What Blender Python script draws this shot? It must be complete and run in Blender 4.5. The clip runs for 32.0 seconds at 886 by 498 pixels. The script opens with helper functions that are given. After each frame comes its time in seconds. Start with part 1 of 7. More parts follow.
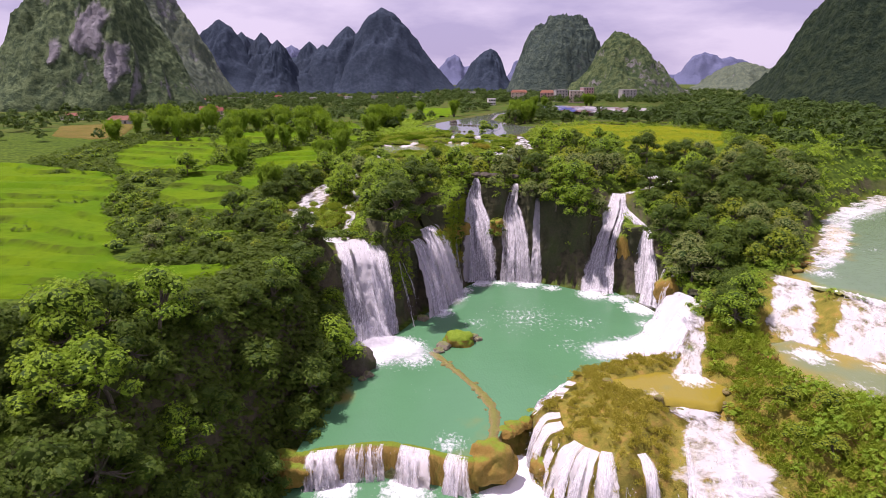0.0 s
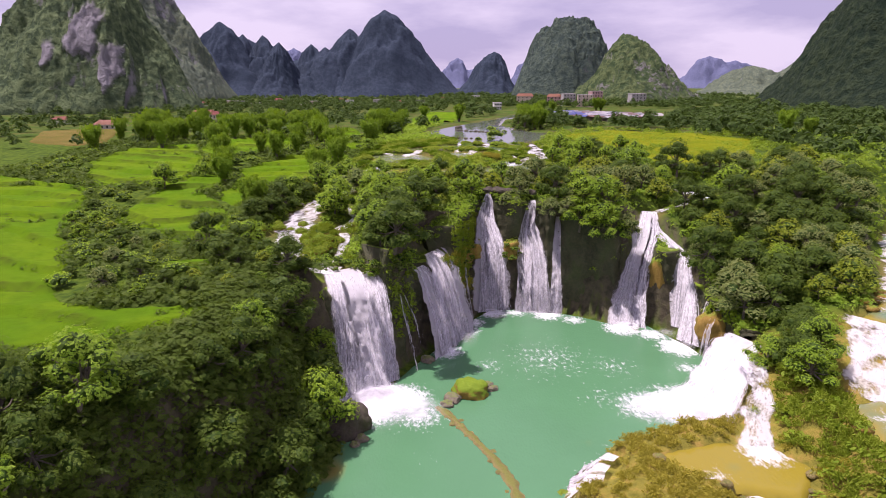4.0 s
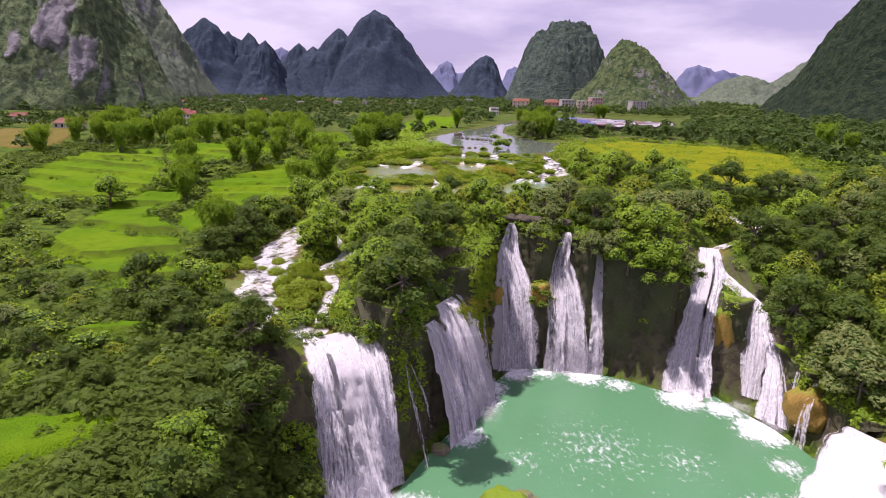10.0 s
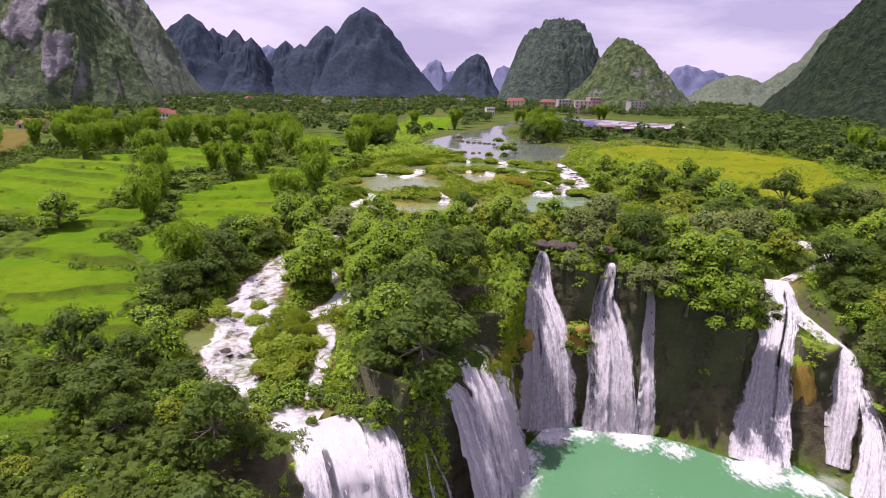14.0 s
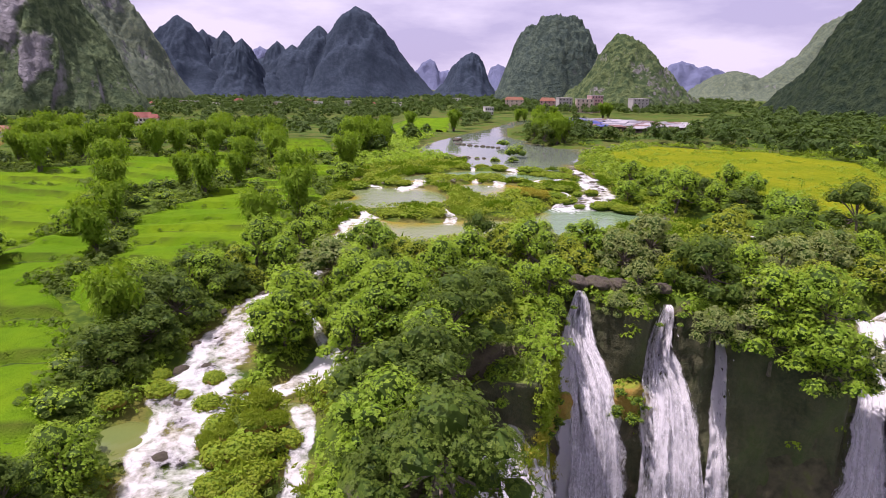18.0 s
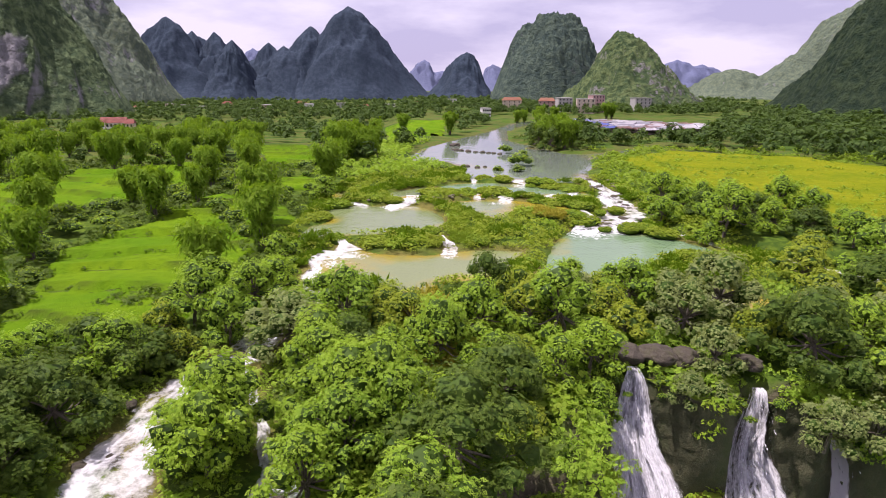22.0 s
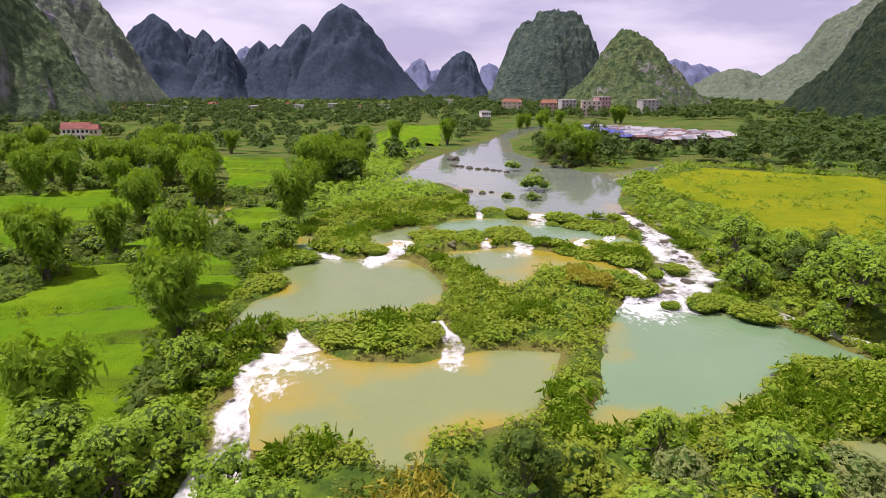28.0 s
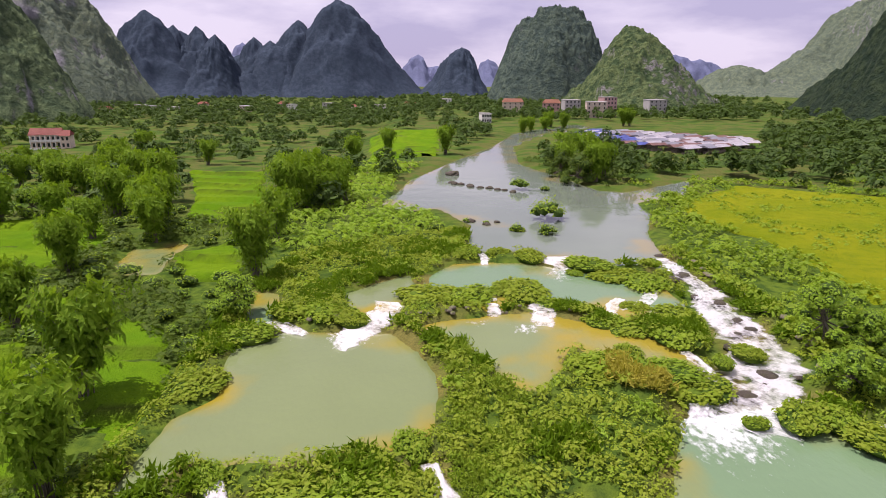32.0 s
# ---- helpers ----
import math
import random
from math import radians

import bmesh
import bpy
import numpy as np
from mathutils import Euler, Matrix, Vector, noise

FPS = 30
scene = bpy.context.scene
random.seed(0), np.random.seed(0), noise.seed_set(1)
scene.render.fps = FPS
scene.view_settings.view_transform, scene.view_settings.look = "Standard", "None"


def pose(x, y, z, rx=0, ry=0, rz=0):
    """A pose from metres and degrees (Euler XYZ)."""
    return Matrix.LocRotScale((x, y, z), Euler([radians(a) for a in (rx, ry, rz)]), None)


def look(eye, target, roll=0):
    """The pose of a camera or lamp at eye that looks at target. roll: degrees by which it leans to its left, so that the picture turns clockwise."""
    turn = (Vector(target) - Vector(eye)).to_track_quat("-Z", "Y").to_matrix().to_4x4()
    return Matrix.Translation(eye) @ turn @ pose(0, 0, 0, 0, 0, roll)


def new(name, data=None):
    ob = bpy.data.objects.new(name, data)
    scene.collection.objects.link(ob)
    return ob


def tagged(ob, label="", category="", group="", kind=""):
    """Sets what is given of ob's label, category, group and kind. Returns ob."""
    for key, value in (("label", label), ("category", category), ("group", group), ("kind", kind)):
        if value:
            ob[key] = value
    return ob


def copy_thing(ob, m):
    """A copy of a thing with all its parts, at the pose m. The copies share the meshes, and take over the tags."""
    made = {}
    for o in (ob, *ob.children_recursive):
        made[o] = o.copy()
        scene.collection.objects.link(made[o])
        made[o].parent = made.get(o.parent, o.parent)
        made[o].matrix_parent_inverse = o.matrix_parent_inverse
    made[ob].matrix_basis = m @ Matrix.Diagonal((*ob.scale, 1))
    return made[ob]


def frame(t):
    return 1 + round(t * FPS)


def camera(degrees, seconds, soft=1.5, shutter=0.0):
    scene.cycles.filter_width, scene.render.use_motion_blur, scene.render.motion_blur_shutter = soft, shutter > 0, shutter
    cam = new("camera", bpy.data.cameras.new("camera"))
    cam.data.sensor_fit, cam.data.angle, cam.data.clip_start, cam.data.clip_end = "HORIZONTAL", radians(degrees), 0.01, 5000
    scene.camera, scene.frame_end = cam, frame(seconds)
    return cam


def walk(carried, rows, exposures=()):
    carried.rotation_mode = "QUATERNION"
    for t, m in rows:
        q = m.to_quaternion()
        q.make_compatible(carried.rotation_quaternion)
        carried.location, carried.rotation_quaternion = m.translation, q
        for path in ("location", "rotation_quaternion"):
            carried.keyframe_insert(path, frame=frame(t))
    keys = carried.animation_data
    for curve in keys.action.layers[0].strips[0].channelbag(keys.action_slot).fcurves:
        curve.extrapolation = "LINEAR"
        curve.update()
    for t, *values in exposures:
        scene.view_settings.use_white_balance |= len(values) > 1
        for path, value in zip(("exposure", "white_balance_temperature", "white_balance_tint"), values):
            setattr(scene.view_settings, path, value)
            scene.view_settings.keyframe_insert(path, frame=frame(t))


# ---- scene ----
cam = camera(73.0, 32.0, soft=0.65)
PATH = [
    (0, (4.111, -29.863, 26.892), (4.107, -27.938, 26.35), -0.1),
    (1, (3.824, -24.414, 26.862), (3.812, -22.489, 26.322), -0.2),
    (2, (3.578, -18.988, 26.795), (3.563, -17.063, 26.254), -0.2),
    (3, (3.26, -13.443, 26.758), (3.246, -11.516, 26.222), -0.2),
    (3.5, (3.016, -10.645, 26.735), (3.003, -8.717, 26.201), -0.1),
    (5.5, (1.797, 0.098, 26.609), (1.793, 2.027, 26.082), 0.4),
    (6, (1.413, 2.732, 26.58), (1.413, 4.661, 26.053), 0.6),
    (7, (0.615, 8.051, 26.514), (0.621, 9.981, 25.989), 0.8),
    (8, (-0.402, 13.473, 26.464), (-0.392, 15.404, 25.942), 1.0),
    (9, (-1.779, 19.076, 26.402), (-1.755, 21.007, 25.881), 1.2),
    (10, (-3.193, 24.798, 26.326), (-3.156, 26.728, 25.804), 1.3),
    (11, (-4.448, 30.487, 26.326), (-4.4, 32.417, 25.804), 1.4),
    (12, (-5.597, 36.265, 26.408), (-5.54, 38.195, 25.885), 1.3),
    (13, (-6.804, 42.041, 26.433), (-6.738, 43.97, 25.91), 1.4),
    (14, (-7.934, 48.041, 26.383), (-7.858, 49.97, 25.858), 1.5),
    (14.5, (-8.294, 50.953, 26.361), (-8.216, 52.881, 25.835), 1.4),
    (16.5, (-9.135, 62.381, 26.126), (-9.05, 64.309, 25.602), 1.1),
    (17, (-9.201, 65.266, 26.12), (-9.114, 67.194, 25.595), 1.1),
    (18, (-9.264, 71.093, 26.085), (-9.175, 73.021, 25.559), 0.8),
    (19, (-9.402, 77.121, 25.966), (-9.307, 79.048, 25.439), 0.7),
    (20, (-9.34, 83.199, 25.809), (-9.241, 85.127, 25.286), 0.7),
    (21, (-8.773, 89.796, 25.786), (-8.673, 91.724, 25.262), 0.5),
    (22, (-8.335, 96.022, 25.703), (-8.234, 97.95, 25.18), 0.3),
    (23, (-8.005, 102.064, 25.694), (-7.9, 103.991, 25.17), 0.3),
    (24, (-7.796, 107.792, 25.811), (-7.688, 109.72, 25.288), 0.3),
    (25, (-7.565, 113.609, 26.103), (-7.456, 115.537, 25.581), 0.4),
    (25.5, (-7.434, 116.517, 26.249), (-7.324, 118.444, 25.726), 0.4),
    (27.5, (-7.019, 128.28, 27.748), (-6.904, 130.206, 27.219), 0.4),
    (28, (-6.913, 131.278, 28.069), (-6.798, 133.204, 27.541), 0.4),
    (29, (-6.693, 137.455, 29.075), (-6.575, 139.38, 28.545), 0.4),
    (30, (-6.245, 143.596, 30.119), (-6.126, 145.519, 29.583), 0.4),
    (31, (-5.777, 149.755, 30.829), (-5.657, 151.677, 30.292), 0.4),
    (32, (-5.146, 156.079, 31.244), (-5.027, 158.001, 30.704), 0.3),
]
walk(cam, [(t, look(eye, target, roll)) for t, eye, target, roll in PATH], exposures=[(0, 0.11, 6250, 40), (6, 0.20, 6230, 40), (14, 0.26, 6200, 40), (24, 0.40, 6250, 30), (28, 0.28, 6300, 30), (32, 0.20, 6300, 30)])

# ---- world, sun ----
SUN_EL, SUN_AZ = radians(70), radians(-80)      # height, and bearing east of north
world = bpy.data.worlds.new("sky")
scene.world = world
world.use_nodes = True
wn, wl = world.node_tree.nodes, world.node_tree.links
wn.clear()
w_out = wn.new("ShaderNodeOutputWorld")
w_bg = wn.new("ShaderNodeBackground")
w_sky = wn.new("ShaderNodeTexSky")
w_sky.sky_type = "NISHITA"
w_sky.sun_disc = False
w_sky.sun_elevation, w_sky.sun_rotation = SUN_EL, SUN_AZ
w_sky.dust_density, w_sky.air_density = 2.0, 1.0
w_dim = wn.new("ShaderNodeMix")
w_dim.data_type, w_dim.blend_type = "RGBA", "MULTIPLY"
w_dim.inputs[0].default_value = 1.0
w_dim.inputs[7].default_value = (0.11, 0.11, 0.11, 1)
wl.new(w_sky.outputs[0], w_dim.inputs[6])
# broken cloud cover, stretched along the horizon
w_co = wn.new("ShaderNodeTexCoord")
w_map = wn.new("ShaderNodeMapping")
w_map.inputs["Scale"].default_value = (1.6, 1.6, 6.0)
w_noise = wn.new("ShaderNodeTexNoise")
w_noise.inputs["Scale"].default_value, w_noise.inputs["Detail"].default_value = 1.7, 7.0
w_noise.inputs["Roughness"].default_value = 0.55
w_ramp = wn.new("ShaderNodeValToRGB")
w_ramp.color_ramp.elements[0].position, w_ramp.color_ramp.elements[0].color = 0.40, (0.80, 0.77, 1.02, 1)
w_ramp.color_ramp.elements[1].position, w_ramp.color_ramp.elements[1].color = 0.60, (1.32, 1.27, 1.40, 1)
w_mix = wn.new("ShaderNodeMix")
w_mix.data_type = "RGBA"
w_mix.inputs[0].default_value = 0.82
wl.new(w_co.outputs["Generated"], w_map.inputs[0])
wl.new(w_map.outputs[0], w_noise.inputs["Vector"])
wl.new(w_noise.outputs[0], w_ramp.inputs[0])
wl.new(w_dim.outputs[2], w_mix.inputs[6])
wl.new(w_ramp.outputs[0], w_mix.inputs[7])
wl.new(w_mix.outputs[2], w_bg.inputs[0])
w_bg.inputs[1].default_value = 0.60
wl.new(w_bg.outputs[0], w_out.inputs[0])

sun = new("sun", bpy.data.lights.new("sun", "SUN"))
sun.data.energy, sun.data.angle, sun.data.color = 5.0, radians(0.6), (1.0, 0.95, 0.86)
sun.matrix_world = look((200 * math.sin(SUN_AZ) * math.cos(SUN_EL), 200 * math.cos(SUN_AZ) * math.cos(SUN_EL), 200 * math.sin(SUN_EL)), (0, 0, 0))

# ---- materials ----
def material(name):
    m = bpy.data.materials.new(name)
    m.use_nodes = True
    n, l = m.node_tree.nodes, m.node_tree.links
    return m, n, l, n["Principled BSDF"]


def noise_tex(n, l, scale, detail=4.0, coord=None, rough=0.55, stretch=None):
    tex = n.new("ShaderNodeTexNoise")
    tex.inputs["Scale"].default_value, tex.inputs["Detail"].default_value = scale, detail
    tex.inputs["Roughness"].default_value = rough
    co = n.new("ShaderNodeTexCoord") if coord is None else None
    src = co.outputs["Object"] if co else coord
    if stretch:
        mp = n.new("ShaderNodeMapping")
        mp.inputs["Scale"].default_value = stretch
        l.new(src, mp.inputs[0])
        src = mp.outputs[0]
    l.new(src, tex.inputs["Vector"])
    return tex


def ramp(n, l, src, *stops):
    r = n.new("ShaderNodeValToRGB")
    e = r.color_ramp.elements
    while len(e) < len(stops):
        e.new(0.5)
    for el, (p, c) in zip(e, stops):
        el.position, el.color = p, (*c, 1)
    l.new(src, r.inputs[0])
    return r.outputs[0]


def mix(n, l, fac, a, b, kind="MIX"):
    m = n.new("ShaderNodeMix")
    m.data_type, m.blend_type = "RGBA", kind
    for i, v in ((0, fac), (6, a), (7, b)):
        if isinstance(v, (int, float)):
            m.inputs[i].default_value = v
        elif isinstance(v, tuple):
            m.inputs[i].default_value = (*v, 1)
        else:
            l.new(v, m.inputs[i])
    return m.outputs[2]


def maths(n, l, op, a, b=0.0, clamp=False):
    m = n.new("ShaderNodeMath")
    m.operation, m.use_clamp = op, clamp
    for i, v in ((0, a), (1, b)):
        if isinstance(v, (int, float)):
            m.inputs[i].default_value = v
        else:
            l.new(v, m.inputs[i])
    return m.outputs[0]


def attr(n, name):
    a = n.new("ShaderNodeAttribute")
    a.attribute_name = name
    return a.outputs["Fac"]


def bump(n, l, bsdf, height, strength=0.5, distance=0.1):
    b = n.new("ShaderNodeBump")
    b.inputs["Strength"].default_value, b.inputs["Distance"].default_value = strength, distance
    l.new(height, b.inputs["Height"])
    l.new(b.outputs[0], bsdf.inputs["Normal"])
    return b.outputs[0]


def leaf_material(name, dark, light, tip, through_light=0.35, cut=0.0, fill=0.5):
    """Leaves: colour varies from plant to plant and leaf to leaf; some light passes through. cut: leaflets a metre in a spray."""
    m, n, l, p = material(name)
    info, geo = n.new("ShaderNodeObjectInfo"), n.new("ShaderNodeNewGeometry")
    plant = mix(n, l, info.outputs["Random"], dark, light)
    tex = noise_tex(n, l, 0.5, 2.0)
    leafy = mix(n, l, maths(n, l, "MULTIPLY", geo.outputs["Random Per Island"], 0.8), plant, tip)
    spots = mix(n, l, ramp(n, l, tex.outputs[0], (0.35, (0, 0, 0)), (0.7, (1, 1, 1))), leafy, mix(n, l, 0.5, leafy, dark))
    if cut:
        cells, co = n.new("ShaderNodeTexVoronoi"), n.new("ShaderNodeTexCoord")
        cells.inputs["Scale"].default_value = cut
        l.new(co.outputs["Object"], cells.inputs["Vector"])
        tone = n.new("ShaderNodeSeparateColor")
        l.new(cells.outputs["Color"], tone.inputs[0])
        spots = mix(n, l, maths(n, l, "MULTIPLY", tone.outputs[0], 0.55), spots, tip)
        spots = mix(n, l, maths(n, l, "MULTIPLY", tone.outputs[1], 0.3), spots, dark)
    l.new(spots, p.inputs["Base Color"])
    p.inputs["Roughness"].default_value = 0.55
    p.inputs["Specular IOR Level"].default_value = 0.09
    tr = n.new("ShaderNodeBsdfTranslucent")
    l.new(mix(n, l, 1.0, spots, (1.0, 1.0, 0.45), "MULTIPLY"), tr.inputs[0])
    sh = n.new("ShaderNodeMixShader")
    sh.inputs[0].default_value = through_light
    l.new(p.outputs[0], sh.inputs[1])
    l.new(tr.outputs[0], sh.inputs[2])
    l.new(sh.outputs[0], n["Material Output"].inputs[0])
    if cut:     # gaps between the leaflets of a spray
        gap, clear = n.new("ShaderNodeMixShader"), n.new("ShaderNodeBsdfTransparent")
        l.new(maths(n, l, "GREATER_THAN", cells.outputs["Distance"], fill), gap.inputs[0])
        l.new(sh.outputs[0], gap.inputs[1])
        l.new(clear.outputs[0], gap.inputs[2])
        l.new(gap.outputs[0], n["Material Output"].inputs[0])
    return m


LEAF = leaf_material("broadleaf", (0.125, 0.275, 0.018), (0.330, 0.500, 0.026), (0.400, 0.550, 0.065), 0.50, 8.5, 0.60)
LEAF_YELLOW = leaf_material("yellow_green_broadleaf", (0.190, 0.290, 0.014), (0.330, 0.390, 0.024), (0.380, 0.440, 0.060), 0.48, 8.5, 0.60)
LEAF_OLIVE = leaf_material("olive_broadleaf", (0.120, 0.180, 0.040), (0.215, 0.265, 0.070), (0.320, 0.370, 0.140), 0.42, 8.5, 0.60)
LEAF_DARK = leaf_material("dark_broadleaf", (0.034, 0.078, 0.010), (0.080, 0.138, 0.014), (0.155, 0.220, 0.034), 0.38, 8.5, 0.60)
LEAF_BAMBOO = leaf_material("bamboo_leaf", (0.095, 0.205, 0.010), (0.175, 0.320, 0.014), (0.270, 0.400, 0.030), 0.45, 7.5, 0.70)
LEAF_SHRUB = leaf_material("shrub_leaf", (0.135, 0.265, 0.012), (0.235, 0.345, 0.016), (0.310, 0.400, 0.040), 0.42, 5.5, 0.64)
LEAF_SEDGE = leaf_material("sedge_leaf", (0.165, 0.280, 0.013), (0.255, 0.335, 0.020), (0.330, 0.395, 0.045), 0.45, 7.0, 0.68)
LEAF_MOSS = leaf_material("dry_moss", (0.300, 0.300, 0.025), (0.450, 0.370, 0.040), (0.500, 0.450, 0.080), 0.4, 7.0, 0.68)
LEAF_RICE = leaf_material("rice_leaf", (0.110, 0.215, 0.006), (0.125, 0.230, 0.007), (0.155, 0.255, 0.010), 0.5)
LEAF_FAR = leaf_material("far_foliage", (0.028, 0.066, 0.014), (0.062, 0.115, 0.020), (0.105, 0.165, 0.032), 0.32, 1.7, 0.62)

# inner leaves coloured dark to stand in for shade within the foliage
HULL_SHADE = leaf_material("shaded_inner_leaf", (0.024, 0.055, 0.008), (0.048, 0.090, 0.012), (0.070, 0.120, 0.018), 0.1)


def bark_material():
    m, n, l, p = material("bark")
    tex = noise_tex(n, l, 3.0, 6.0, stretch=(3, 3, 0.6))
    l.new(ramp(n, l, tex.outputs[0], (0.3, (0.05, 0.04, 0.03)), (0.7, (0.19, 0.16, 0.12))), p.inputs["Base Color"])
    p.inputs["Roughness"].default_value = 0.9
    bump(n, l, p, tex.outputs[0], 0.6, 0.05)
    return m


BARK = bark_material()


def ground_material():
    m, n, l, p = material("grassy_earth")
    a, b, c = noise_tex(n, l, 0.05, 6.0), noise_tex(n, l, 0.6, 6.0), noise_tex(n, l, 5.0, 4.0)
    # green painted dark so that gaps between plants read as shade
    green = mix(n, l, a.outputs[0], (0.060, 0.115, 0.012), (0.105, 0.150, 0.015))
    green = mix(n, l, ramp(n, l, b.outputs[0], (0.4, (0, 0, 0)), (0.62, (1, 1, 1))), green, (0.036, 0.072, 0.010))
    earth = ramp(n, l, c.outputs[0], (0.3, (0.085, 0.085, 0.024)), (0.7, (0.18, 0.16, 0.04)))
    moss = ramp(n, l, b.outputs[0], (0.3, (0.12, 0.12, 0.02)), (0.5, (0.20, 0.18, 0.03)), (0.72, (0.30, 0.20, 0.05)))
    fields = ramp(n, l, a.outputs[0], (0.38, (0.045, 0.085, 0.014)), (0.47, (0.100, 0.105, 0.028)), (0.54, (0.060, 0.110, 0.014)), (0.64, (0.035, 0.070, 0.012)))
    base = mix(n, l, attr(n, "bank"), green, earth)
    base = mix(n, l, attr(n, "tufa"), base, moss)
    base = mix(n, l, attr(n, "cliff"), base, ramp(n, l, b.outputs[0], (0.3, (0.045, 0.043, 0.028)), (0.55, (0.100, 0.088, 0.056)), (0.8, (0.095, 0.115, 0.030))))
    base = mix(n, l, attr(n, "farmland"), base, fields)
    l.new(base, p.inputs["Base Color"])
    p.inputs["Roughness"].default_value = 0.95
    p.inputs["Specular IOR Level"].default_value = 0.05
    bump(n, l, p, maths(n, l, "ADD", b.outputs[0], maths(n, l, "MULTIPLY", c.outputs[0], 0.3)), 0.9, 0.5)
    return m


GROUND = ground_material()


def rock_material(name, cols, scale=0.6, moss=0.0):
    m, n, l, p = material(name)
    big = noise_tex(n, l, scale, 8.0, rough=0.65, stretch=(1, 1, 0.3))
    fine = noise_tex(n, l, scale * 7, 8.0, rough=0.7)
    col = ramp(n, l, big.outputs[0], (0.28, cols[0]), (0.5, cols[1]), (0.72, cols[2]))
    col = mix(n, l, ramp(n, l, fine.outputs[0], (0.4, (0, 0, 0)), (0.65, (0.6, 0.6, 0.6))), col, cols[3])
    if moss:        # moss grows on the level parts
        geo, sep = n.new("ShaderNodeNewGeometry"), n.new("ShaderNodeSeparateXYZ")
        l.new(geo.outputs["Normal"], sep.inputs[0])
        k = maths(n, l, "SUBTRACT", maths(n, l, "ADD", sep.outputs[2], maths(n, l, "MULTIPLY", fine.outputs[0], 0.7)), 1.25 - moss)
        col = mix(n, l, maths(n, l, "MULTIPLY", k, 3.0, clamp=True), col, mix(n, l, fine.outputs[0], (0.10, 0.20, 0.008), (0.20, 0.28, 0.014)))
    l.new(col, p.inputs["Base Color"])
    p.inputs["Roughness"].default_value = 0.75
    p.inputs["Specular IOR Level"].default_value = 0.25
    bump(n, l, p, maths(n, l, "ADD", big.outputs[0], maths(n, l, "MULTIPLY", fine.outputs[0], 0.4)), 0.9, 0.6)
    return m


CLIFF = rock_material("wet_limestone", ((0.026, 0.032, 0.016), (0.056, 0.062, 0.030), (0.050, 0.078, 0.018), (0.098, 0.090, 0.046)), 0.22, 0.25)
TUFA = rock_material("mossy_tufa", ((0.17, 0.105, 0.02), (0.28, 0.175, 0.03), (0.15, 0.16, 0.02), (0.34, 0.23, 0.06)), 0.9, 0.22)
TRAVERTINE = rock_material("ochre_travertine", ((0.14, 0.115, 0.030), (0.27, 0.215, 0.070), (0.17, 0.18, 0.04), (0.40, 0.34, 0.17)), 2.2, 0.05)
STONE = rock_material("river_stone", ((0.10, 0.08, 0.05), (0.22, 0.19, 0.14), (0.10, 0.11, 0.04), (0.30, 0.26, 0.19)), 1.4, 0.1)
DARKSTONE = rock_material("wet_dark_stone", ((0.03, 0.027, 0.02), (0.07, 0.06, 0.045), (0.06, 0.07, 0.02), (0.12, 0.10, 0.07)), 1.4)


def water_material(name, deep, shallow, ripple=1.0, rough=0.07, swell=0.14):
    """River water, milky with lime: the bed shows through in the shallows, foam drifts on it."""
    m, n, l, p = material(name)
    a, b = noise_tex(n, l, 0.07, 4.0), noise_tex(n, l, 2.2 * ripple, 5.0, stretch=(1, 0.55, 1))
    c = noise_tex(n, l, 0.5, 7.0, rough=0.7)
    sh = maths(n, l, "MULTIPLY", attr(n, "shallow"), maths(n, l, "ADD", 0.55, c.outputs[0]), clamp=True)
    col = mix(n, l, sh, mix(n, l, a.outputs[0], deep, tuple(v * 1.25 for v in deep)), shallow)
    foam = noise_tex(n, l, 1.1, 8.0, rough=0.78, stretch=(1, 0.6, 1))
    fl = maths(n, l, "SUBTRACT", maths(n, l, "ADD", foam.outputs[0], attr(n, "foam")), 0.86)
    fl = maths(n, l, "MULTIPLY", fl, 4.0, clamp=True)
    l.new(mix(n, l, fl, col, (0.80, 0.82, 0.84)), p.inputs["Base Color"])
    l.new(mix(n, l, fl, (rough,) * 3, (0.6,) * 3), p.inputs["Roughness"])
    p.inputs["IOR"].default_value = 1.33
    bump(n, l, p, maths(n, l, "ADD", b.outputs[0], maths(n, l, "MULTIPLY", fl, 0.8)), 0.5, swell)
    return m


POOL_WATER = water_material("jade_water", (0.070, 0.192, 0.088), (0.20, 0.19, 0.05))
POND_WATER = water_material("pond_water", (0.135, 0.172, 0.070), (0.25, 0.205, 0.022), 0.8, 0.10)
OCHRE_POND = water_material("ochre_pond_water", (0.150, 0.180, 0.070), (0.25, 0.205, 0.034), 0.8, 0.09)
GREEN_POND = water_material("green_pond_water", (0.112, 0.182, 0.092), (0.24, 0.20, 0.025), 0.8, 0.09)
MURKY_WATER = water_material("murky_water", (0.100, 0.135, 0.040), (0.130, 0.150, 0.035), 0.8, 0.09)
RIVER_WATER = water_material("river_water", (0.120, 0.150, 0.110), (0.20, 0.18, 0.08), 0.5, 0.03, 0.035)


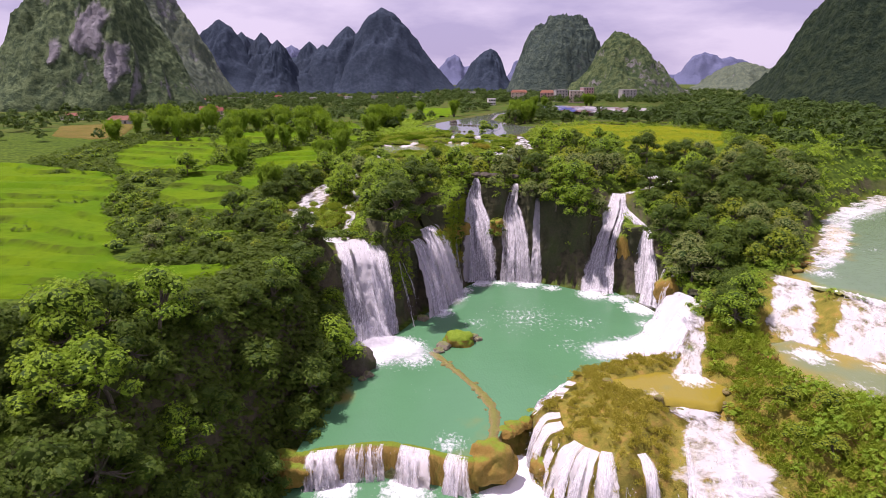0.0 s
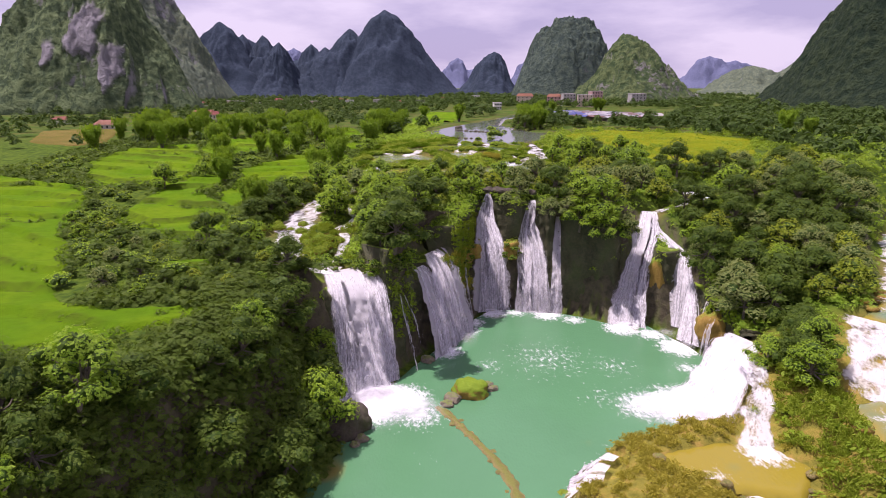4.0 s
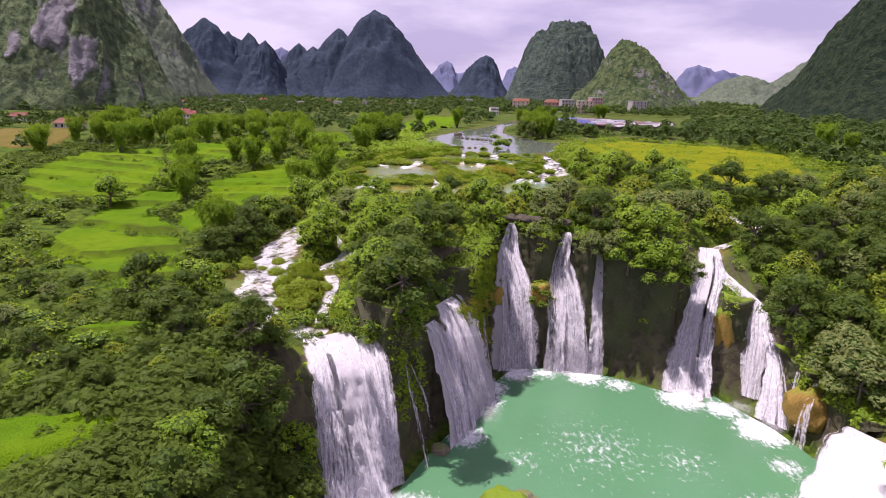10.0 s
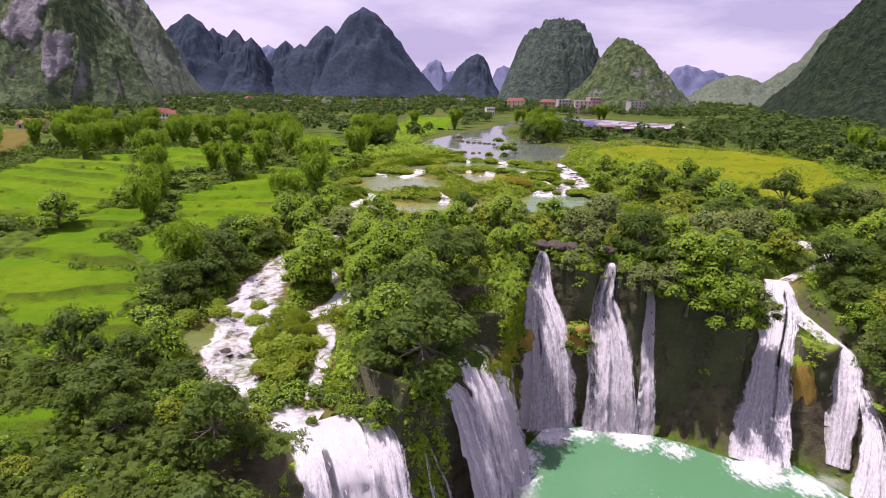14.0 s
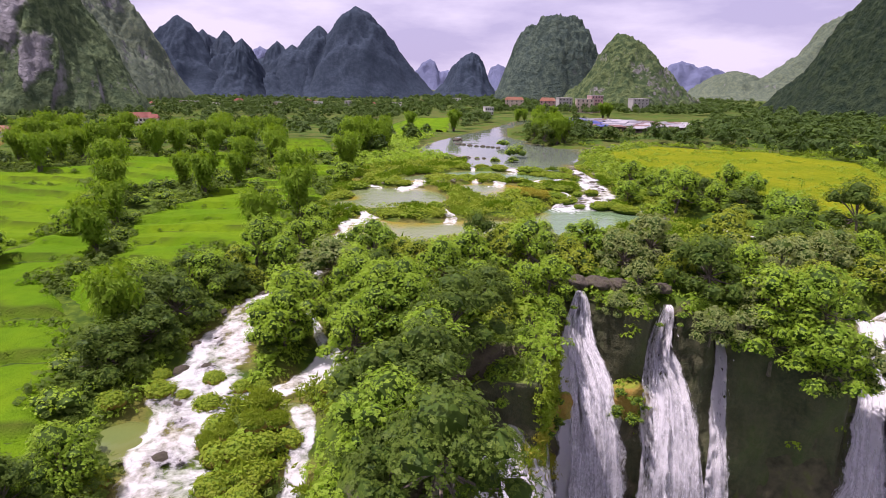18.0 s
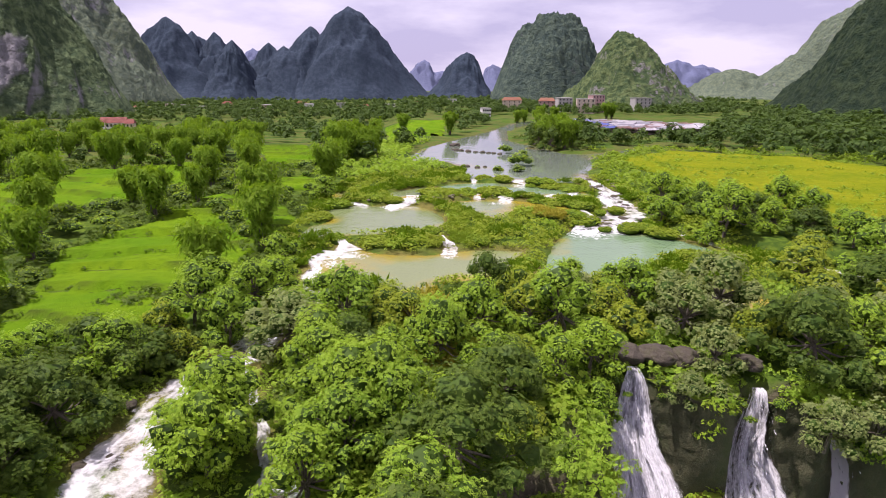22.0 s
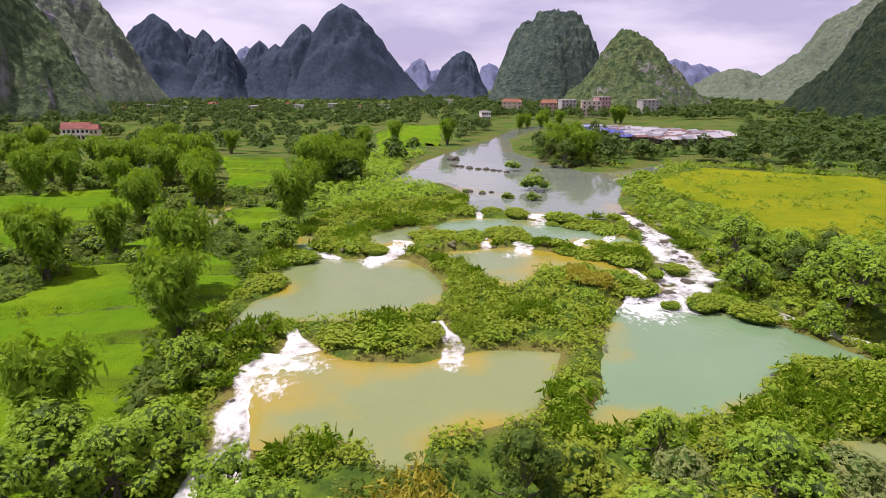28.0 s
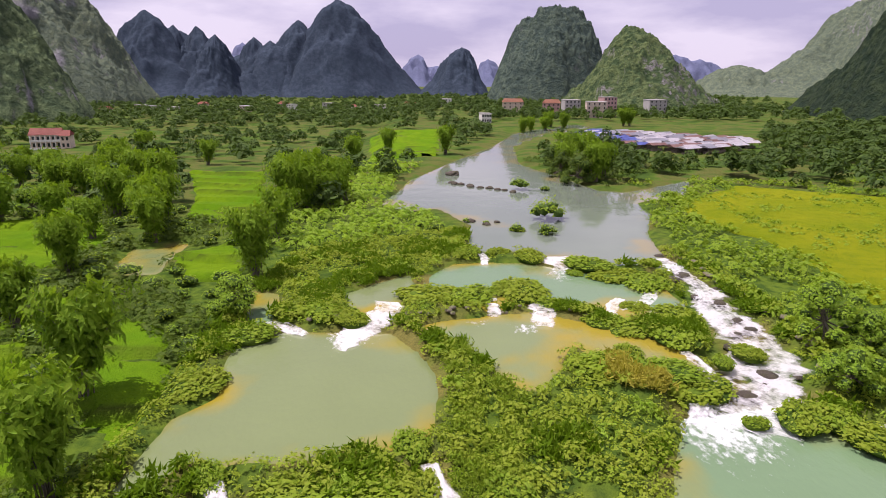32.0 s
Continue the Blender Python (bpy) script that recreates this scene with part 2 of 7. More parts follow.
def white_water_material(name, gap, spread, across, along):
    """Falling water: white strands with dark gaps between, drawn out along the flow."""
    m, n, l, p = material(name)
    uv = n.new("ShaderNodeUVMap")
    uv.uv_map = "flow"
    st = noise_tex(n, l, 1.0, 6.0, coord=uv.outputs[0], rough=0.6, stretch=(across, along, 1))
    fl = noise_tex(n, l, 1.0, 8.0, coord=uv.outputs[0], rough=0.75, stretch=(across * 0.9, min(along * 8, 1.3), 1))
    broad = noise_tex(n, l, 1.0, 3.0, coord=uv.outputs[0], rough=0.5, stretch=(across * 0.22, along * 0.45, 1))
    both = maths(n, l, "ADD", maths(n, l, "MULTIPLY", st.outputs[0], 0.36), maths(n, l, "MULTIPLY", fl.outputs[0], 0.40))
    both = maths(n, l, "ADD", both, maths(n, l, "MULTIPLY", broad.outputs[0], 0.24))
    a = maths(n, l, "ADD", both, attr(n, "cover"))
    a = maths(n, l, "DIVIDE", maths(n, l, "SUBTRACT", a, gap), spread, clamp=True)
    l.new(ramp(n, l, both, (0.36, (0.88, 0.88, 0.92)), (0.50, (0.98, 0.98, 0.99))), p.inputs["Base Color"])
    p.inputs["Roughness"].default_value = 0.55
    tr = n.new("ShaderNodeBsdfTranslucent")
    tr.inputs[0].default_value = (0.95, 0.95, 0.98, 1)
    s1 = n.new("ShaderNodeMixShader")
    s1.inputs[0].default_value = 0.55
    l.new(p.outputs[0], s1.inputs[1])
    l.new(tr.outputs[0], s1.inputs[2])
    clear = n.new("ShaderNodeBsdfTransparent")
    s2 = n.new("ShaderNodeMixShader")
    l.new(a, s2.inputs[0])
    l.new(clear.outputs[0], s2.inputs[1])
    l.new(s1.outputs[0], s2.inputs[2])
    l.new(s2.outputs[0], n["Material Output"].inputs[0])
    # drops scatter the light that falls on them from above
    geo, lift, unit = n.new("ShaderNodeNewGeometry"), n.new("ShaderNodeVectorMath"), n.new("ShaderNodeVectorMath")
    unit.operation = "NORMALIZE"
    lift.inputs[1].default_value = (0, 0, 2.4)
    l.new(geo.outputs["Normal"], lift.inputs[0])
    l.new(lift.outputs[0], unit.inputs[0])
    b = n.new("ShaderNodeBump")
    b.inputs["Strength"].default_value, b.inputs["Distance"].default_value = 0.45, 0.25
    l.new(both, b.inputs["Height"])
    l.new(unit.outputs[0], b.inputs["Normal"])
    l.new(b.outputs[0], p.inputs["Normal"])
    # and pass on light that comes from behind and above
    sink, unit2 = n.new("ShaderNodeVectorMath"), n.new("ShaderNodeVectorMath")
    unit2.operation = "NORMALIZE"
    sink.inputs[1].default_value = (0, 0, -0.9)
    l.new(geo.outputs["Normal"], sink.inputs[0])
    l.new(sink.outputs[0], unit2.inputs[0])
    l.new(unit2.outputs[0], tr.inputs["Normal"])
    return m


def droplet_material():
    """Clots of falling water, white and a little see-through."""
    m, n, l, p = material("water_clots")
    p.inputs["Base Color"].default_value, p.inputs["Roughness"].default_value = (0.93, 0.93, 0.97, 1), 0.5
    tr, sh = n.new("ShaderNodeBsdfTranslucent"), n.new("ShaderNodeMixShader")
    tr.inputs[0].default_value, sh.inputs[0].default_value = (0.93, 0.93, 0.97, 1), 0.35
    l.new(p.outputs[0], sh.inputs[1])
    l.new(tr.outputs[0], sh.inputs[2])
    cells, co = n.new("ShaderNodeTexVoronoi"), n.new("ShaderNodeTexCoord")
    cells.inputs["Scale"].default_value = 4.0
    l.new(co.outputs["Object"], cells.inputs["Vector"])
    gap, clear = n.new("ShaderNodeMixShader"), n.new("ShaderNodeBsdfTransparent")
    l.new(maths(n, l, "MULTIPLY", cells.outputs["Distance"], 1.5, clamp=True), gap.inputs[0])
    l.new(sh.outputs[0], gap.inputs[1])
    l.new(clear.outputs[0], gap.inputs[2])
    l.new(gap.outputs[0], n["Material Output"].inputs[0])
    return m


CLOTS = droplet_material()
FALL = white_water_material("falling_water", 0.47, 0.13, 3.0, 0.12)
RAPID = white_water_material("rapid_water", 0.48, 0.17, 1.2, 0.85)
SPRAY = white_water_material("spray", 0.52, 0.95, 0.7, 0.5)


def hill_material(name, tree_a, tree_b, stone, bare, relief=7.0):
    m, n, l, p = material(name)
    a, b, c = noise_tex(n, l, 0.012, 5.0), noise_tex(n, l, 0.13, 6.0, rough=0.7), noise_tex(n, l, 0.45, 3.0)
    col = mix(n, l, ramp(n, l, b.outputs[0], (0.42, (0, 0, 0)), (0.60, (1, 1, 1))), tree_a, tree_b)
    col = mix(n, l, ramp(n, l, a.outputs[0], (0.45, (0, 0, 0)), (0.7, (0.5, 0.5, 0.5))), col, tree_a)
    rock = ramp(n, l, noise_tex(n, l, 0.06, 6.0, stretch=(1, 1, 0.25)).outputs[0], (0.3, tuple(v * 0.45 for v in stone)), (0.65, stone))
    face = noise_tex(n, l, 0.016, 5.0, rough=0.6)
    geo = n.new("ShaderNodeNewGeometry")
    sep = n.new("ShaderNodeSeparateXYZ")
    l.new(geo.outputs["True Normal"], sep.inputs[0])
    steep = maths(n, l, "SUBTRACT", 1.0, maths(n, l, "ABSOLUTE", sep.outputs[2]))
    k = maths(n, l, "ADD", maths(n, l, "MULTIPLY", steep, 0.55), face.outputs[0])
    k = maths(n, l, "MULTIPLY", maths(n, l, "SUBTRACT", k, bare), 7.0, clamp=True)
    l.new(mix(n, l, maths(n, l, "MAXIMUM", k, attr(n, "crag")), col, rock), p.inputs["Base Color"])
    p.inputs["Roughness"].default_value = 1.0
    p.inputs["Specular IOR Level"].default_value = 0.1
    bump(n, l, p, maths(n, l, "ADD", b.outputs[0], maths(n, l, "MULTIPLY", c.outputs[0], 0.4)), 1.0, relief)
    return m


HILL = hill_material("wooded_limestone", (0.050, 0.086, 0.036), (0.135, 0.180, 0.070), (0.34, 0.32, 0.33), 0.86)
# distant woods: blue haze and cloud shade are mixed into these colours
HILL_FAR_HAZE = hill_material("haze_shaded_limestone", (0.027, 0.041, 0.058), (0.042, 0.058, 0.080), (0.06, 0.07, 0.085), 1.12, 1.3)
# wooded slopes painted darker, as under a cloud's shadow
HILL_CLOUDED = hill_material("cloud_shaded_limestone", (0.052, 0.080, 0.068), (0.100, 0.138, 0.098), (0.13, 0.13, 0.15), 1.02)
# greyed green: the haze over these slopes is put into the colour
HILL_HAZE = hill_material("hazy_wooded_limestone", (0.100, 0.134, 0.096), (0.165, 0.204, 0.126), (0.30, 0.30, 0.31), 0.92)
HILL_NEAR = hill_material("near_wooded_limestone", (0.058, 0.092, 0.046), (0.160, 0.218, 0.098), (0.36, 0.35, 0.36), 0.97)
# darkest slope: cloud shade is painted into its greens
HILL_DEEP_SHADE = hill_material("deep_shade_limestone", (0.018, 0.034, 0.020), (0.040, 0.062, 0.030), (0.10, 0.10, 0.10), 1.05)
# horizon peaks: pale blue colours stand in for the haze before them
HILL_PALE = hill_material("haze_pale_limestone", (0.13, 0.15, 0.24), (0.16, 0.18, 0.28), (0.2, 0.2, 0.3), 1.3)


def plain(name, col, rough=0.7, var=0.25, scale=1.5, metal=0.0):
    m, n, l, p = material(name)
    t = noise_tex(n, l, scale, 6.0)
    l.new(ramp(n, l, t.outputs[0], (0.3, tuple(v * (1 - var) for v in col)), (0.7, tuple(min(1, v * (1 + var * 0.6)) for v in col))), p.inputs["Base Color"])
    p.inputs["Roughness"].default_value, p.inputs["Metallic"].default_value = rough, metal
    bump(n, l, p, t.outputs[0], 0.3, 0.03)
    return m


WALL_CREAM = plain("cream_render", (0.62, 0.50, 0.40))
WALL_PINK = plain("pink_render", (0.52, 0.32, 0.30))
WALL_WHITE = plain("white_render", (0.72, 0.70, 0.66))
WALL_GREY = plain("grey_concrete", (0.42, 0.40, 0.38))
ROOF_RED = plain("red_roof_tile", (0.34, 0.095, 0.065), 0.7, 0.3, 3.0)
ROOF_ORANGE = plain("orange_roof_tile", (0.36, 0.16, 0.09), 0.7, 0.3, 3.0)
SHEET_BLUE = plain("blue_sheet", (0.13, 0.17, 0.48), 0.5)
SHEET_GREY = plain("grey_sheet", (0.36, 0.36, 0.40), 0.45)
SHEET_PALE = plain("pale_sheet", (0.62, 0.60, 0.62), 0.45)
SHEET_RUST = plain("rusty_sheet", (0.30, 0.17, 0.14), 0.6)
GLASS_DARK = plain("dark_window", (0.03, 0.035, 0.04), 0.15, 0.1)
WOOD_GREY = plain("weathered_wood", (0.22, 0.18, 0.13), 0.85)

# ---- plan: water bodies (outline, level), streams, fields ----
POOL_Z, GORGE_Z = -31.0, -36.0
POOL = [(-20, 53.8), (-18.5, 66), (-14.5, 78), (-17, 86), (-18, 93), (-8, 99.5), (-4, 108), (0, 115), (5, 124), (9, 133), (14, 140), (24, 141.5),
        (31, 139), (37, 136), (44, 131), (52, 131), (58, 118), (60, 109), (57, 100), (50, 90), (47, 81), (40, 80), (28, 76), (24.2, 73.4), (21.4, 70), (19.8, 66), (18.6, 63.6), (14.8, 62.4), (13, 58), (12, 54), (9, 52), (3, 54.2), (-3, 56.4), (-9, 56.6), (-15, 55)]
GORGE = [(-21, 53), (-27, 30), (-34, -160), (74, -160), (60, -10), (52, 30), (38, 41), (33, 44), (29, 43.7), (25.2, 44.8), (21.8, 47.3), (19.4, 51), (18.2, 55), (18.2, 59), (18.4, 61), (16.6, 61), (14.8, 57.5), (14.6, 53), (9, 50.5), (3, 52.6), (-3, 54.8), (-9, 55), (-15, 53.4)]
PONDS = {   # name: (level, outline)
    "near_pond": (-1.0, [(-19.7, 177), (-20.4, 180.2), (-23.1, 186.7), (-22.2, 193.2), (-17.8, 196), (-13.4, 192.1), (-6, 191), (-2.1, 193), (2.5, 194.3), (10.8, 193.2), (8.5, 187.7), (6.8, 183.1), (4.1, 179.1), (-0.8, 177.4), (-4.8, 176.3), (-5.9, 172.1), (-9.9, 172.3), (-11, 175.4), (-15, 177.2)]),
    "main_pond": (0.0, [(-28.9, 197.8), (-28.1, 208.5), (-24.8, 212.6), (-26.5, 220.4), (-26.7, 224.7), (-22.7, 228.3), (-20, 229.4), (-14.6, 228.5), (-6.8, 228), (-5, 225.7), (-3.6, 222.3), (-1.9, 217.1), (-1.6, 211.4), (-2.4, 206.2), (-3.3, 204.1), (-5.4, 202.5), (-8.8, 202), (-15.8, 200.6), (-20.7, 201), (-23.6, 201.6), (-26.4, 197)]),
    "east_pond": (-1.0, [(15.7, 196.2), (19.4, 203.2), (22.4, 207.6), (31, 209), (38.5, 205), (42, 196), (46, 188), (40.3, 187.6), (35, 189.2), (28.8, 183.2), (25.3, 180.1), (19.8, 177.9), (11.8, 177.3), (8.4, 174.5), (8.7, 178.9), (11.8, 183.9)]),
    "middle_pond": (0.6, [(-4.2, 228.8), (0.8, 231), (6.3, 232), (11.3, 233.4), (15.2, 231.4), (18.3, 229.8), (21.2, 227.3), (24.5, 224), (28.6, 220.5), (27, 216), (23, 212.4), (19.2, 212.3), (18.4, 217), (14.5, 221.7), (11.9, 215.9), (8.9, 211), (6.4, 211.7), (4.4, 214.3), (3.1, 218.5), (0.2, 223.2), (-2.5, 225.6)]),
    "upper_pond": (1.0, [(-4, 239.5), (-2.6, 246.9), (2.6, 255), (9.6, 255.4), (17.3, 254), (22, 250.4), (28.9, 250), (34.8, 247.5), (34.2, 236), (31, 227.4), (26.3, 227.6), (22.7, 229.8), (19, 231.6), (15.9, 233.6), (12.3, 235.4), (6.5, 234.6), (0.9, 233.4)]),
    "west_pond": (0.7, [(-15.3, 240.6), (-10.6, 245.6), (-4.3, 250.5), (-3.3, 242.6), (-6.5, 235.5), (-11.5, 234), (-14, 235.9)]),
    "river": (1.5, [(-12.2, 305), (-8, 322), (-5, 341), (9.8, 380), (35, 440), (60, 520), (120, 600), (130, 580), (72, 500), (46, 440), (37.5, 379), (46, 345), (50, 322),
                    (57, 320), (84.5, 340), (74, 316), (54, 303), (52, 290), (45, 274), (41, 257), (40.4, 250), (29, 250.5), (22.3, 252), (17.7, 261), (11, 258), (5.2, 262),
                    (8, 280), (3, 297), (-5, 295)]),
    "little_pool": (0.2, [(-29.7, 245), (-24.4, 243.2), (-22.9, 233.6), (-24.9, 230.1), (-27.6, 233.8)]),
    "outlet_pool": (-1.3, [(28.4, 175.7), (31.1, 175.1), (38, 174), (40, 167), (30, 164), (25.6, 167.6), (25.7, 171)]),
    "side_pool": (0.3, [(-56.4, 258.2), (-57.3, 269.1), (-51.7, 269.7), (-47.8, 273.7), (-47.5, 261.2), (-45.9, 253), (-50.8, 251.7)]),
    "cascade_pool_west": (-7.5, [(-41, 126), (-38.4, 127.4), (-35.6, 126), (-35.4, 122.6), (-38, 121), (-40.6, 122.6)]),
    "cascade_pool_east": (-7.3, [(-24.8, 130), (-22, 130.6), (-20.8, 128), (-22.4, 125.4), (-24.4, 126.4)]),
    "terrace_pool": (-26.0, [(34, 70), (44, 73), (52, 72), (56, 66), (50, 60), (42, 62), (36, 65)]),
    "east_stream_pool": (-15.5, [(80.5, 97.5), (99, 114), (128, 160), (168, 190), (178, 176), (140, 120), (120, 80), (98, 76), (93, 82)]),
    "east_lower_pool": (-22.5, [(62.5, 63), (66, 78), (73, 79.5), (84, 69), (98, 60), (94, 44), (78, 46), (67, 55)]),
}
# streams of white water: points (x, y, z, width)
STREAMS = {
    "east_rapid": [(38.5, 254, 1.5, 5), (39.5, 243, 1.1, 5), (38, 232, 0.6, 8), (37.5, 222, 0.0, 10), (33, 212, -0.6, 11), (26, 206, -0.95, 9)],
    "west_rapid": [(-20.6, 193, -0.9, 7), (-22, 187, -1.3, 7), (-22, 181, -1.8, 6), (-22.6, 174, -2.4, 6), (-25, 165, -3.1, 6), (-28.2, 158, -3.9, 7), (-32, 149.5, -4.7, 8), (-33.2, 141, -5.6, 9), (-33.5, 134, -6.5, 10.5), (-34, 128, -7.3, 10),
                   (-33, 122.5, -7.8, 9), (-32, 117.5, -8.7, 9), (-29, 112.5, -9.0, 7), (-25, 108, -9.2, 7), (-19, 106.5, -9.6, 7)],
    "west_branch": [(-26.6, 156.6, -4.0, 2.0), (-24.2, 150.5, -5.0, 1.5), (-21.8, 144.6, -6.0, 2.2), (-19.9, 139.6, -6.7, 5), (-21.6, 134.4, -7.0, 5.6), (-25, 132.2, -7.1, 4), (-29.5, 130.2, -7.2, 3), (-32, 128.4, -7.35, 2)],
    "cascade_leg": [(-22, 129.4, -7.3, 2.4), (-20.4, 125, -7.5, 2.6), (-20.4, 120, -8.6, 2.2), (-20.6, 116, -9.2, 2.2), (-20, 111.5, -9.5, 3)],
    "pond_step": [(-8, 237, 0.7, 5), (-9.4, 231.5, 0.35, 6), (-12, 226.5, 0.05, 5), (-13.5, 222.5, 0.03, 3)],
    "pond_step_west": [(-24, 231.5, 0.2, 2), (-21, 229.6, 0.1, 3), (-18, 227.4, 0.03, 2)],
    "weir_step": [(20.5, 256, 1.5, 6), (20.5, 251, 1.2, 5), (19, 247, 1.02, 3)],
    "weir_step_west": [(8.2, 258.5, 1.5, 2), (8.2, 255.5, 1.2, 2), (8.2, 253, 1.02, 1.6)],
    "inner_step": [(13.6, 236, 1.0, 3), (13.4, 232.4, 0.75, 4), (12.4, 227, 0.62, 3)],
    "inner_step_west": [(6.8, 237, 1.0, 2), (6.8, 233.2, 0.7, 2.6), (6.4, 230.6, 0.62, 2)],
    "islet_channel": [(25.5, 236, 1.0, 2), (22.4, 231, 0.9, 2.6), (22.6, 226, 0.62, 2.4)],
    "islet_rill": [(32, 240, 1.0, 2), (28.6, 234.5, 0.95, 2.6), (24, 232, 0.9, 2)],
    "lower_rill": [(27.4, 219, 0.6, 2), (27.4, 213, 0.1, 3), (24.6, 209, -0.6, 3), (23, 206, -0.95, 3)],
    "dam_gap": [(-3.5, 200, 0.0, 2), (-2.2, 194, -0.6, 3), (-2.5, 190, -0.95, 3.5)],
    "dam_gap_west": [(-22, 201, 0.0, 1.6), (-20.6, 197.5, -0.4, 2.4), (-19, 193, -0.95, 5)],
    "south_gap": [(41, 205, -0.95, 2), (45, 197, -1.2, 3), (51, 190, -1.8, 4), (62, 180, -2.8, 5), (72, 171, -4.0, 7), (77, 164, -4.6, 7), (70, 157, -5.4, 2.5), (62, 152.6, -6.4, 2.5), (57.6, 150, -6.9, 4)],
    "east_stream": [(168, 186, -14.5, 12), (130, 156, -15.2, 9), (108, 124, -15.4, 9), (92, 104, -15.5, 8)],
    "terrace_run": [(58, 92, -21.4, 8), (56, 84, -22.5, 5), (50.5, 74, -25.8, 6), (47.5, 66, -26.6, 7), (47, 58, -27.4, 10), (46.5, 50, -29.2, 15), (45.5, 42, -32, 18), (44, 33, -36, 20)],
}
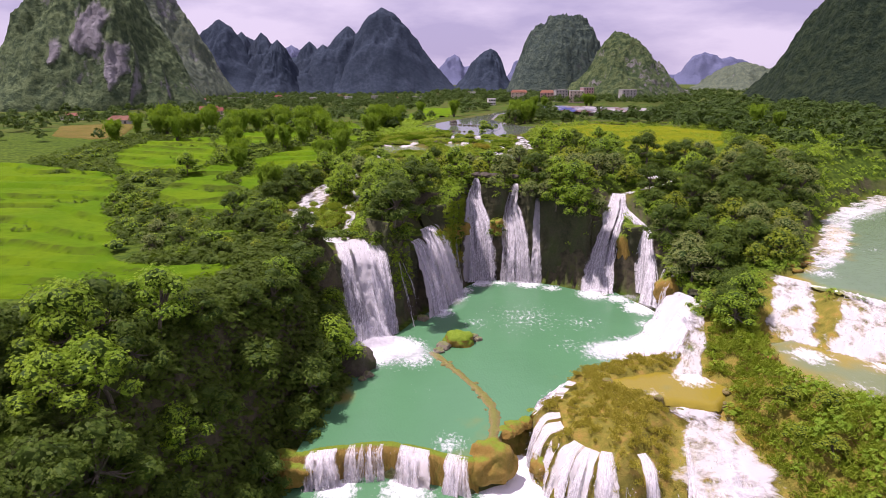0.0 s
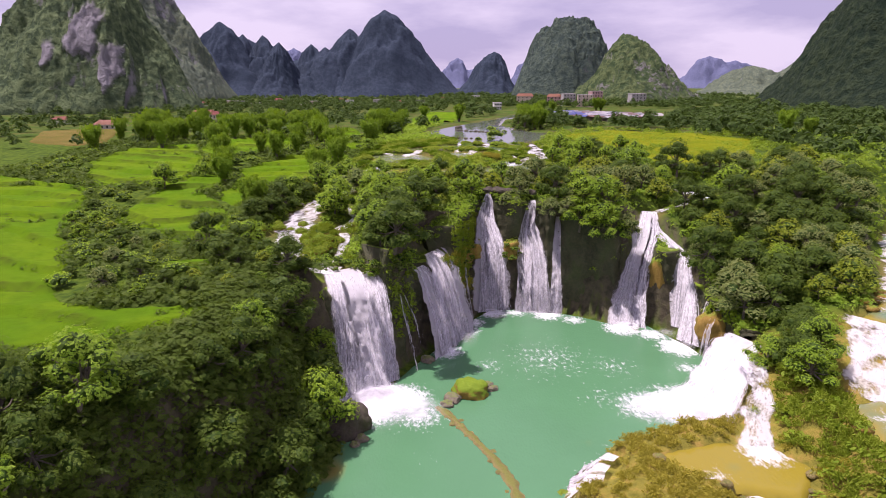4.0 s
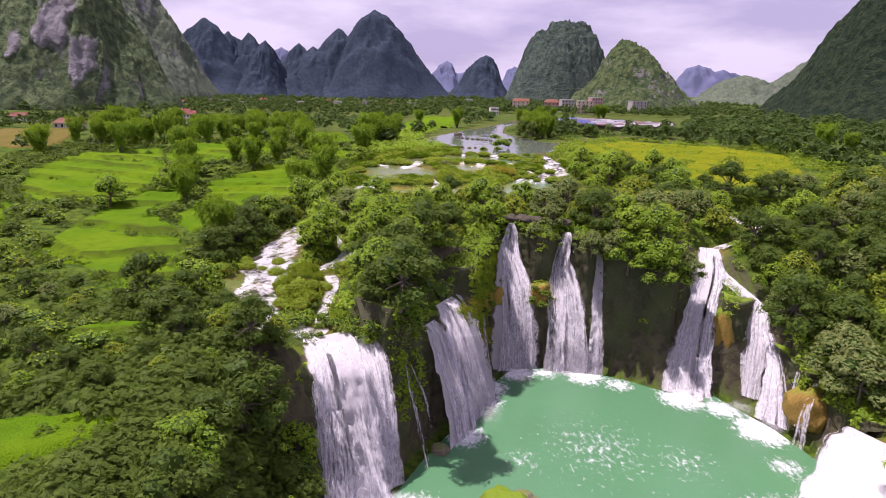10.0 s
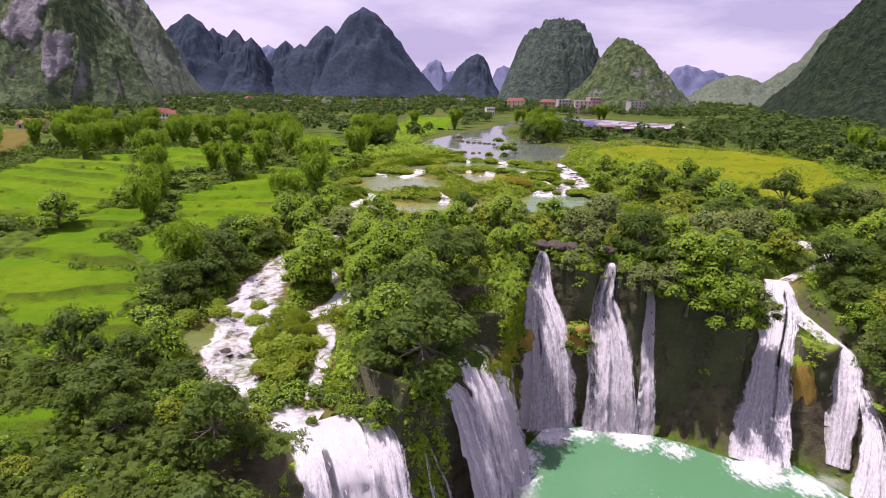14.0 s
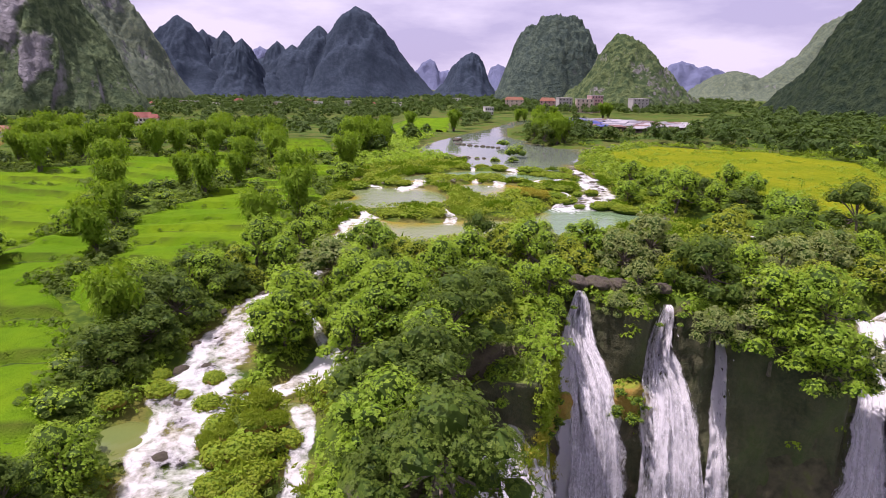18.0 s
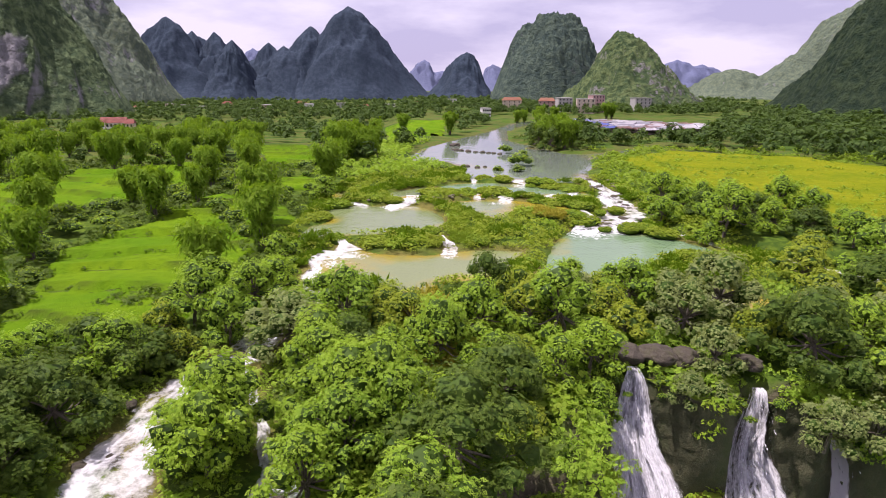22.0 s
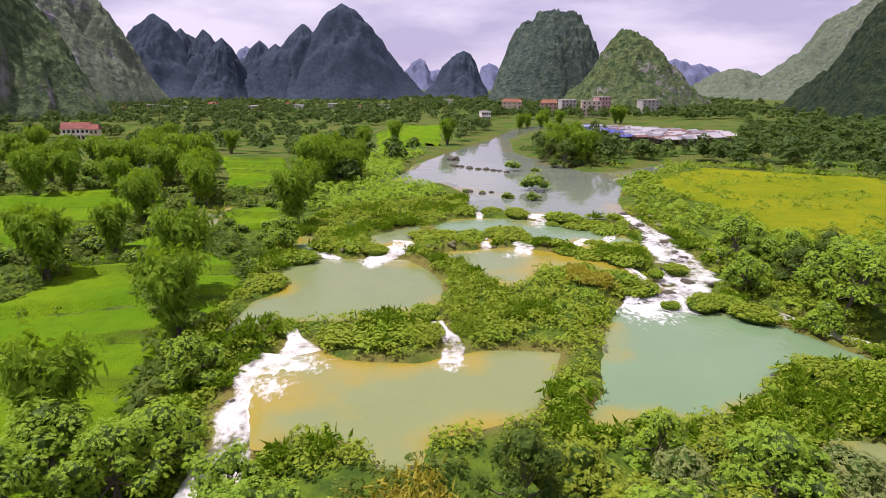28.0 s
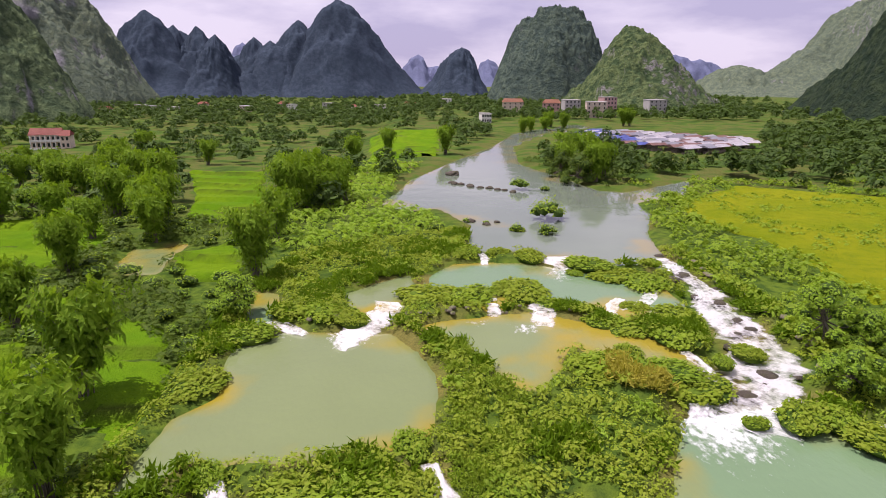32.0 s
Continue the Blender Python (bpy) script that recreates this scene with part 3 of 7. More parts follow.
# waterfalls: label, strands (part, points with width, cross direction, cover at top and foot), group
LF = (0.86, 0.5)
FALLS = [
    ("broad white waterfall pouring over a wooded cliff edge", [
        ("sheet", [(-18.5, 107, -9.3, 9), (-17, 104.3, -9.8, 9.4), (-15.6, 101.5, -13, 10), (-14.4, 99.5, -20, 10.4), (-13.2, 97.8, -27, 10.8), (-12.8, 96.8, -31.3, 11.5)], LF, (0.10, 0.14)),
        ("veil", [(-13.4, 110.2, -10.6, 3.5), (-12.4, 108, -11, 4), (-11, 105.4, -14.5, 4.3), (-9.8, 102.5, -23, 4.8), (-9.2, 101, -31.3, 5.5)], LF, (0.04, 0.10)),
        ("lower_apron", [(-14.6, 99.4, -17, 8), (-13, 96.2, -24, 10), (-11.8, 93.4, -31.2, 13)], LF, (-0.55, 0.20)),
    ], "waterfalls round the pool"),
    ("slanting white waterfall spread over a dark rock face", [
        ("sheet", [(-0.4, 128.8, -11.4, 8), (0.8, 126.4, -12.2, 10), (2.6, 124.2, -16, 12), (4.6, 122.4, -23, 15), (6.2, 121.2, -31.2, 18)], (0.5, 0.86), (0.16, 0.12)),
        ("veil", [(-3.6, 121.5, -13.2, 5), (-2.4, 119.8, -14, 6), (-0.4, 117.6, -18.5, 8), (1.8, 115.8, -25, 9), (3.0, 114.6, -31.2, 10)], (0.5, 0.86), (0.02, 0.08)),
    ], "waterfalls round the pool"),
    ("thin threads of water trickling down dark rock", [
        ("thread", [(-7.2, 112.8, -16, 0.9), (-6, 109.6, -19, 1.2), (-4.6, 107.4, -24, 1.2), (-3.2, 105.6, -31, 1.0)], (0.6, 0.8), (0.02, 0.0)),
        ("thread", [(-6.2, 113.2, -17, 0.7), (-4, 111.6, -21, 0.8), (-2.6, 110.6, -27, 0.7), (-1.8, 109.8, -31, 0.8)], (0.6, 0.8), (0.0, -0.04)),
    ], "waterfalls round the pool"),
    ("thin crooked stream running down a mossy cliff", [
        ("thread", [(5.4, 146.4, -9.5, 0.7), (6.4, 143.8, -12, 0.9), (7.4, 139.6, -16, 0.8), (8.2, 137.4, -23, 0.9), (9.6, 135.6, -31, 1.0)], (0.9, 0.4), (0.06, 0.02)),
        ("thread", [(2.6, 142.4, -8, 0.6), (3.4, 139.4, -12, 0.7), (5.2, 136.2, -18, 0.6), (7.2, 134.2, -27, 0.7)], (0.9, 0.4), (0.0, 0.0)),
    ], "waterfalls round the pool"),
    ("tall white waterfall widening over a rock step", [
        ("sheet", [(13.7, 150.6, -1.6, 0.8), (13.6, 149.9, -2.0, 1.5), (13.4, 149.1, -3.6, 3.0), (13.2, 148, -5.6, 4.0), (13.1, 146.6, -8.2, 5.6), (13.6, 145.2, -11, 7.6), (14, 143.6, -14.5, 9), (14.2, 141.6, -22, 10.2), (14.3, 140.4, -31.2, 11)], (1, 0.05), (0.10, 0.15)),
        ("strand", [(13.6, 145.2, -10, 1.6), (13, 142.4, -15, 2.4), (12.6, 140.4, -22, 2.8), (12.4, 139.6, -31.2, 3.2)], (1, 0.05), (-0.25, 0.08)),
    ], "waterfalls round the pool"),
    ("tall white waterfall in a slim veil", [
        ("sheet", [(25.7, 147.8, -2.8, 1.0), (25.6, 147.1, -3.3, 1.6), (25.2, 146.4, -6.4, 2.5), (24.8, 145.8, -8.6, 3.2), (25, 144.6, -11, 4.8), (25.6, 142.6, -15.5, 6.4), (25.6, 140.2, -24, 7.8), (25.6, 139.2, -31.2, 8.4)], (1, -0.1), (0.08, 0.14)),
        ("strand", [(24.6, 143, -13, 1.2), (24.2, 140.8, -18, 1.8), (24, 139.4, -25, 2.2), (24, 138.6, -31.2, 2.6)], (1, -0.1), (-0.25, 0.06)),
    ], "waterfalls round the pool"),
    ("faint thin waterfall beside the taller ones", [
        ("thread", [(31.6, 144.4, -6.5, 1.4), (31.5, 142.6, -9, 2.0), (31.3, 141, -16, 2.8), (31.1, 139.4, -23, 3.6), (31, 138.6, -31.2, 4.4)], (1, -0.2), (0.06, -0.02)),
    ], "waterfalls round the pool"),
    ("wide forked waterfall over a mossy buttress", [
        ("sheet", [(57.5, 150.5, -6.4, 4.4), (56.2, 147.4, -7.1, 5.2), (54.4, 143.2, -11, 7.2), (52, 139.2, -16, 6.6), (49.4, 134.6, -22, 8), (47.2, 130.6, -31.2, 11)], (0.9, -0.4), (0.14, 0.10)),
        ("arm", [(56.0, 147.0, -8.2, 4.5), (57.6, 143, -10.6, 5), (59.8, 138.4, -12.4, 4.6), (61, 135, -14.4, 4.8), (60.4, 132.4, -20, 5.4), (59.4, 130.2, -31.2, 6.4)], (0.75, -0.6), (0.14, -0.02)),
        ("foot", [(61.2, 130.6, -17.6, 1.8), (60.8, 127, -20.4, 2.6), (59.6, 123.4, -25, 4.2), (58.6, 121, -31.2, 6.4)], (0.6, -0.75), (0.08, 0.08)),
    ], "waterfalls round the pool"),
    ("thin streams of water draped over a rounded ochre boulder", [
        ("thread", [(63.6, 117.6, -21.6, 1.4), (60.8, 114.6, -22.8, 2.0), (59.2, 113, -26, 2.6), (58.6, 112.4, -31, 3.0)], (0.5, -0.85), (0.02, 0.0)),
        ("thread", [(62.4, 121, -21.2, 0.9), (60.6, 119, -23.6, 1.1), (59.8, 118.2, -31, 1.4)], (0.5, -0.85), (0.02, 0.0)),
    ], "waterfalls round the pool"),
    ("low foaming waterfall spilling from a terrace into the pool", [
        ("sheet", [(61, 99.5, -21.0, 9), (58, 97.6, -21.8, 10), (54.8, 95.4, -24.6, 11), (51.4, 92.6, -28.4, 12), (48, 90.4, -31.2, 13)], (-0.45, 0.9), (0.15, 0.18)),
        ("apron", [(58, 93.6, -22.6, 5), (54, 89.4, -25.4, 6), (50, 86.2, -29, 7), (48, 84.6, -31.1, 8)], (-0.45, 0.9), (0.10, 0.12)),
    ], "waterfalls round the pool"),
    ("wide low cascade foaming over a broken step", [
        ("sheet", [(82, 96, -15.6, 10), (79, 91, -16.4, 11), (75.6, 85, -19.4, 11), (72.4, 79.4, -22.6, 12)], (0.62, -0.78), (0.10, 0.10)),
        ("sheet", [(91, 86, -15.7, 11), (87.4, 81, -16.5, 12), (83.6, 75, -20, 12), (80, 70, -22.6, 13)], (0.7, -0.7), (0.08, 0.10)),
    ], "waterfalls round the pool"),
    ("low weir with a white curtain of water", [
        ("curtain", [(-15.6, 54.8, -30.76, 5.6), (-15.6, 53.0, -31.06, 5.8), (-15.6, 52.1, -33.4, 6.2), (-15.6, 51.7, -36.1, 6.8)], (1, 0.2), (0.04, 0.08)),
        ("curtain", [(-8.4, 56.4, -30.81, 7.4), (-8.4, 54.7, -31.06, 7.6), (-8.4, 54.0, -33.4, 7.8), (-8.4, 53.7, -36.1, 8)], (1, 0.05), (-0.17, -0.12)),
        ("curtain", [(-0.6, 55.4, -30.76, 6.4), (-0.8, 53.6, -31.06, 6.6), (-0.9, 52.7, -33.4, 7), (-1, 52.3, -36.1, 7.6)], (1, -0.35), (0.0, 0.06)),
        ("curtain", [(6, 53.4, -30.76, 4.4), (5.7, 51.6, -31.06, 4.6), (5.5, 50.7, -33.4, 5), (5.4, 50.3, -36.1, 6)], (1, -0.35), (-0.06, 0.0)),
    ], "lower weirs"),
    ("broad foaming cascade spreading over a stony slope", [
        ("sheet", [(46.8, 55, -27.9, 11), (46.4, 50, -29.0, 14), (45.6, 43, -31.6, 17), (44.6, 37, -34, 18), (44, 32, -36.1, 20)], (1, 0.05), (-0.30, 0.16)),
    ], "lower weirs"),
]
# strands of the terrace edge: rim places and the way out from the mossy mound
RIM = [(26.4, 72.2, -0.7, 0.7), (24.4, 69.6, -0.8, 0.6), (22.9, 66.8, -0.9, 0.4), (21.8, 63.6, -1, 0.2), (21.1, 60.2, -1, 0.1), (20.9, 56.6, -1, -0.1), (21.6, 53.2, -0.9, -0.4), (23.0, 50.2, -0.8, -0.6), (25.2, 48.0, -0.6, -0.8), (28.0, 46.9, -0.3, -1), (31.2, 46.6, 0.1, -1), (34.4, 46.4, 0.2, -1)]
STRANDS = []
for k, (rx, ry, ox, oy) in enumerate(RIM):
    wide = (3.0, 4.0, 3.6, 2.2, 3.8, 4.2, 2.4, 3.6, 4.0, 2.9, 1.8, 2.6)[k]
    foot = 0.36 if k < 3 else 1.0          # the first ones fall back into the pool
    STRANDS.append(("strand", [(rx - 2.6 * ox, ry - 2.6 * oy, -27.5, wide * 0.7), (rx - 0.4 * ox, ry - 0.4 * oy, -28.0, wide * 0.9), (rx + 0.9 * ox, ry + 0.9 * oy, -29.6, wide), (rx + 1.9 * ox, ry + 1.9 * oy, -29.6 - 2.8 * foot, wide * 1.1), (rx + 2.6 * ox, ry + 2.6 * oy, -29.0 - 7.1 * foot + 0.6 * (k < 3), wide * 1.3)],
                    (-oy, ox), ((0.10, 0.12), (0.02, 0.06), (0.08, 0.02))[k % 3]))
FALLS.append(("cascade of white strands down a mossy terrace edge", STRANDS, "lower weirs"))
FIELDS = [  # level is the ground's; outline
    [(-62, 214), (-61, 226), (-52, 229), (-42, 210), (-35.5, 203), (-35.5, 195), (-34, 184), (-37, 170), (-46, 157), (-54, 150), (-64, 161), (-62, 174), (-66, 188), (-70, 199)],
    [(-79, 134), (-83, 158), (-82, 176), (-77, 196), (-67, 184), (-65, 172), (-66, 160), (-56, 149), (-50, 138), (-47, 127), (-41, 117), (-44, 112.5), (-53, 114.5), (-66, 128)],
    [(-52, 100), (-48, 105), (-42, 104), (-42.5, 98), (-48, 94)],
    [(-130, 215), (-132, 250), (-108, 262), (-88, 216), (-80, 184), (-84, 172), (-110, 175)],
    [(-34, 77), (-34.5, 81.5), (-40, 82), (-49, 80), (-57, 82), (-66, 90), (-68, 97), (-77, 115), (-86, 127), (-93, 147), (-104, 169), (-118, 175), (-150, 192), (-196, 182), (-184, 120), (-140, 84), (-100, 66), (-60, 62.5), (-47, 66.5), (-40, 73)],
    [(-66, 222), (-55, 247), (-48, 236), (-52, 230), (-61, 228)],
    [(-53, 236), (-49, 240), (-37, 231), (-31.5, 219), (-30, 208.6), (-32, 206), (-40, 212), (-47, 226)],
    [(-83, 374), (-55, 373), (-40, 304), (-41, 286), (-55, 292), (-66, 330)],
    [(-47.5, 262), (-40, 271), (-33, 262), (-32.5, 250), (-41, 250)],
    [(-28, 526), (16, 526), (9, 401), (-20, 385)],
    [(63, 301), (90, 322), (132, 299), (110, 262), (75, 228), (61, 232), (64, 262), (58, 282)],
    [(68, 222), (80, 230), (128, 296), (142, 270), (120, 220), (86, 192), (72, 200)],
    [(-98, 232), (-109, 282), (-80, 300), (-62, 276), (-66, 250), (-84, 226)],
    [(-224, 332), (-216, 360), (-191, 358), (-168, 304), (-154, 270), (-164, 257), (-190, 270)],
]


# ---- height of the ground ----
def outline_distance(poly, x, y):
    """Signed distance to an outline, negative inside."""
    best, inside = np.full(np.shape(x), 1e9), np.zeros(np.shape(x), bool)
    for (ax, ay), (bx, by) in zip(poly, poly[1:] + poly[:1]):
        dx, dy = bx - ax, by - ay
        t = np.clip(((x - ax) * dx + (y - ay) * dy) / (dx * dx + dy * dy), 0, 1)
        best = np.minimum(best, np.hypot(x - ax - t * dx, y - ay - t * dy))
        if by != ay:
            inside ^= ((ay > y) != (by > y)) & (x < (bx - ax) * (y - ay) / (by - ay) + ax)
    return np.where(inside, -best, best)


def stream_distance(pts, x, y):
    """Distance beyond a stream's edge, and its level there."""
    best, level = np.full(np.shape(x), 1e9), np.zeros(np.shape(x))
    for a, b in zip(pts, pts[1:]):
        dx, dy = b[0] - a[0], b[1] - a[1]
        t = np.clip(((x - a[0]) * dx + (y - a[1]) * dy) / (dx * dx + dy * dy), 0, 1)
        d = np.hypot(x - a[0] - t * dx, y - a[1] - t * dy) - 0.5 * (a[3] + t * (b[3] - a[3]))
        z = a[2] + t * (b[2] - a[2])
        level, best = np.where(d < best, z, level), np.minimum(d, best)
    return best, level


def step(v, lo, hi):
    t = np.clip((v - lo) / (hi - lo), 0, 1)
    return t * t * (3 - 2 * t)


def value_noise(x, y, seed):
    """Smooth noise, about -1 to 1."""
    xi, yi = np.floor(x).astype(np.int64), np.floor(y).astype(np.int64)
    fx, fy = x - xi, y - yi
    fx, fy = fx * fx * (3 - 2 * fx), fy * fy * (3 - 2 * fy)

    def corner(i, j):
        v = (i * 374761393 + j * 668265263 + seed * 974711) & 0x7FFFFFFF
        v = ((v ^ (v >> 13)) * 1274126177) & 0x7FFFFFFF
        return ((v ^ (v >> 16)) % 65536) / 32768.0 - 1
    a = corner(xi, yi) * (1 - fx) + corner(xi + 1, yi) * fx
    b = corner(xi, yi + 1) * (1 - fx) + corner(xi + 1, yi + 1) * fx
    return a * (1 - fy) + b * fy


def fractal(x, y, seed, octaves=4):
    return sum(value_noise(x * 2 ** k, y * 2 ** k, seed + k) / 2 ** k for k in range(octaves)) / 1.6


def plateau(x, y):
    west = np.interp(y, [40, 80, 130, 190, 225, 260, 330, 480, 700], [-8, -7.5, -6, -2.6, -1, 0.4, 0.8, -4, -3])
    centre = np.interp(y, [120, 145, 190, 225, 260, 400, 700], [-5, -2.6, -0.4, 0.7, 1.4, 2.0, 3])
    east = np.interp(y, [120, 150, 185, 225, 260, 400, 700], [-7, -4.5, -0.4, 0.8, 1.8, 2.6, 3])
    k = step(x, -32, -8)
    g = west * (1 - k) + centre * k
    k = step(x, 40, 70)
    return g * (1 - k) + east * k


def land(x, y):
    """Ground before water is cut into it."""
    g = plateau(x, y)
    low = np.interp(x, [15, 30, 45, 60, 71, 79, 95, 170], [-28, -26.4, -25, -20.5, -19.8, -15.2, -14.4, -12])
    k = step(y, 100, 138) * (1 - step(x, 40, 62)) + step(y, 108, 160) * step(x, 40, 62)
    g = np.where(x > 0, low * (1 - k) + g * k, g)
    return g + 0.35 * fractal(x / 9, y / 9, 5) * step(np.abs(y), 0, 60)


def height(x, y):
    """The ground with pools, ponds and streams cut into it."""
    x, y = np.asarray(x, float), np.asarray(y, float)
    wob = 0.9 * fractal(x / 4, y / 4, 9, 3)
    g = land(x, y)
    for level, pts in PONDS.values():
        d = outline_distance(pts, x, y) + wob
        g = np.where(d < 18, np.minimum(g, np.maximum(level + 0.25 + 0.8 * d, level - 1.2)), g) if level < -10 else \
            np.where(d < 0, np.maximum(level - 1.0, level + 0.5 * d), np.where(d < 5, (level + 0.35 * np.minimum(d, 1.2)) * (1 - step(d, 1, 5)) + g * step(d, 1, 5), g))
    for pts in STREAMS.values():
        d, level = stream_distance(pts, x, y)
        d = d + 0.6 * wob
        bed = level - 0.55 + 0.75 * np.clip(d, 0, None)
        g = np.where(d < 3.5, np.minimum(g, bed), np.where((level < -20) & (d < 14), np.minimum(g, bed + 0.15 * d), g))
    bank = (x < -11) & (y < 97)
    rock = ~bank & ((x < 15) | (y > 103)) & (y > 90)
    for poly, level in ((POOL, POOL_Z), (GORGE, GORGE_Z)):
        d = outline_distance(poly, x, y) + 0.7 * wob
        k = np.where(bank, step(d, 0, 14), np.where(rock, step(d, 3.0, 6.5), step(d, 0, 3.0)))
        rim = level - 0.6
        g = np.where(d < 0, np.maximum(level - 2.2, rim + 0.8 * d), rim * (1 - k) + g * k)
    for _, strands, _ in FALLS:
        for _, pts, _, _ in strands:
            if max(p[3] for p in pts) < 3.2:
                continue
            d, level = stream_distance(pts, x, y)
            g = np.where(d < 2.5, np.minimum(g, level - 1.3 + 2.2 * np.clip(d, 0, None)), g)
    return g


def stand(x, y):
    """Where plants stand: the ground, or the rock shelf along the cliff's edge."""
    x, y = np.asarray(x, float), np.asarray(y, float)
    d = outline_distance(POOL, x, y)
    shelf = (d > 1.6) & (d < 9) & ((x < 15) | (y > 103)) & (y > 97)
    return np.where(shelf, np.maximum(height(x, y), land(x, y) - 0.7), height(x, y))


def axis(lo, dense_lo, dense_hi, hi, stepsize):
    mid = np.arange(dense_lo, dense_hi + 0.01, stepsize)
    out_hi, out_lo, s = [dense_hi], [dense_lo], stepsize
    while out_hi[-1] < hi:
        s *= 1.16
        out_hi.append(out_hi[-1] + s)
    s = stepsize
    while out_lo[-1] > lo:
        s *= 1.16
        out_lo.append(out_lo[-1] - s)
    return np.r_[out_lo[:0:-1], mid, out_hi[1:]]


def grid_mesh(name, co, nx, ny):
    """A mesh from an ny by nx lattice of places."""
    i = np.arange(nx * ny).reshape(ny, nx)
    quads = np.stack([i[:-1, :-1], i[:-1, 1:], i[1:, 1:], i[1:, :-1]], -1).reshape(-1, 4)
    return face_mesh(name, co.reshape(-1, 3), quads)


def face_mesh(name, co, faces, smooth=True):
    me = bpy.data.meshes.new(name)
    n, k = faces.shape
    me.vertices.add(len(co))
    me.vertices.foreach_set("co", np.ascontiguousarray(co, np.float32).ravel())
    me.loops.add(n * k)
    me.loops.foreach_set("vertex_index", np.ascontiguousarray(faces, np.int32).ravel())
    me.polygons.add(n)
    me.polygons.foreach_set("loop_start", np.arange(0, n * k, k, dtype=np.int32))
    me.polygons.foreach_set("use_smooth", np.full(n, smooth))
    me.update(calc_edges=True)
    return me


def set_attr(me, name, values):
    a = me.attributes.new(name, "FLOAT", "POINT")
    a.data.foreach_set("value", np.ascontiguousarray(values, np.float32).ravel())


def part(name, me, mat, parent=None, label=""):
    if isinstance(me, bmesh.types.BMesh):
        bm, me = me, bpy.data.meshes.new(name)
        bm.to_mesh(me)
        bm.free()
    if not me.materials:
        me.materials.append(mat)
    ob = new(name, me)
    if parent:
        ob.parent = parent
    return tagged(ob, label)


gx, gy = axis(-4200, -132, 150, 4200, 1.3), axis(-420, 24, 330, 4900, 1.3)
GX, GY = np.meshgrid(gx, gy)
GZ = height(GX, GY)
ground_me = grid_mesh("ground", np.stack([GX, GY, GZ], -1), len(gx), len(gy))
slope_y, slope_x = np.gradient(GZ, gy, gx)
steepness = np.hypot(slope_x, slope_y)
wet = np.full(GX.shape, 1e9)
for level, pts in PONDS.values():
    wet = np.minimum(wet, outline_distance(pts, GX, GY))
for pts in STREAMS.values():
    wet = np.minimum(wet, stream_distance(pts, GX, GY)[0])
set_attr(ground_me, "bank", np.clip(1 - wet / 2.5, 0, 1) * step(fractal(GX / 5, GY / 5, 21), -0.35, 0.3))
set_attr(ground_me, "cliff", step(steepness, 0.9, 2.0) * (1 - 0.85 * step(GX, 13, 16) * step(-GY, -102, -98)))
set_attr(ground_me, "tufa", step(-14 - GZ, 0, 4) * step(GX, 10, 16) * step(-GY, -104, -98))
set_attr(ground_me, "farmland", step(GY, 255, 340) * 0.9)
ground = tagged(part("ground", ground_me, GROUND), "grassy earth of a river valley cut by a waterfall pool", "ground", kind="structure")


# ---- water surfaces ----
SHALLOW = {"water_pool": -0.75, "water_gorge": -0.6, "water_near_pond": 0.12, "water_main_pond": -0.15, "water_east_pond": -0.2, "water_terrace_pool": 0.6, "water_east_lower_pool": 0.4, "water_middle_pond": 0.0}
def water_sheet(name, poly, level, mat, cell, label, foam_from=(), flow_pad=0.9):
    """A level sheet that reaches a little under its banks."""
    p = np.array(poly, float)
    x0, y0, x1, y1 = *(p.min(0) - 3), *(p.max(0) + 3)
    xs, ys = np.arange(x0, x1 + cell, cell), np.arange(y0, y1 + cell, cell)
    X, Y = np.meshgrid(xs, ys)
    d = outline_distance(poly, X, Y)
    keep = d < flow_pad
    gx_, gy_ = (outline_distance(poly, X + 0.05, Y) - d) / 0.05, (outline_distance(poly, X, Y + 0.05) - d) / 0.05
    over = np.clip(d - flow_pad, 0, None)           # the rim follows the outline
    X, Y = X - gx_ * over, Y - gy_ * over
    i = np.arange(X.size).reshape(X.shape)
    q = np.stack([i[:-1, :-1], i[:-1, 1:], i[1:, 1:], i[1:, :-1]], -1).reshape(-1, 4)
    q = q[keep.ravel()[q].any(1)]
    used = np.unique(q)
    back = np.zeros(X.size, int)
    back[used] = np.arange(len(used))
    z = level + 0.04 * fractal(X / 1.5, Y / 1.5, 31)
    if flow_pad > 0:        # the water bends down where it spills over
        z = z - (0.9 if level < -10 else 0.5) * np.clip(d + 0.5, 0, 1.3)
    co = np.stack([X, Y, z], -1).reshape(-1, 3)[used]
    me = face_mesh(name, co, back[q])
    set_attr(me, "shallow", np.clip(0.55 + SHALLOW.get(name, 0.0) + d / 7.0 + 1.7 * fractal(X / 8, Y / 8, 17), 0, 1).ravel()[used])
    f = np.zeros(X.shape)
    for fx, fy, reach, amount in foam_from:
        f = np.maximum(f, (amount if level < -10 else amount * 0.72) * np.clip(1 - np.hypot(X - fx, Y - fy) / reach, 0, 1) ** 0.8)
    set_attr(me, "foam", f.ravel()[used])
    return tagged(part(name, me, mat), label, "water", kind="structure")


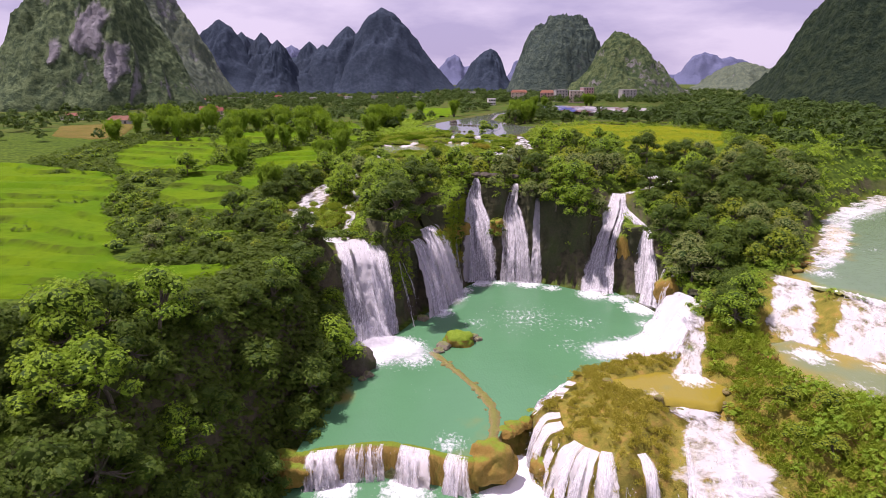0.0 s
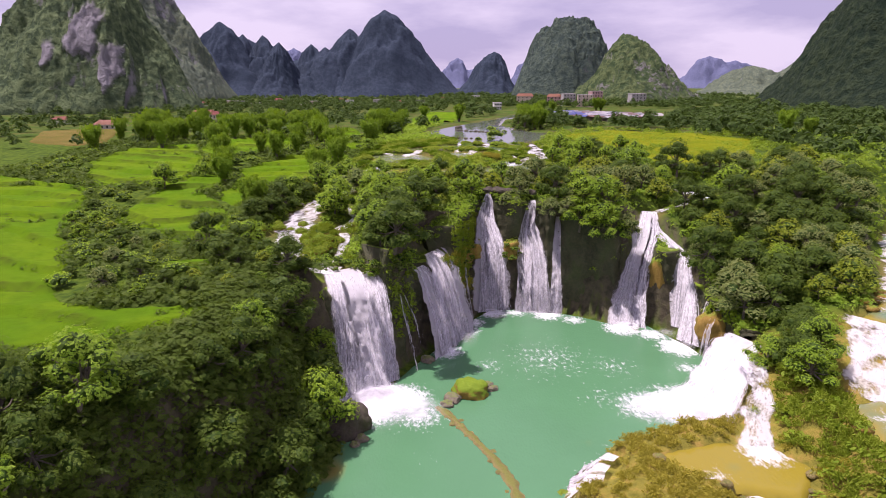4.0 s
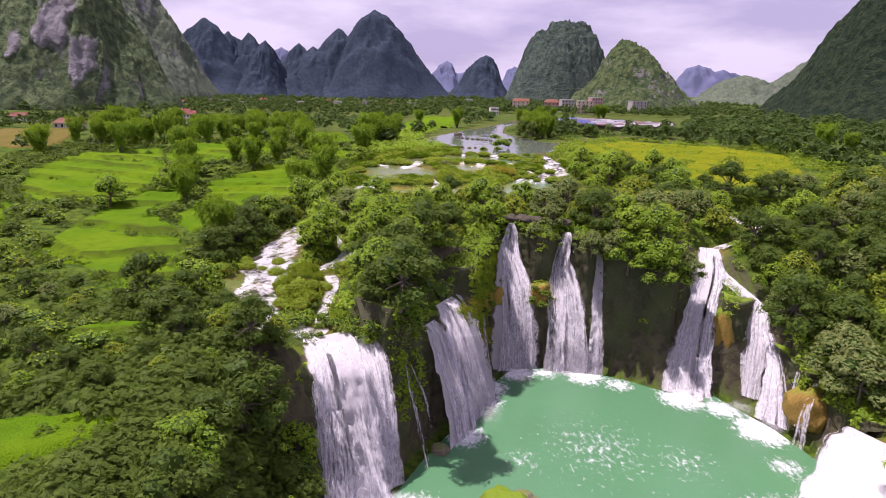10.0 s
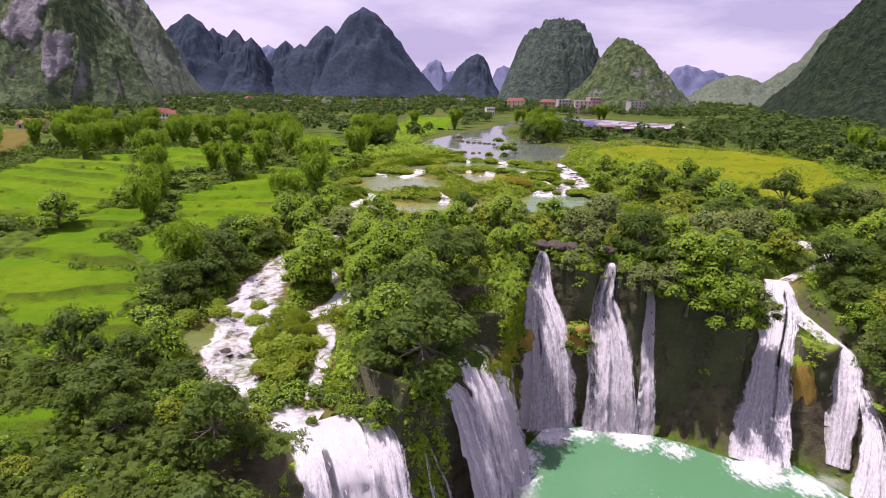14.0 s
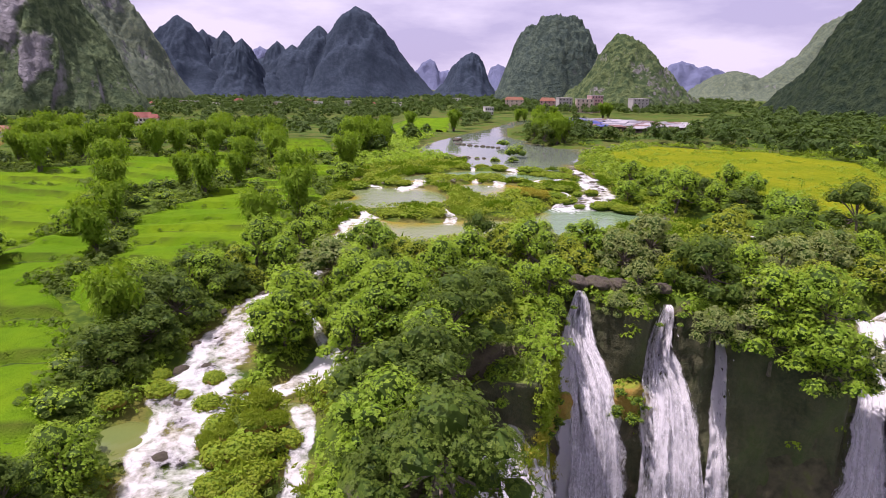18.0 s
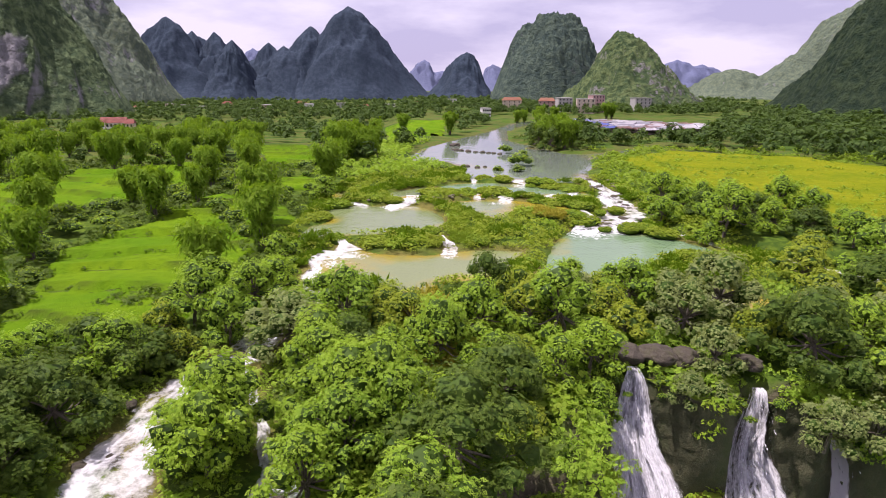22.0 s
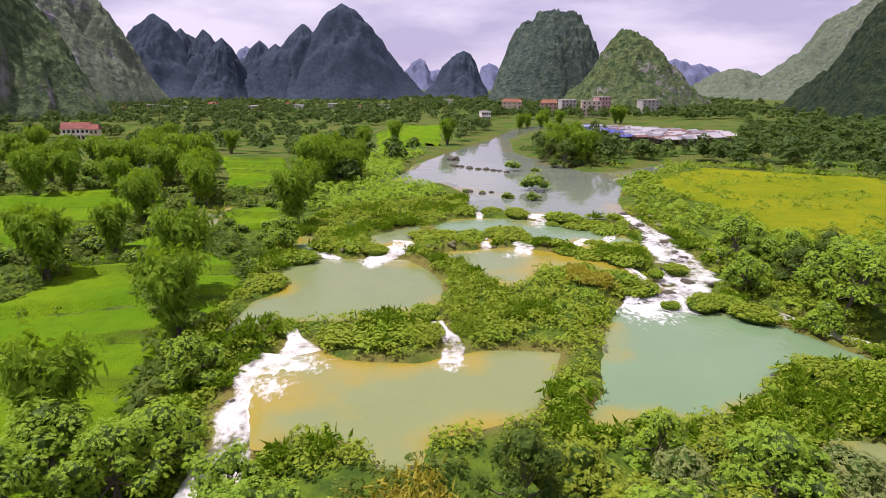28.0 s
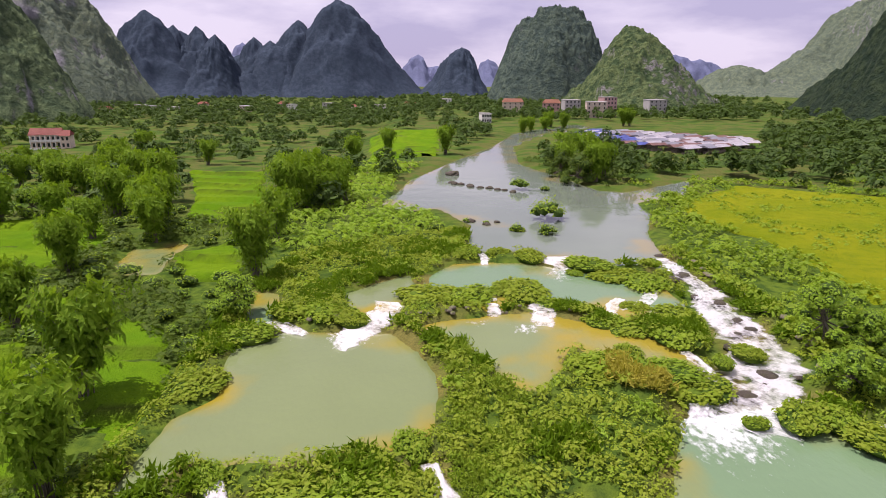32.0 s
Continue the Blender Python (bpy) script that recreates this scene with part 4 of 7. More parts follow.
POOL_FOAM = [(-12, 92, 12, 0.88), (-6, 94, 10, 0.78), (-2, 88, 10, 0.53), (-13, 88, 10, 0.48), (3, 115, 6.5, 0.69), (7, 127, 7, 0.71), (9, 132, 6.5, 0.69), (15, 139, 7, 0.79), (21, 139, 6.5, 0.59), (29, 137.5, 7.5, 0.71), (35, 134, 6.5, 0.59),
             (46, 129, 9, 0.71), (52, 125, 7.5, 0.64), (56, 118, 9, 0.79), (54, 107, 6.5, 0.54), (47, 92, 13, 0.78), (40, 92, 12, 0.58), (33, 95, 14, 0.38), (30, 78, 8, 0.32), (25, 112, 30, 0.39), (38, 108, 16, 0.39), (12, 108, 12, 0.39), (0, 75, 18, 0.27), (-4, 86, 12, 0.36), (5, 57, 7.5, 0.49)]
water_sheet("water_pool", POOL, POOL_Z, POOL_WATER, 0.8, "jade green plunge pool below the waterfalls", POOL_FOAM, 0.0)
water_sheet("water_gorge", [(-24, 55), (-27, 30), (-34, -60), (66, -60), (53, 32), (33, 46), (24, 47), (20.5, 54), (19.5, 61.4), (16.4, 61.6), (14, 57)], GORGE_Z, POOL_WATER, 1.2, "green river below the lower step", [(-13, 52, 6, .8), (-2, 52, 8, .7), (16, 52, 11, .95), (17.5, 61, 6, .9), (25, 40, 11, .95), (40, 34, 16, .95)])
WATER_LABEL = {"river": "calm grey river mirroring the bright sky", "main_pond": "shallow green pond with ochre edges above the falls", "near_pond": "shallow ochre and green pond above the falls"}
POND_FOAM = {"east_pond": [(25, 206, 12, .8), (32, 209, 9, .75), (24, 199, 12, .42), (43, 197, 6, .6)], "main_pond": [(-12.5, 227, 7, .75), (-13, 221, 6, .4), (-21, 227, 5, .5), (-8, 229, 3, .5)],
             "near_pond": [(-2.4, 190, 4, .7), (-18, 191, 6, .7), (-21, 186, 7, .7)], "middle_pond": [(10, 227, 4, .7), (4, 229, 3, .6)], "upper_pond": [(19, 246, 6, .6)],
             "east_stream_pool": [(90, 100, 10, .5), (105, 122, 12, .5), (135, 160, 18, .5), (115, 120, 16, .36)], "east_lower_pool": [(72, 72, 8, .62), (84, 68, 9, .62), (74, 60, 12, .4)], "terrace_pool": [(50, 70, 7, .7), (40, 64, 6, .5)]}
for pond, (level, pts) in PONDS.items():
    mat = RIVER_WATER if pond == "river" else OCHRE_POND if pond == "near_pond" else MURKY_WATER if pond.startswith("cascade_pool") else GREEN_POND if pond in ("east_pond", "upper_pond", "east_stream_pool", "little_pool") else POND_WATER
    water_sheet("water_" + pond, pts, level, mat, 0.9 if pond != "river" else 1.6, WATER_LABEL.get(pond, "shallow green water between grassy banks"), POND_FOAM.get(pond, ()), 0.9 if level > -10 else 0.3)


# ---- white water ----
def spline(pts, count):
    """Points evenly along a smooth curve through pts."""
    p = np.array(pts, float)
    p = np.vstack([2 * p[0] - p[1], p, 2 * p[-1] - p[-2]])
    out = []
    per = max(4, count // (len(pts) - 1))
    for k in range(1, len(p) - 2):
        t = np.linspace(0, 1, per, endpoint=k == len(p) - 3)[:, None]
        a, b, c, d = p[k - 1:k + 3]
        out.append(0.5 * (2 * b + (c - a) * t + (2 * a - 5 * b + 4 * c - d) * t * t + (3 * b - a - 3 * c + d) * t ** 3))
    return np.vstack(out)


def ribbon(name, pts, across=None, count=60, cols=14, rough=0.15, bulge=0.3, cover=(0.0, 0.0), seed=1, fray=0.25, soft=0.34, patchy=0.0):
    """A sheet of running or falling water along points (x, y, z, width). across: its cross direction, where it falls."""
    c = spline(pts, count)
    n = len(c)
    pos, w = c[:, :3], np.maximum(c[:, 3], 0.1)
    tang = np.gradient(pos, axis=0)
    if across is None:
        side = np.stack([tang[:, 1], -tang[:, 0], np.zeros(n)], 1)
    else:
        side = np.tile(np.array([across[0], across[1], 0.0]), (n, 1))
    side /= np.linalg.norm(side, axis=1)[:, None] + 1e-9
    out = np.cross(side, tang)
    out /= np.linalg.norm(out, axis=1)[:, None] + 1e-9
    length = np.r_[0, np.cumsum(np.linalg.norm(np.diff(pos, axis=0), axis=1))]
    u = np.linspace(-0.5, 0.5, cols)
    U, V = np.meshgrid(u, length)
    W = w[:, None] * (1 + fray * fractal(V / 2.5, np.sign(U) * 7.3 + 0 * V, seed, 3))
    off = rough * np.minimum(1, 0.15 + V / 4) * fractal(U * w.mean() / 0.9, V / (1.0 if rough > 0.5 else 1.6), seed + 3) + bulge * (0.25 - U * U) * 4 * np.minimum(1, V / 3)
    co = pos[:, None, :] + side[:, None, :] * (U * W)[..., None] + out[:, None, :] * off[..., None]
    me = grid_mesh(name, co, cols, n)
    uv = me.uv_layers.new(name="flow")
    flat = np.stack([(U + 0.5) * w.mean() + seed * 3.7, V + seed * 11.3], -1).reshape(-1, 2)
    idx = np.empty(len(me.loops), np.int32)
    me.loops.foreach_get("vertex_index", idx)
    uv.data.foreach_set("uv", flat[idx].astype(np.float32).ravel())
    edge = 1 - np.abs(U) * 2
    k = np.linspace(0, 1, n)[:, None]
    set_attr(me, "cover", cover[0] * (1 - k) + cover[1] * k - soft * (1 - step(edge, 0.0, 0.42)) + patchy * fractal(co[..., 0] / 2.4, co[..., 1] / 2.4, seed + 5, 3))
    return me


for i, (stream, pts) in enumerate(STREAMS.items()):
    raised = [(x, y, z + 0.06, w) for x, y, z, w in pts]
    total = sum(math.dist(a[:3], b[:3]) for a, b in zip(pts, pts[1:]))
    me = ribbon(stream, raised, count=max(16, int(total / 0.8)), cols=18, rough=0.16, bulge=0.10, cover=(0.11, 0.11), seed=40 + i, fray=0.6, soft=0.26, patchy=0.17)
    tagged(part("water_" + stream, me, RAPID), "white water rushing over stones between the pools", "rapids", kind="structure")


def fall(name, label, strands, group):
    """A waterfall: strands are (part name, points, cross direction, cover at top and foot)."""
    top = strands[0][1][0]
    root = tagged(new(name), label, "waterfall", group)
    root.location = (top[0], top[1], strands[0][1][-1][2])
    for k, (kind, pts, across, cover) in enumerate(strands):
        local = [(x - root.location[0], y - root.location[1], z - root.location[2], w) for x, y, z, w in pts]
        drop = abs(pts[0][2] - pts[-1][2])
        seed = int(abs(top[0]) * 7 + k * 13)
        wide = max(p[3] for p in pts) > 3.2
        broken = "broken step" in label
        thin = 0.13 * wide if not broken else 0.05
        me = ribbon(kind, local, across, count=int(14 + drop * 2.4), cols=24, rough=0.5 if broken else 0.28, bulge=0.4, cover=(cover[0] + thin, cover[1] + thin), seed=seed, fray=0.34 if broken else 0.24,
                    soft=0.3 if broken else 0.34, patchy=0.24 if broken else 0.04)
        sheet = part(kind, me, RAPID if broken else FALL, root)
        cv = spline(local, 60)
        rng = np.random.default_rng(seed + 1)
        n = int(0.9 * np.linalg.norm(np.diff(cv[:, :3], axis=0), axis=1).sum() * cv[:, 3].mean())
        at, u = rng.integers(9, len(cv) - 1, n), rng.normal(0, 0.22, n)
        side = np.array([across[0], across[1], 0.0]) / math.hypot(*across)
        out = np.array([side[1], -side[0], 0.0])
        c = cv[at, :3] + side * (np.clip(u, -0.47, 0.47) * cv[at, 3])[:, None] + out * (0.25 + 0.55 * rng.random(n))[:, None] + rng.normal(0, 0.2, (n, 3))
        facing = out * 0.55 + np.array([0, 0, 0.8]) + rng.normal(0, 0.3, (n, 3))
        facing /= np.linalg.norm(facing, axis=1)[:, None]
        a = np.cross(facing, side)
        a /= np.linalg.norm(a, axis=1)[:, None]
        b, s = np.cross(facing, a), (0.04 + 0.09 * rng.random(n) ** 2)[:, None]
        blades = np.stack([c - a * s * 4.2, c + b * s * 0.7, c + a * s * 4.2, c - b * s * 0.7], 1)
        tagged(part("clot_veil", face_mesh("clot_veil", blades.reshape(-1, 3), np.arange(n * 4).reshape(n, 4), smooth=False), CLOTS, root), kind="stuff")
        if not wide or broken:
            continue
        rng = np.random.default_rng(seed)
        c = np.array(local)
        side = np.array([across[0], across[1]]) / math.hypot(*across)
        ahead = np.array([side[1], -side[0]])
        for n in range(int(2 + c[:, 3].max() * 0.6)):       # ropes of water in front of the veil
            u, width, lead = rng.random() * 0.8 - 0.4, 1.0 + 1.6 * rng.random(), 0.1 + 0.35 * rng.random()
            sway = np.cumsum(rng.normal(0, 0.16, len(c)))
            start = int(rng.random() < 0.4) if len(c) > 4 else 0
            q = [(x + side[0] * (u * w + sw) + ahead[0] * lead * min(1, m), y + side[1] * (u * w + sw) + ahead[1] * lead * min(1, m), z, width * (0.6 + 0.25 * m))
                 for m, ((x, y, z, w), sw) in enumerate(zip(c, sway))][start:]
            part("rope", ribbon("rope", q, across, count=int(8 + drop * 1.2), cols=5, rough=0.15, bulge=0.25, cover=(0.0 - 0.2 * start, 0.06), seed=seed + n * 3, fray=0.5), FALL, sheet)
    return root


for label, strands, group in FALLS:
    fall("waterfall", label, strands, group)


# ---- cliff face round the pool ----
def cliff_wall():
    line = spline([(-26, 97, 0), (-20, 99, 0), (-12, 104, 0), (-7.5, 109, 0), (-3.6, 115.5, 0), (1.4, 124, 0), (5.6, 133, 0), (10, 141.6, 0), (14, 144.4, 0), (24, 144.2, 0), (31, 142.2, 0), (38, 138.8, 0),
                   (45, 135.6, 0), (53, 135.4, 0), (59.6, 128, 0), (62.4, 118, 0), (63.4, 110, 0), (62, 103, 0)], 230)[:, :2]
    n = len(line)
    tang = np.gradient(line, axis=0)
    nor = np.stack([tang[:, 1], -tang[:, 0]], 1)
    nor /= np.linalg.norm(nor, axis=1)[:, None]     # towards the pool
    along = np.r_[0, np.cumsum(np.linalg.norm(np.diff(line, axis=0), axis=1))]
    top = land(line[:, 0] - nor[:, 0] * 2, line[:, 1] - nor[:, 1] * 2) - 0.5
    for x0, x1, z in ((-24, -9, -11.5), (-8, 4, -13.0), (12, 16, -2.8), (23.6, 27, -4.2), (47, 62, -13), (58, 66, -20)):
        inside = (line[:, 0] > x0) & (line[:, 0] < x1) & ((line[:, 1] < 136) if x0 < 8 or x0 > 40 else (line[:, 1] > 136))
        top = np.where(inside, np.minimum(top, z), top)
    k = np.linspace(0, 1, 52)
    K, S = np.meshgrid(k, along)
    Z = -32.5 + (top[:, None] + 32.5) * np.minimum(K / 0.94, 1)
    push = 1.7 * fractal(S / 7, Z / 9, 71) + 0.6 * fractal(S / 1.6, Z / 3.5, 75) + 0.8 * step(K, 0.45, 0.8) - 1.2
    push = push + 1.2 * step(-K, -0.42, -0.30) * step(fractal(S / 9, 0 * S + 3, 79), -0.2, 0.4)
    back = -5.5 * step(K, 0.94, 1.0)
    push = push * (1 - step(K, 0.94, 1.0)) + back
    co = np.stack([line[:, None, 0] + nor[:, None, 0] * push, line[:, None, 1] + nor[:, None, 1] * push, Z + 0.2 * fractal(S / 3, K * 20, 77)], -1)
    for _ in range(14):             # the face stands back behind the falling water
        clash = np.zeros(Z.shape, bool)
        for _, strands, group in FALLS[:10]:
            for _, pts, _, _ in strands:
                d, level = stream_distance(pts, co[..., 0], co[..., 1])
                clash |= (d < 0.3) & (co[..., 2] > level - 0.7)
        co[..., 0] -= np.where(clash, nor[:, None, 0] * 0.6, 0)
        co[..., 1] -= np.where(clash, nor[:, None, 1] * 0.6, 0)
    return grid_mesh("cliff", co, len(k), n), co


cliff_me, CLIFF_CO = cliff_wall()
tagged(part("cliff", cliff_me, CLIFF), "dark wet limestone cliff with tan and mossy patches", "cliff", kind="structure")


def weir_wall():
    """The lip over which the pool spills: a low tufa wall with a rough front."""
    line = spline([(-22, 53.6, 0), (-18, 54.6, 0), (-13, 56, 0), (-8, 57, 0), (-3, 56.6, 0), (2, 54.8, 0), (6, 53.2, 0), (9.5, 52.6, 0)], 60)
    prof = np.array([(2.4, -32.6), (1.4, -31.3), (0.4, -30.95), (-0.5, -30.82), (-1.2, -31.1), (-1.5, -32.2), (-1.6, -33.6), (-1.7, -35), (-1.8, -37)])
    S, K = np.meshgrid(np.arange(len(line)), np.arange(len(prof)), indexing="ij")
    bulge = 0.35 * fractal(S / 3, K / 2, 83) + 0.25 * fractal(S / 1.2, K / 1.5, 85)
    co = np.stack([line[S, 0], line[S, 1] + prof[K, 0] - bulge * (K > 3), prof[K, 1] + 0.10 * fractal(S / 2, K / 2, 87)], -1)
    return grid_mesh("weir", co, len(prof), len(line))


tagged(part("weir", weir_wall(), TUFA), "low curved weir of ochre tufa holding back the pool", "weir", kind="structure")


def causeway():
    """A low winding bank of stones that splits the pool."""
    line = spline([(1.5, 91, 0), (5.7, 84, 0), (9.5, 77, 0), (12.4, 70, 0), (13, 64, 0), (12, 57, 0)], 90)
    prof = np.array([(-1.5, -32.2), (-0.9, -31.1), (-0.5, -30.75), (0, -30.62), (0.5, -30.7), (0.9, -31.0), (1.6, -32.2)])
    S, K = np.meshgrid(np.arange(len(line)), np.arange(len(prof)), indexing="ij")
    wide = 1 + 0.45 * fractal(S / 5, S * 0 + 2, 89)
    co = np.stack([line[S, 0] + prof[K, 0] * wide + 0.25 * fractal(S / 2, K / 1.5, 90), line[S, 1] + 0.2 * fractal(S / 2, K / 2, 92), prof[K, 1] + 0.22 * fractal(S / 1.5, K / 1.3, 94)], -1)
    return grid_mesh("causeway", co, len(prof), len(line))


tagged(part("causeway", causeway(), TRAVERTINE), "narrow winding bank of ochre stones across the pool", "causeway", kind="structure")


# ---- hills ----
def hill(name, x, y, top, left, right, depth, mat, label, shape=1.0, cells=(150, 70), seed=1, lumps=1.0, bushy=0.0, crags=()):
    """A limestone hill: a lumpy tower with gullies and side peaks, standing on the plain."""
    na, nr = cells
    a = np.linspace(0, 2 * math.pi, na + 1)
    r = np.linspace(0, 1, nr) ** 0.9
    A, R = np.meshgrid(a, r)
    ca, sa = np.cos(A), np.sin(A)
    half = np.where(ca < 0, x - left, right - x)
    gully = 1 + 0.22 * lumps * fractal(ca * 1.7 + seed * 3.1, sa * 1.7 + R * 1.2, seed, 5)
    px, py = R * half * ca * gully, R * depth * sa * gully
    body = 0.5 + 0.5 * np.cos(math.pi * np.clip(R, 0, 1) ** shape)
    body = 0.55 * body + 0.45 * np.clip(1 - R, 0, 1) ** (0.8 / shape)
    big = max(right - left, depth) / 5
    ridge = 0.45 - 1.5 * np.abs(fractal((px + x) / big, (py + y) / big, seed + 7, 5))
    rise = top * (body + 0.30 * lumps * ridge * step(R, 0.05, 0.35) * step(-R, -1.0, -0.55) * np.sqrt(body + 0.02))
    rise = rise + bushy * (fractal((px + x) / 7, (py + y) / 7, seed + 9, 3) + 0.3) * step(-R, -1.0, -0.8)
    rise = rise + 0.75 * bushy * fractal((px + x) / 3.2, (py + y) / 3.2, seed + 15, 2) * step(-R, -1.0, -0.8)
    bare = np.zeros(R.shape)
    for cx, cz, wide, high in crags:        # bare faces on the side of the valley
        far = np.hypot((px + x - cx) / wide, (rise - cz) / high) + 0.55 * fractal((px + x) / 9, rise / 14, seed + 17, 4)
        bare = np.maximum(bare, step(-far, -1.0, -0.75) * (sa < 0.2))
    py = py - 3.0 * bare
    co = np.stack([px, py, rise - 4 * R], -1)
    me = grid_mesh(name, co, na + 1, nr)
    set_attr(me, "crag", bare)
    ob = tagged(part(name, me, mat), label, "hill", "limestone hills")
    ob.location = (x, y, 0)
    return ob


WOODED = "steep limestone hill under dense green trees with a pale crag"
DARK = "wooded limestone peak coloured dark blue for haze and cloud shade"
PALE = "pale hazy limestone peaks on the horizon"
hill("hill", -398, 720, 143, -568, -288, 120, HILL_NEAR, WOODED, 1.3, (380, 150), 5, 1.0, 4.0, ((-378, 88, 17, 30), (-352, 50, 9, 22), (-410, 60, 8, 16)))
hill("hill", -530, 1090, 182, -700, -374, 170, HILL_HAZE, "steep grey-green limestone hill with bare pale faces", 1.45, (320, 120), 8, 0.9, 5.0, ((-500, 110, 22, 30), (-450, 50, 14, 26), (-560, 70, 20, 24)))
hill("hill", 244, 850, 91, 165, 372, 110, HILL, "conical limestone hill covered with green bushes", 0.85, (300, 120), 11, 0.7, 4.0)
hill("hill", 203, 1030, 129, 113, 292, 100, HILL_CLOUDED, "rounded limestone tower with steep wooded sides, coloured for cloud shade", 1.9, (300, 120), 14, 0.6, 4.5)
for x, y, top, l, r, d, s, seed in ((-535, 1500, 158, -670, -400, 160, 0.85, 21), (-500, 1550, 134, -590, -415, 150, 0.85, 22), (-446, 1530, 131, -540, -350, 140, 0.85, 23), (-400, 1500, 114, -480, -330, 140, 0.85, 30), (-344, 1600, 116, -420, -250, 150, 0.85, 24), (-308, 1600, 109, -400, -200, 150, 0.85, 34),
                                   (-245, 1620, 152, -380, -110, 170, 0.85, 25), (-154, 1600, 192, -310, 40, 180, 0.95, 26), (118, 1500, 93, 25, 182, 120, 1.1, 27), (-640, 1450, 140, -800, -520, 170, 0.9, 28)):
    hill("hill", x, y, top * 1.07, l, r, d, HILL_FAR_HAZE, DARK, s, (104, 42), seed, 0.9, 2.0)
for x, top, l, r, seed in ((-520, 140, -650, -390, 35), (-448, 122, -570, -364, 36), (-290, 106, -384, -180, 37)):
    hill("hill", x, 1590, top, l, r, 120, HILL_FAR_HAZE, DARK, 1.7, (104, 42), seed, 0.5, 2.0)
hill("hill", -330, 1760, 100, -820, 60, 160, HILL_FAR_HAZE, DARK, 1.3, (160, 50), 29, 1.0, 2.0)
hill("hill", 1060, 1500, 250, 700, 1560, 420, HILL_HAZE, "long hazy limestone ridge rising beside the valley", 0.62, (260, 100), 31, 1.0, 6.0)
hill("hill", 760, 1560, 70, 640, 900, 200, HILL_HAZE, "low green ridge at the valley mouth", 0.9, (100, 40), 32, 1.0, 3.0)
hill("hill", 458, 620, 138, 345, 680, 190, HILL_DEEP_SHADE, "wooded limestone slope close to the valley, coloured for cloud shade", 1.3, (340, 140), 33, 0.8, 5.0)
for x, y, top, l, r, s in ((66, 3600, 172, -90, 200, 41), (451, 3600, 150, 330, 600, 42), (-875, 3600, 226, -1020, -700, 43), (1508, 3600, 182, 1290, 1760, 44), (1750, 3800, 165, 1480, 2050, 45),
                           (180, 3900, 120, -20, 420, 46), (1300, 4000, 140, 1000, 1600, 47), (-100, 4000, 150, -300, 60, 48)):
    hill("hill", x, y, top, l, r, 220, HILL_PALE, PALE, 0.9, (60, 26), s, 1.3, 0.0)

# ---- plants ----
def leaves(rng, centre, normal, size, droop=0.2, slim=0.55):
    """Folded leaf sprays as four-cornered blades: places (N, 3), facing (N, 3), lengths (N,)."""
    n = len(centre)
    nor = normal + rng.normal(0, 0.45, (n, 3))
    nor /= np.linalg.norm(nor, axis=1)[:, None]
    ref = rng.normal(0, 1, (n, 3))
    u = np.cross(nor, ref)
    u /= np.linalg.norm(u, axis=1)[:, None]
    v = np.cross(nor, u)
    s = size[:, None]
    tip = centre + u * s - np.array([0, 0, 1.0]) * s * droop
    return np.stack([centre - u * s * 0.6, centre + v * s * slim - nor * s * 0.1, tip, centre - v * s * slim - nor * s * 0.1], 1)


def leaf_mesh(name, quads):
    n = len(quads)
    return face_mesh(name, quads.reshape(-1, 3), np.arange(n * 4).reshape(n, 4), smooth=False)


def lobed_leaves(rng, lobes, per_area, leaf, low=-0.5):
    """Leaves over the skins of rounded lobes (x, y, z, radius), sparse where lobes meet."""
    out, lo = [], np.array(lobes)
    for x, y, z, r in lobes:
        n = int(4 * math.pi * r * r * per_area)
        d = rng.normal(0, 1, (n, 3))
        d /= np.linalg.norm(d, axis=1)[:, None]
        d = d[d[:, 2] > low]
        rad = r * (0.78 + 0.30 * rng.random(len(d)) ** 1.5) * (1 + 0.16 * np.sin(d[:, 0] * 5 + x * 3) * np.cos(d[:, 1] * 6 + y))
        p = np.array([x, y, z]) + d * rad[:, None] * np.array([1, 1, 0.8])
        deep = np.min([np.linalg.norm((p - np.array(q[:3])) / np.array([1, 1, 0.8]), axis=1) / q[3] for q in lo], axis=0)
        k = deep > 0.70
        p, d = p[k], d[k]
        out.append(leaves(rng, p, d + np.array([0, 0, 0.75]), leaf * (0.6 + 0.8 * rng.random(len(p)))))
    return np.concatenate(out)


def tube(bm, pts, radii, sides=6):
    """A tapered limb through pts."""
    rings = []
    for k, (p, r) in enumerate(zip(pts, radii)):
        a, b = pts[max(k - 1, 0)], pts[min(k + 1, len(pts) - 1)]
        q = (Vector(b) - Vector(a)).to_track_quat("Z", "X")
        rings.append([bm.verts.new(Vector(p) + q @ Vector((r * math.cos(i * 2 * math.pi / sides), r * math.sin(i * 2 * math.pi / sides), 0))) for i in range(sides)])
    for a, b in zip(rings, rings[1:]):
        for i in range(sides):
            bm.faces.new((a[i], a[(i + 1) % sides], b[(i + 1) % sides], b[i]))


def inner_hull(rng, lobes, shrink):
    """Dense inner foliage that closes the crown."""
    bm = bmesh.new()
    for x, y, z, r in lobes:
        m = Matrix.Translation((x, y, z)) @ Matrix.Diagonal((r * shrink, r * shrink, r * shrink * 0.75, 1))
        made = bmesh.ops.create_icosphere(bm, subdivisions=1, radius=1, matrix=m)
        for v in made["verts"]:
            v.co += Vector(rng.normal(0, 0.09 * r, 3))
    return bm


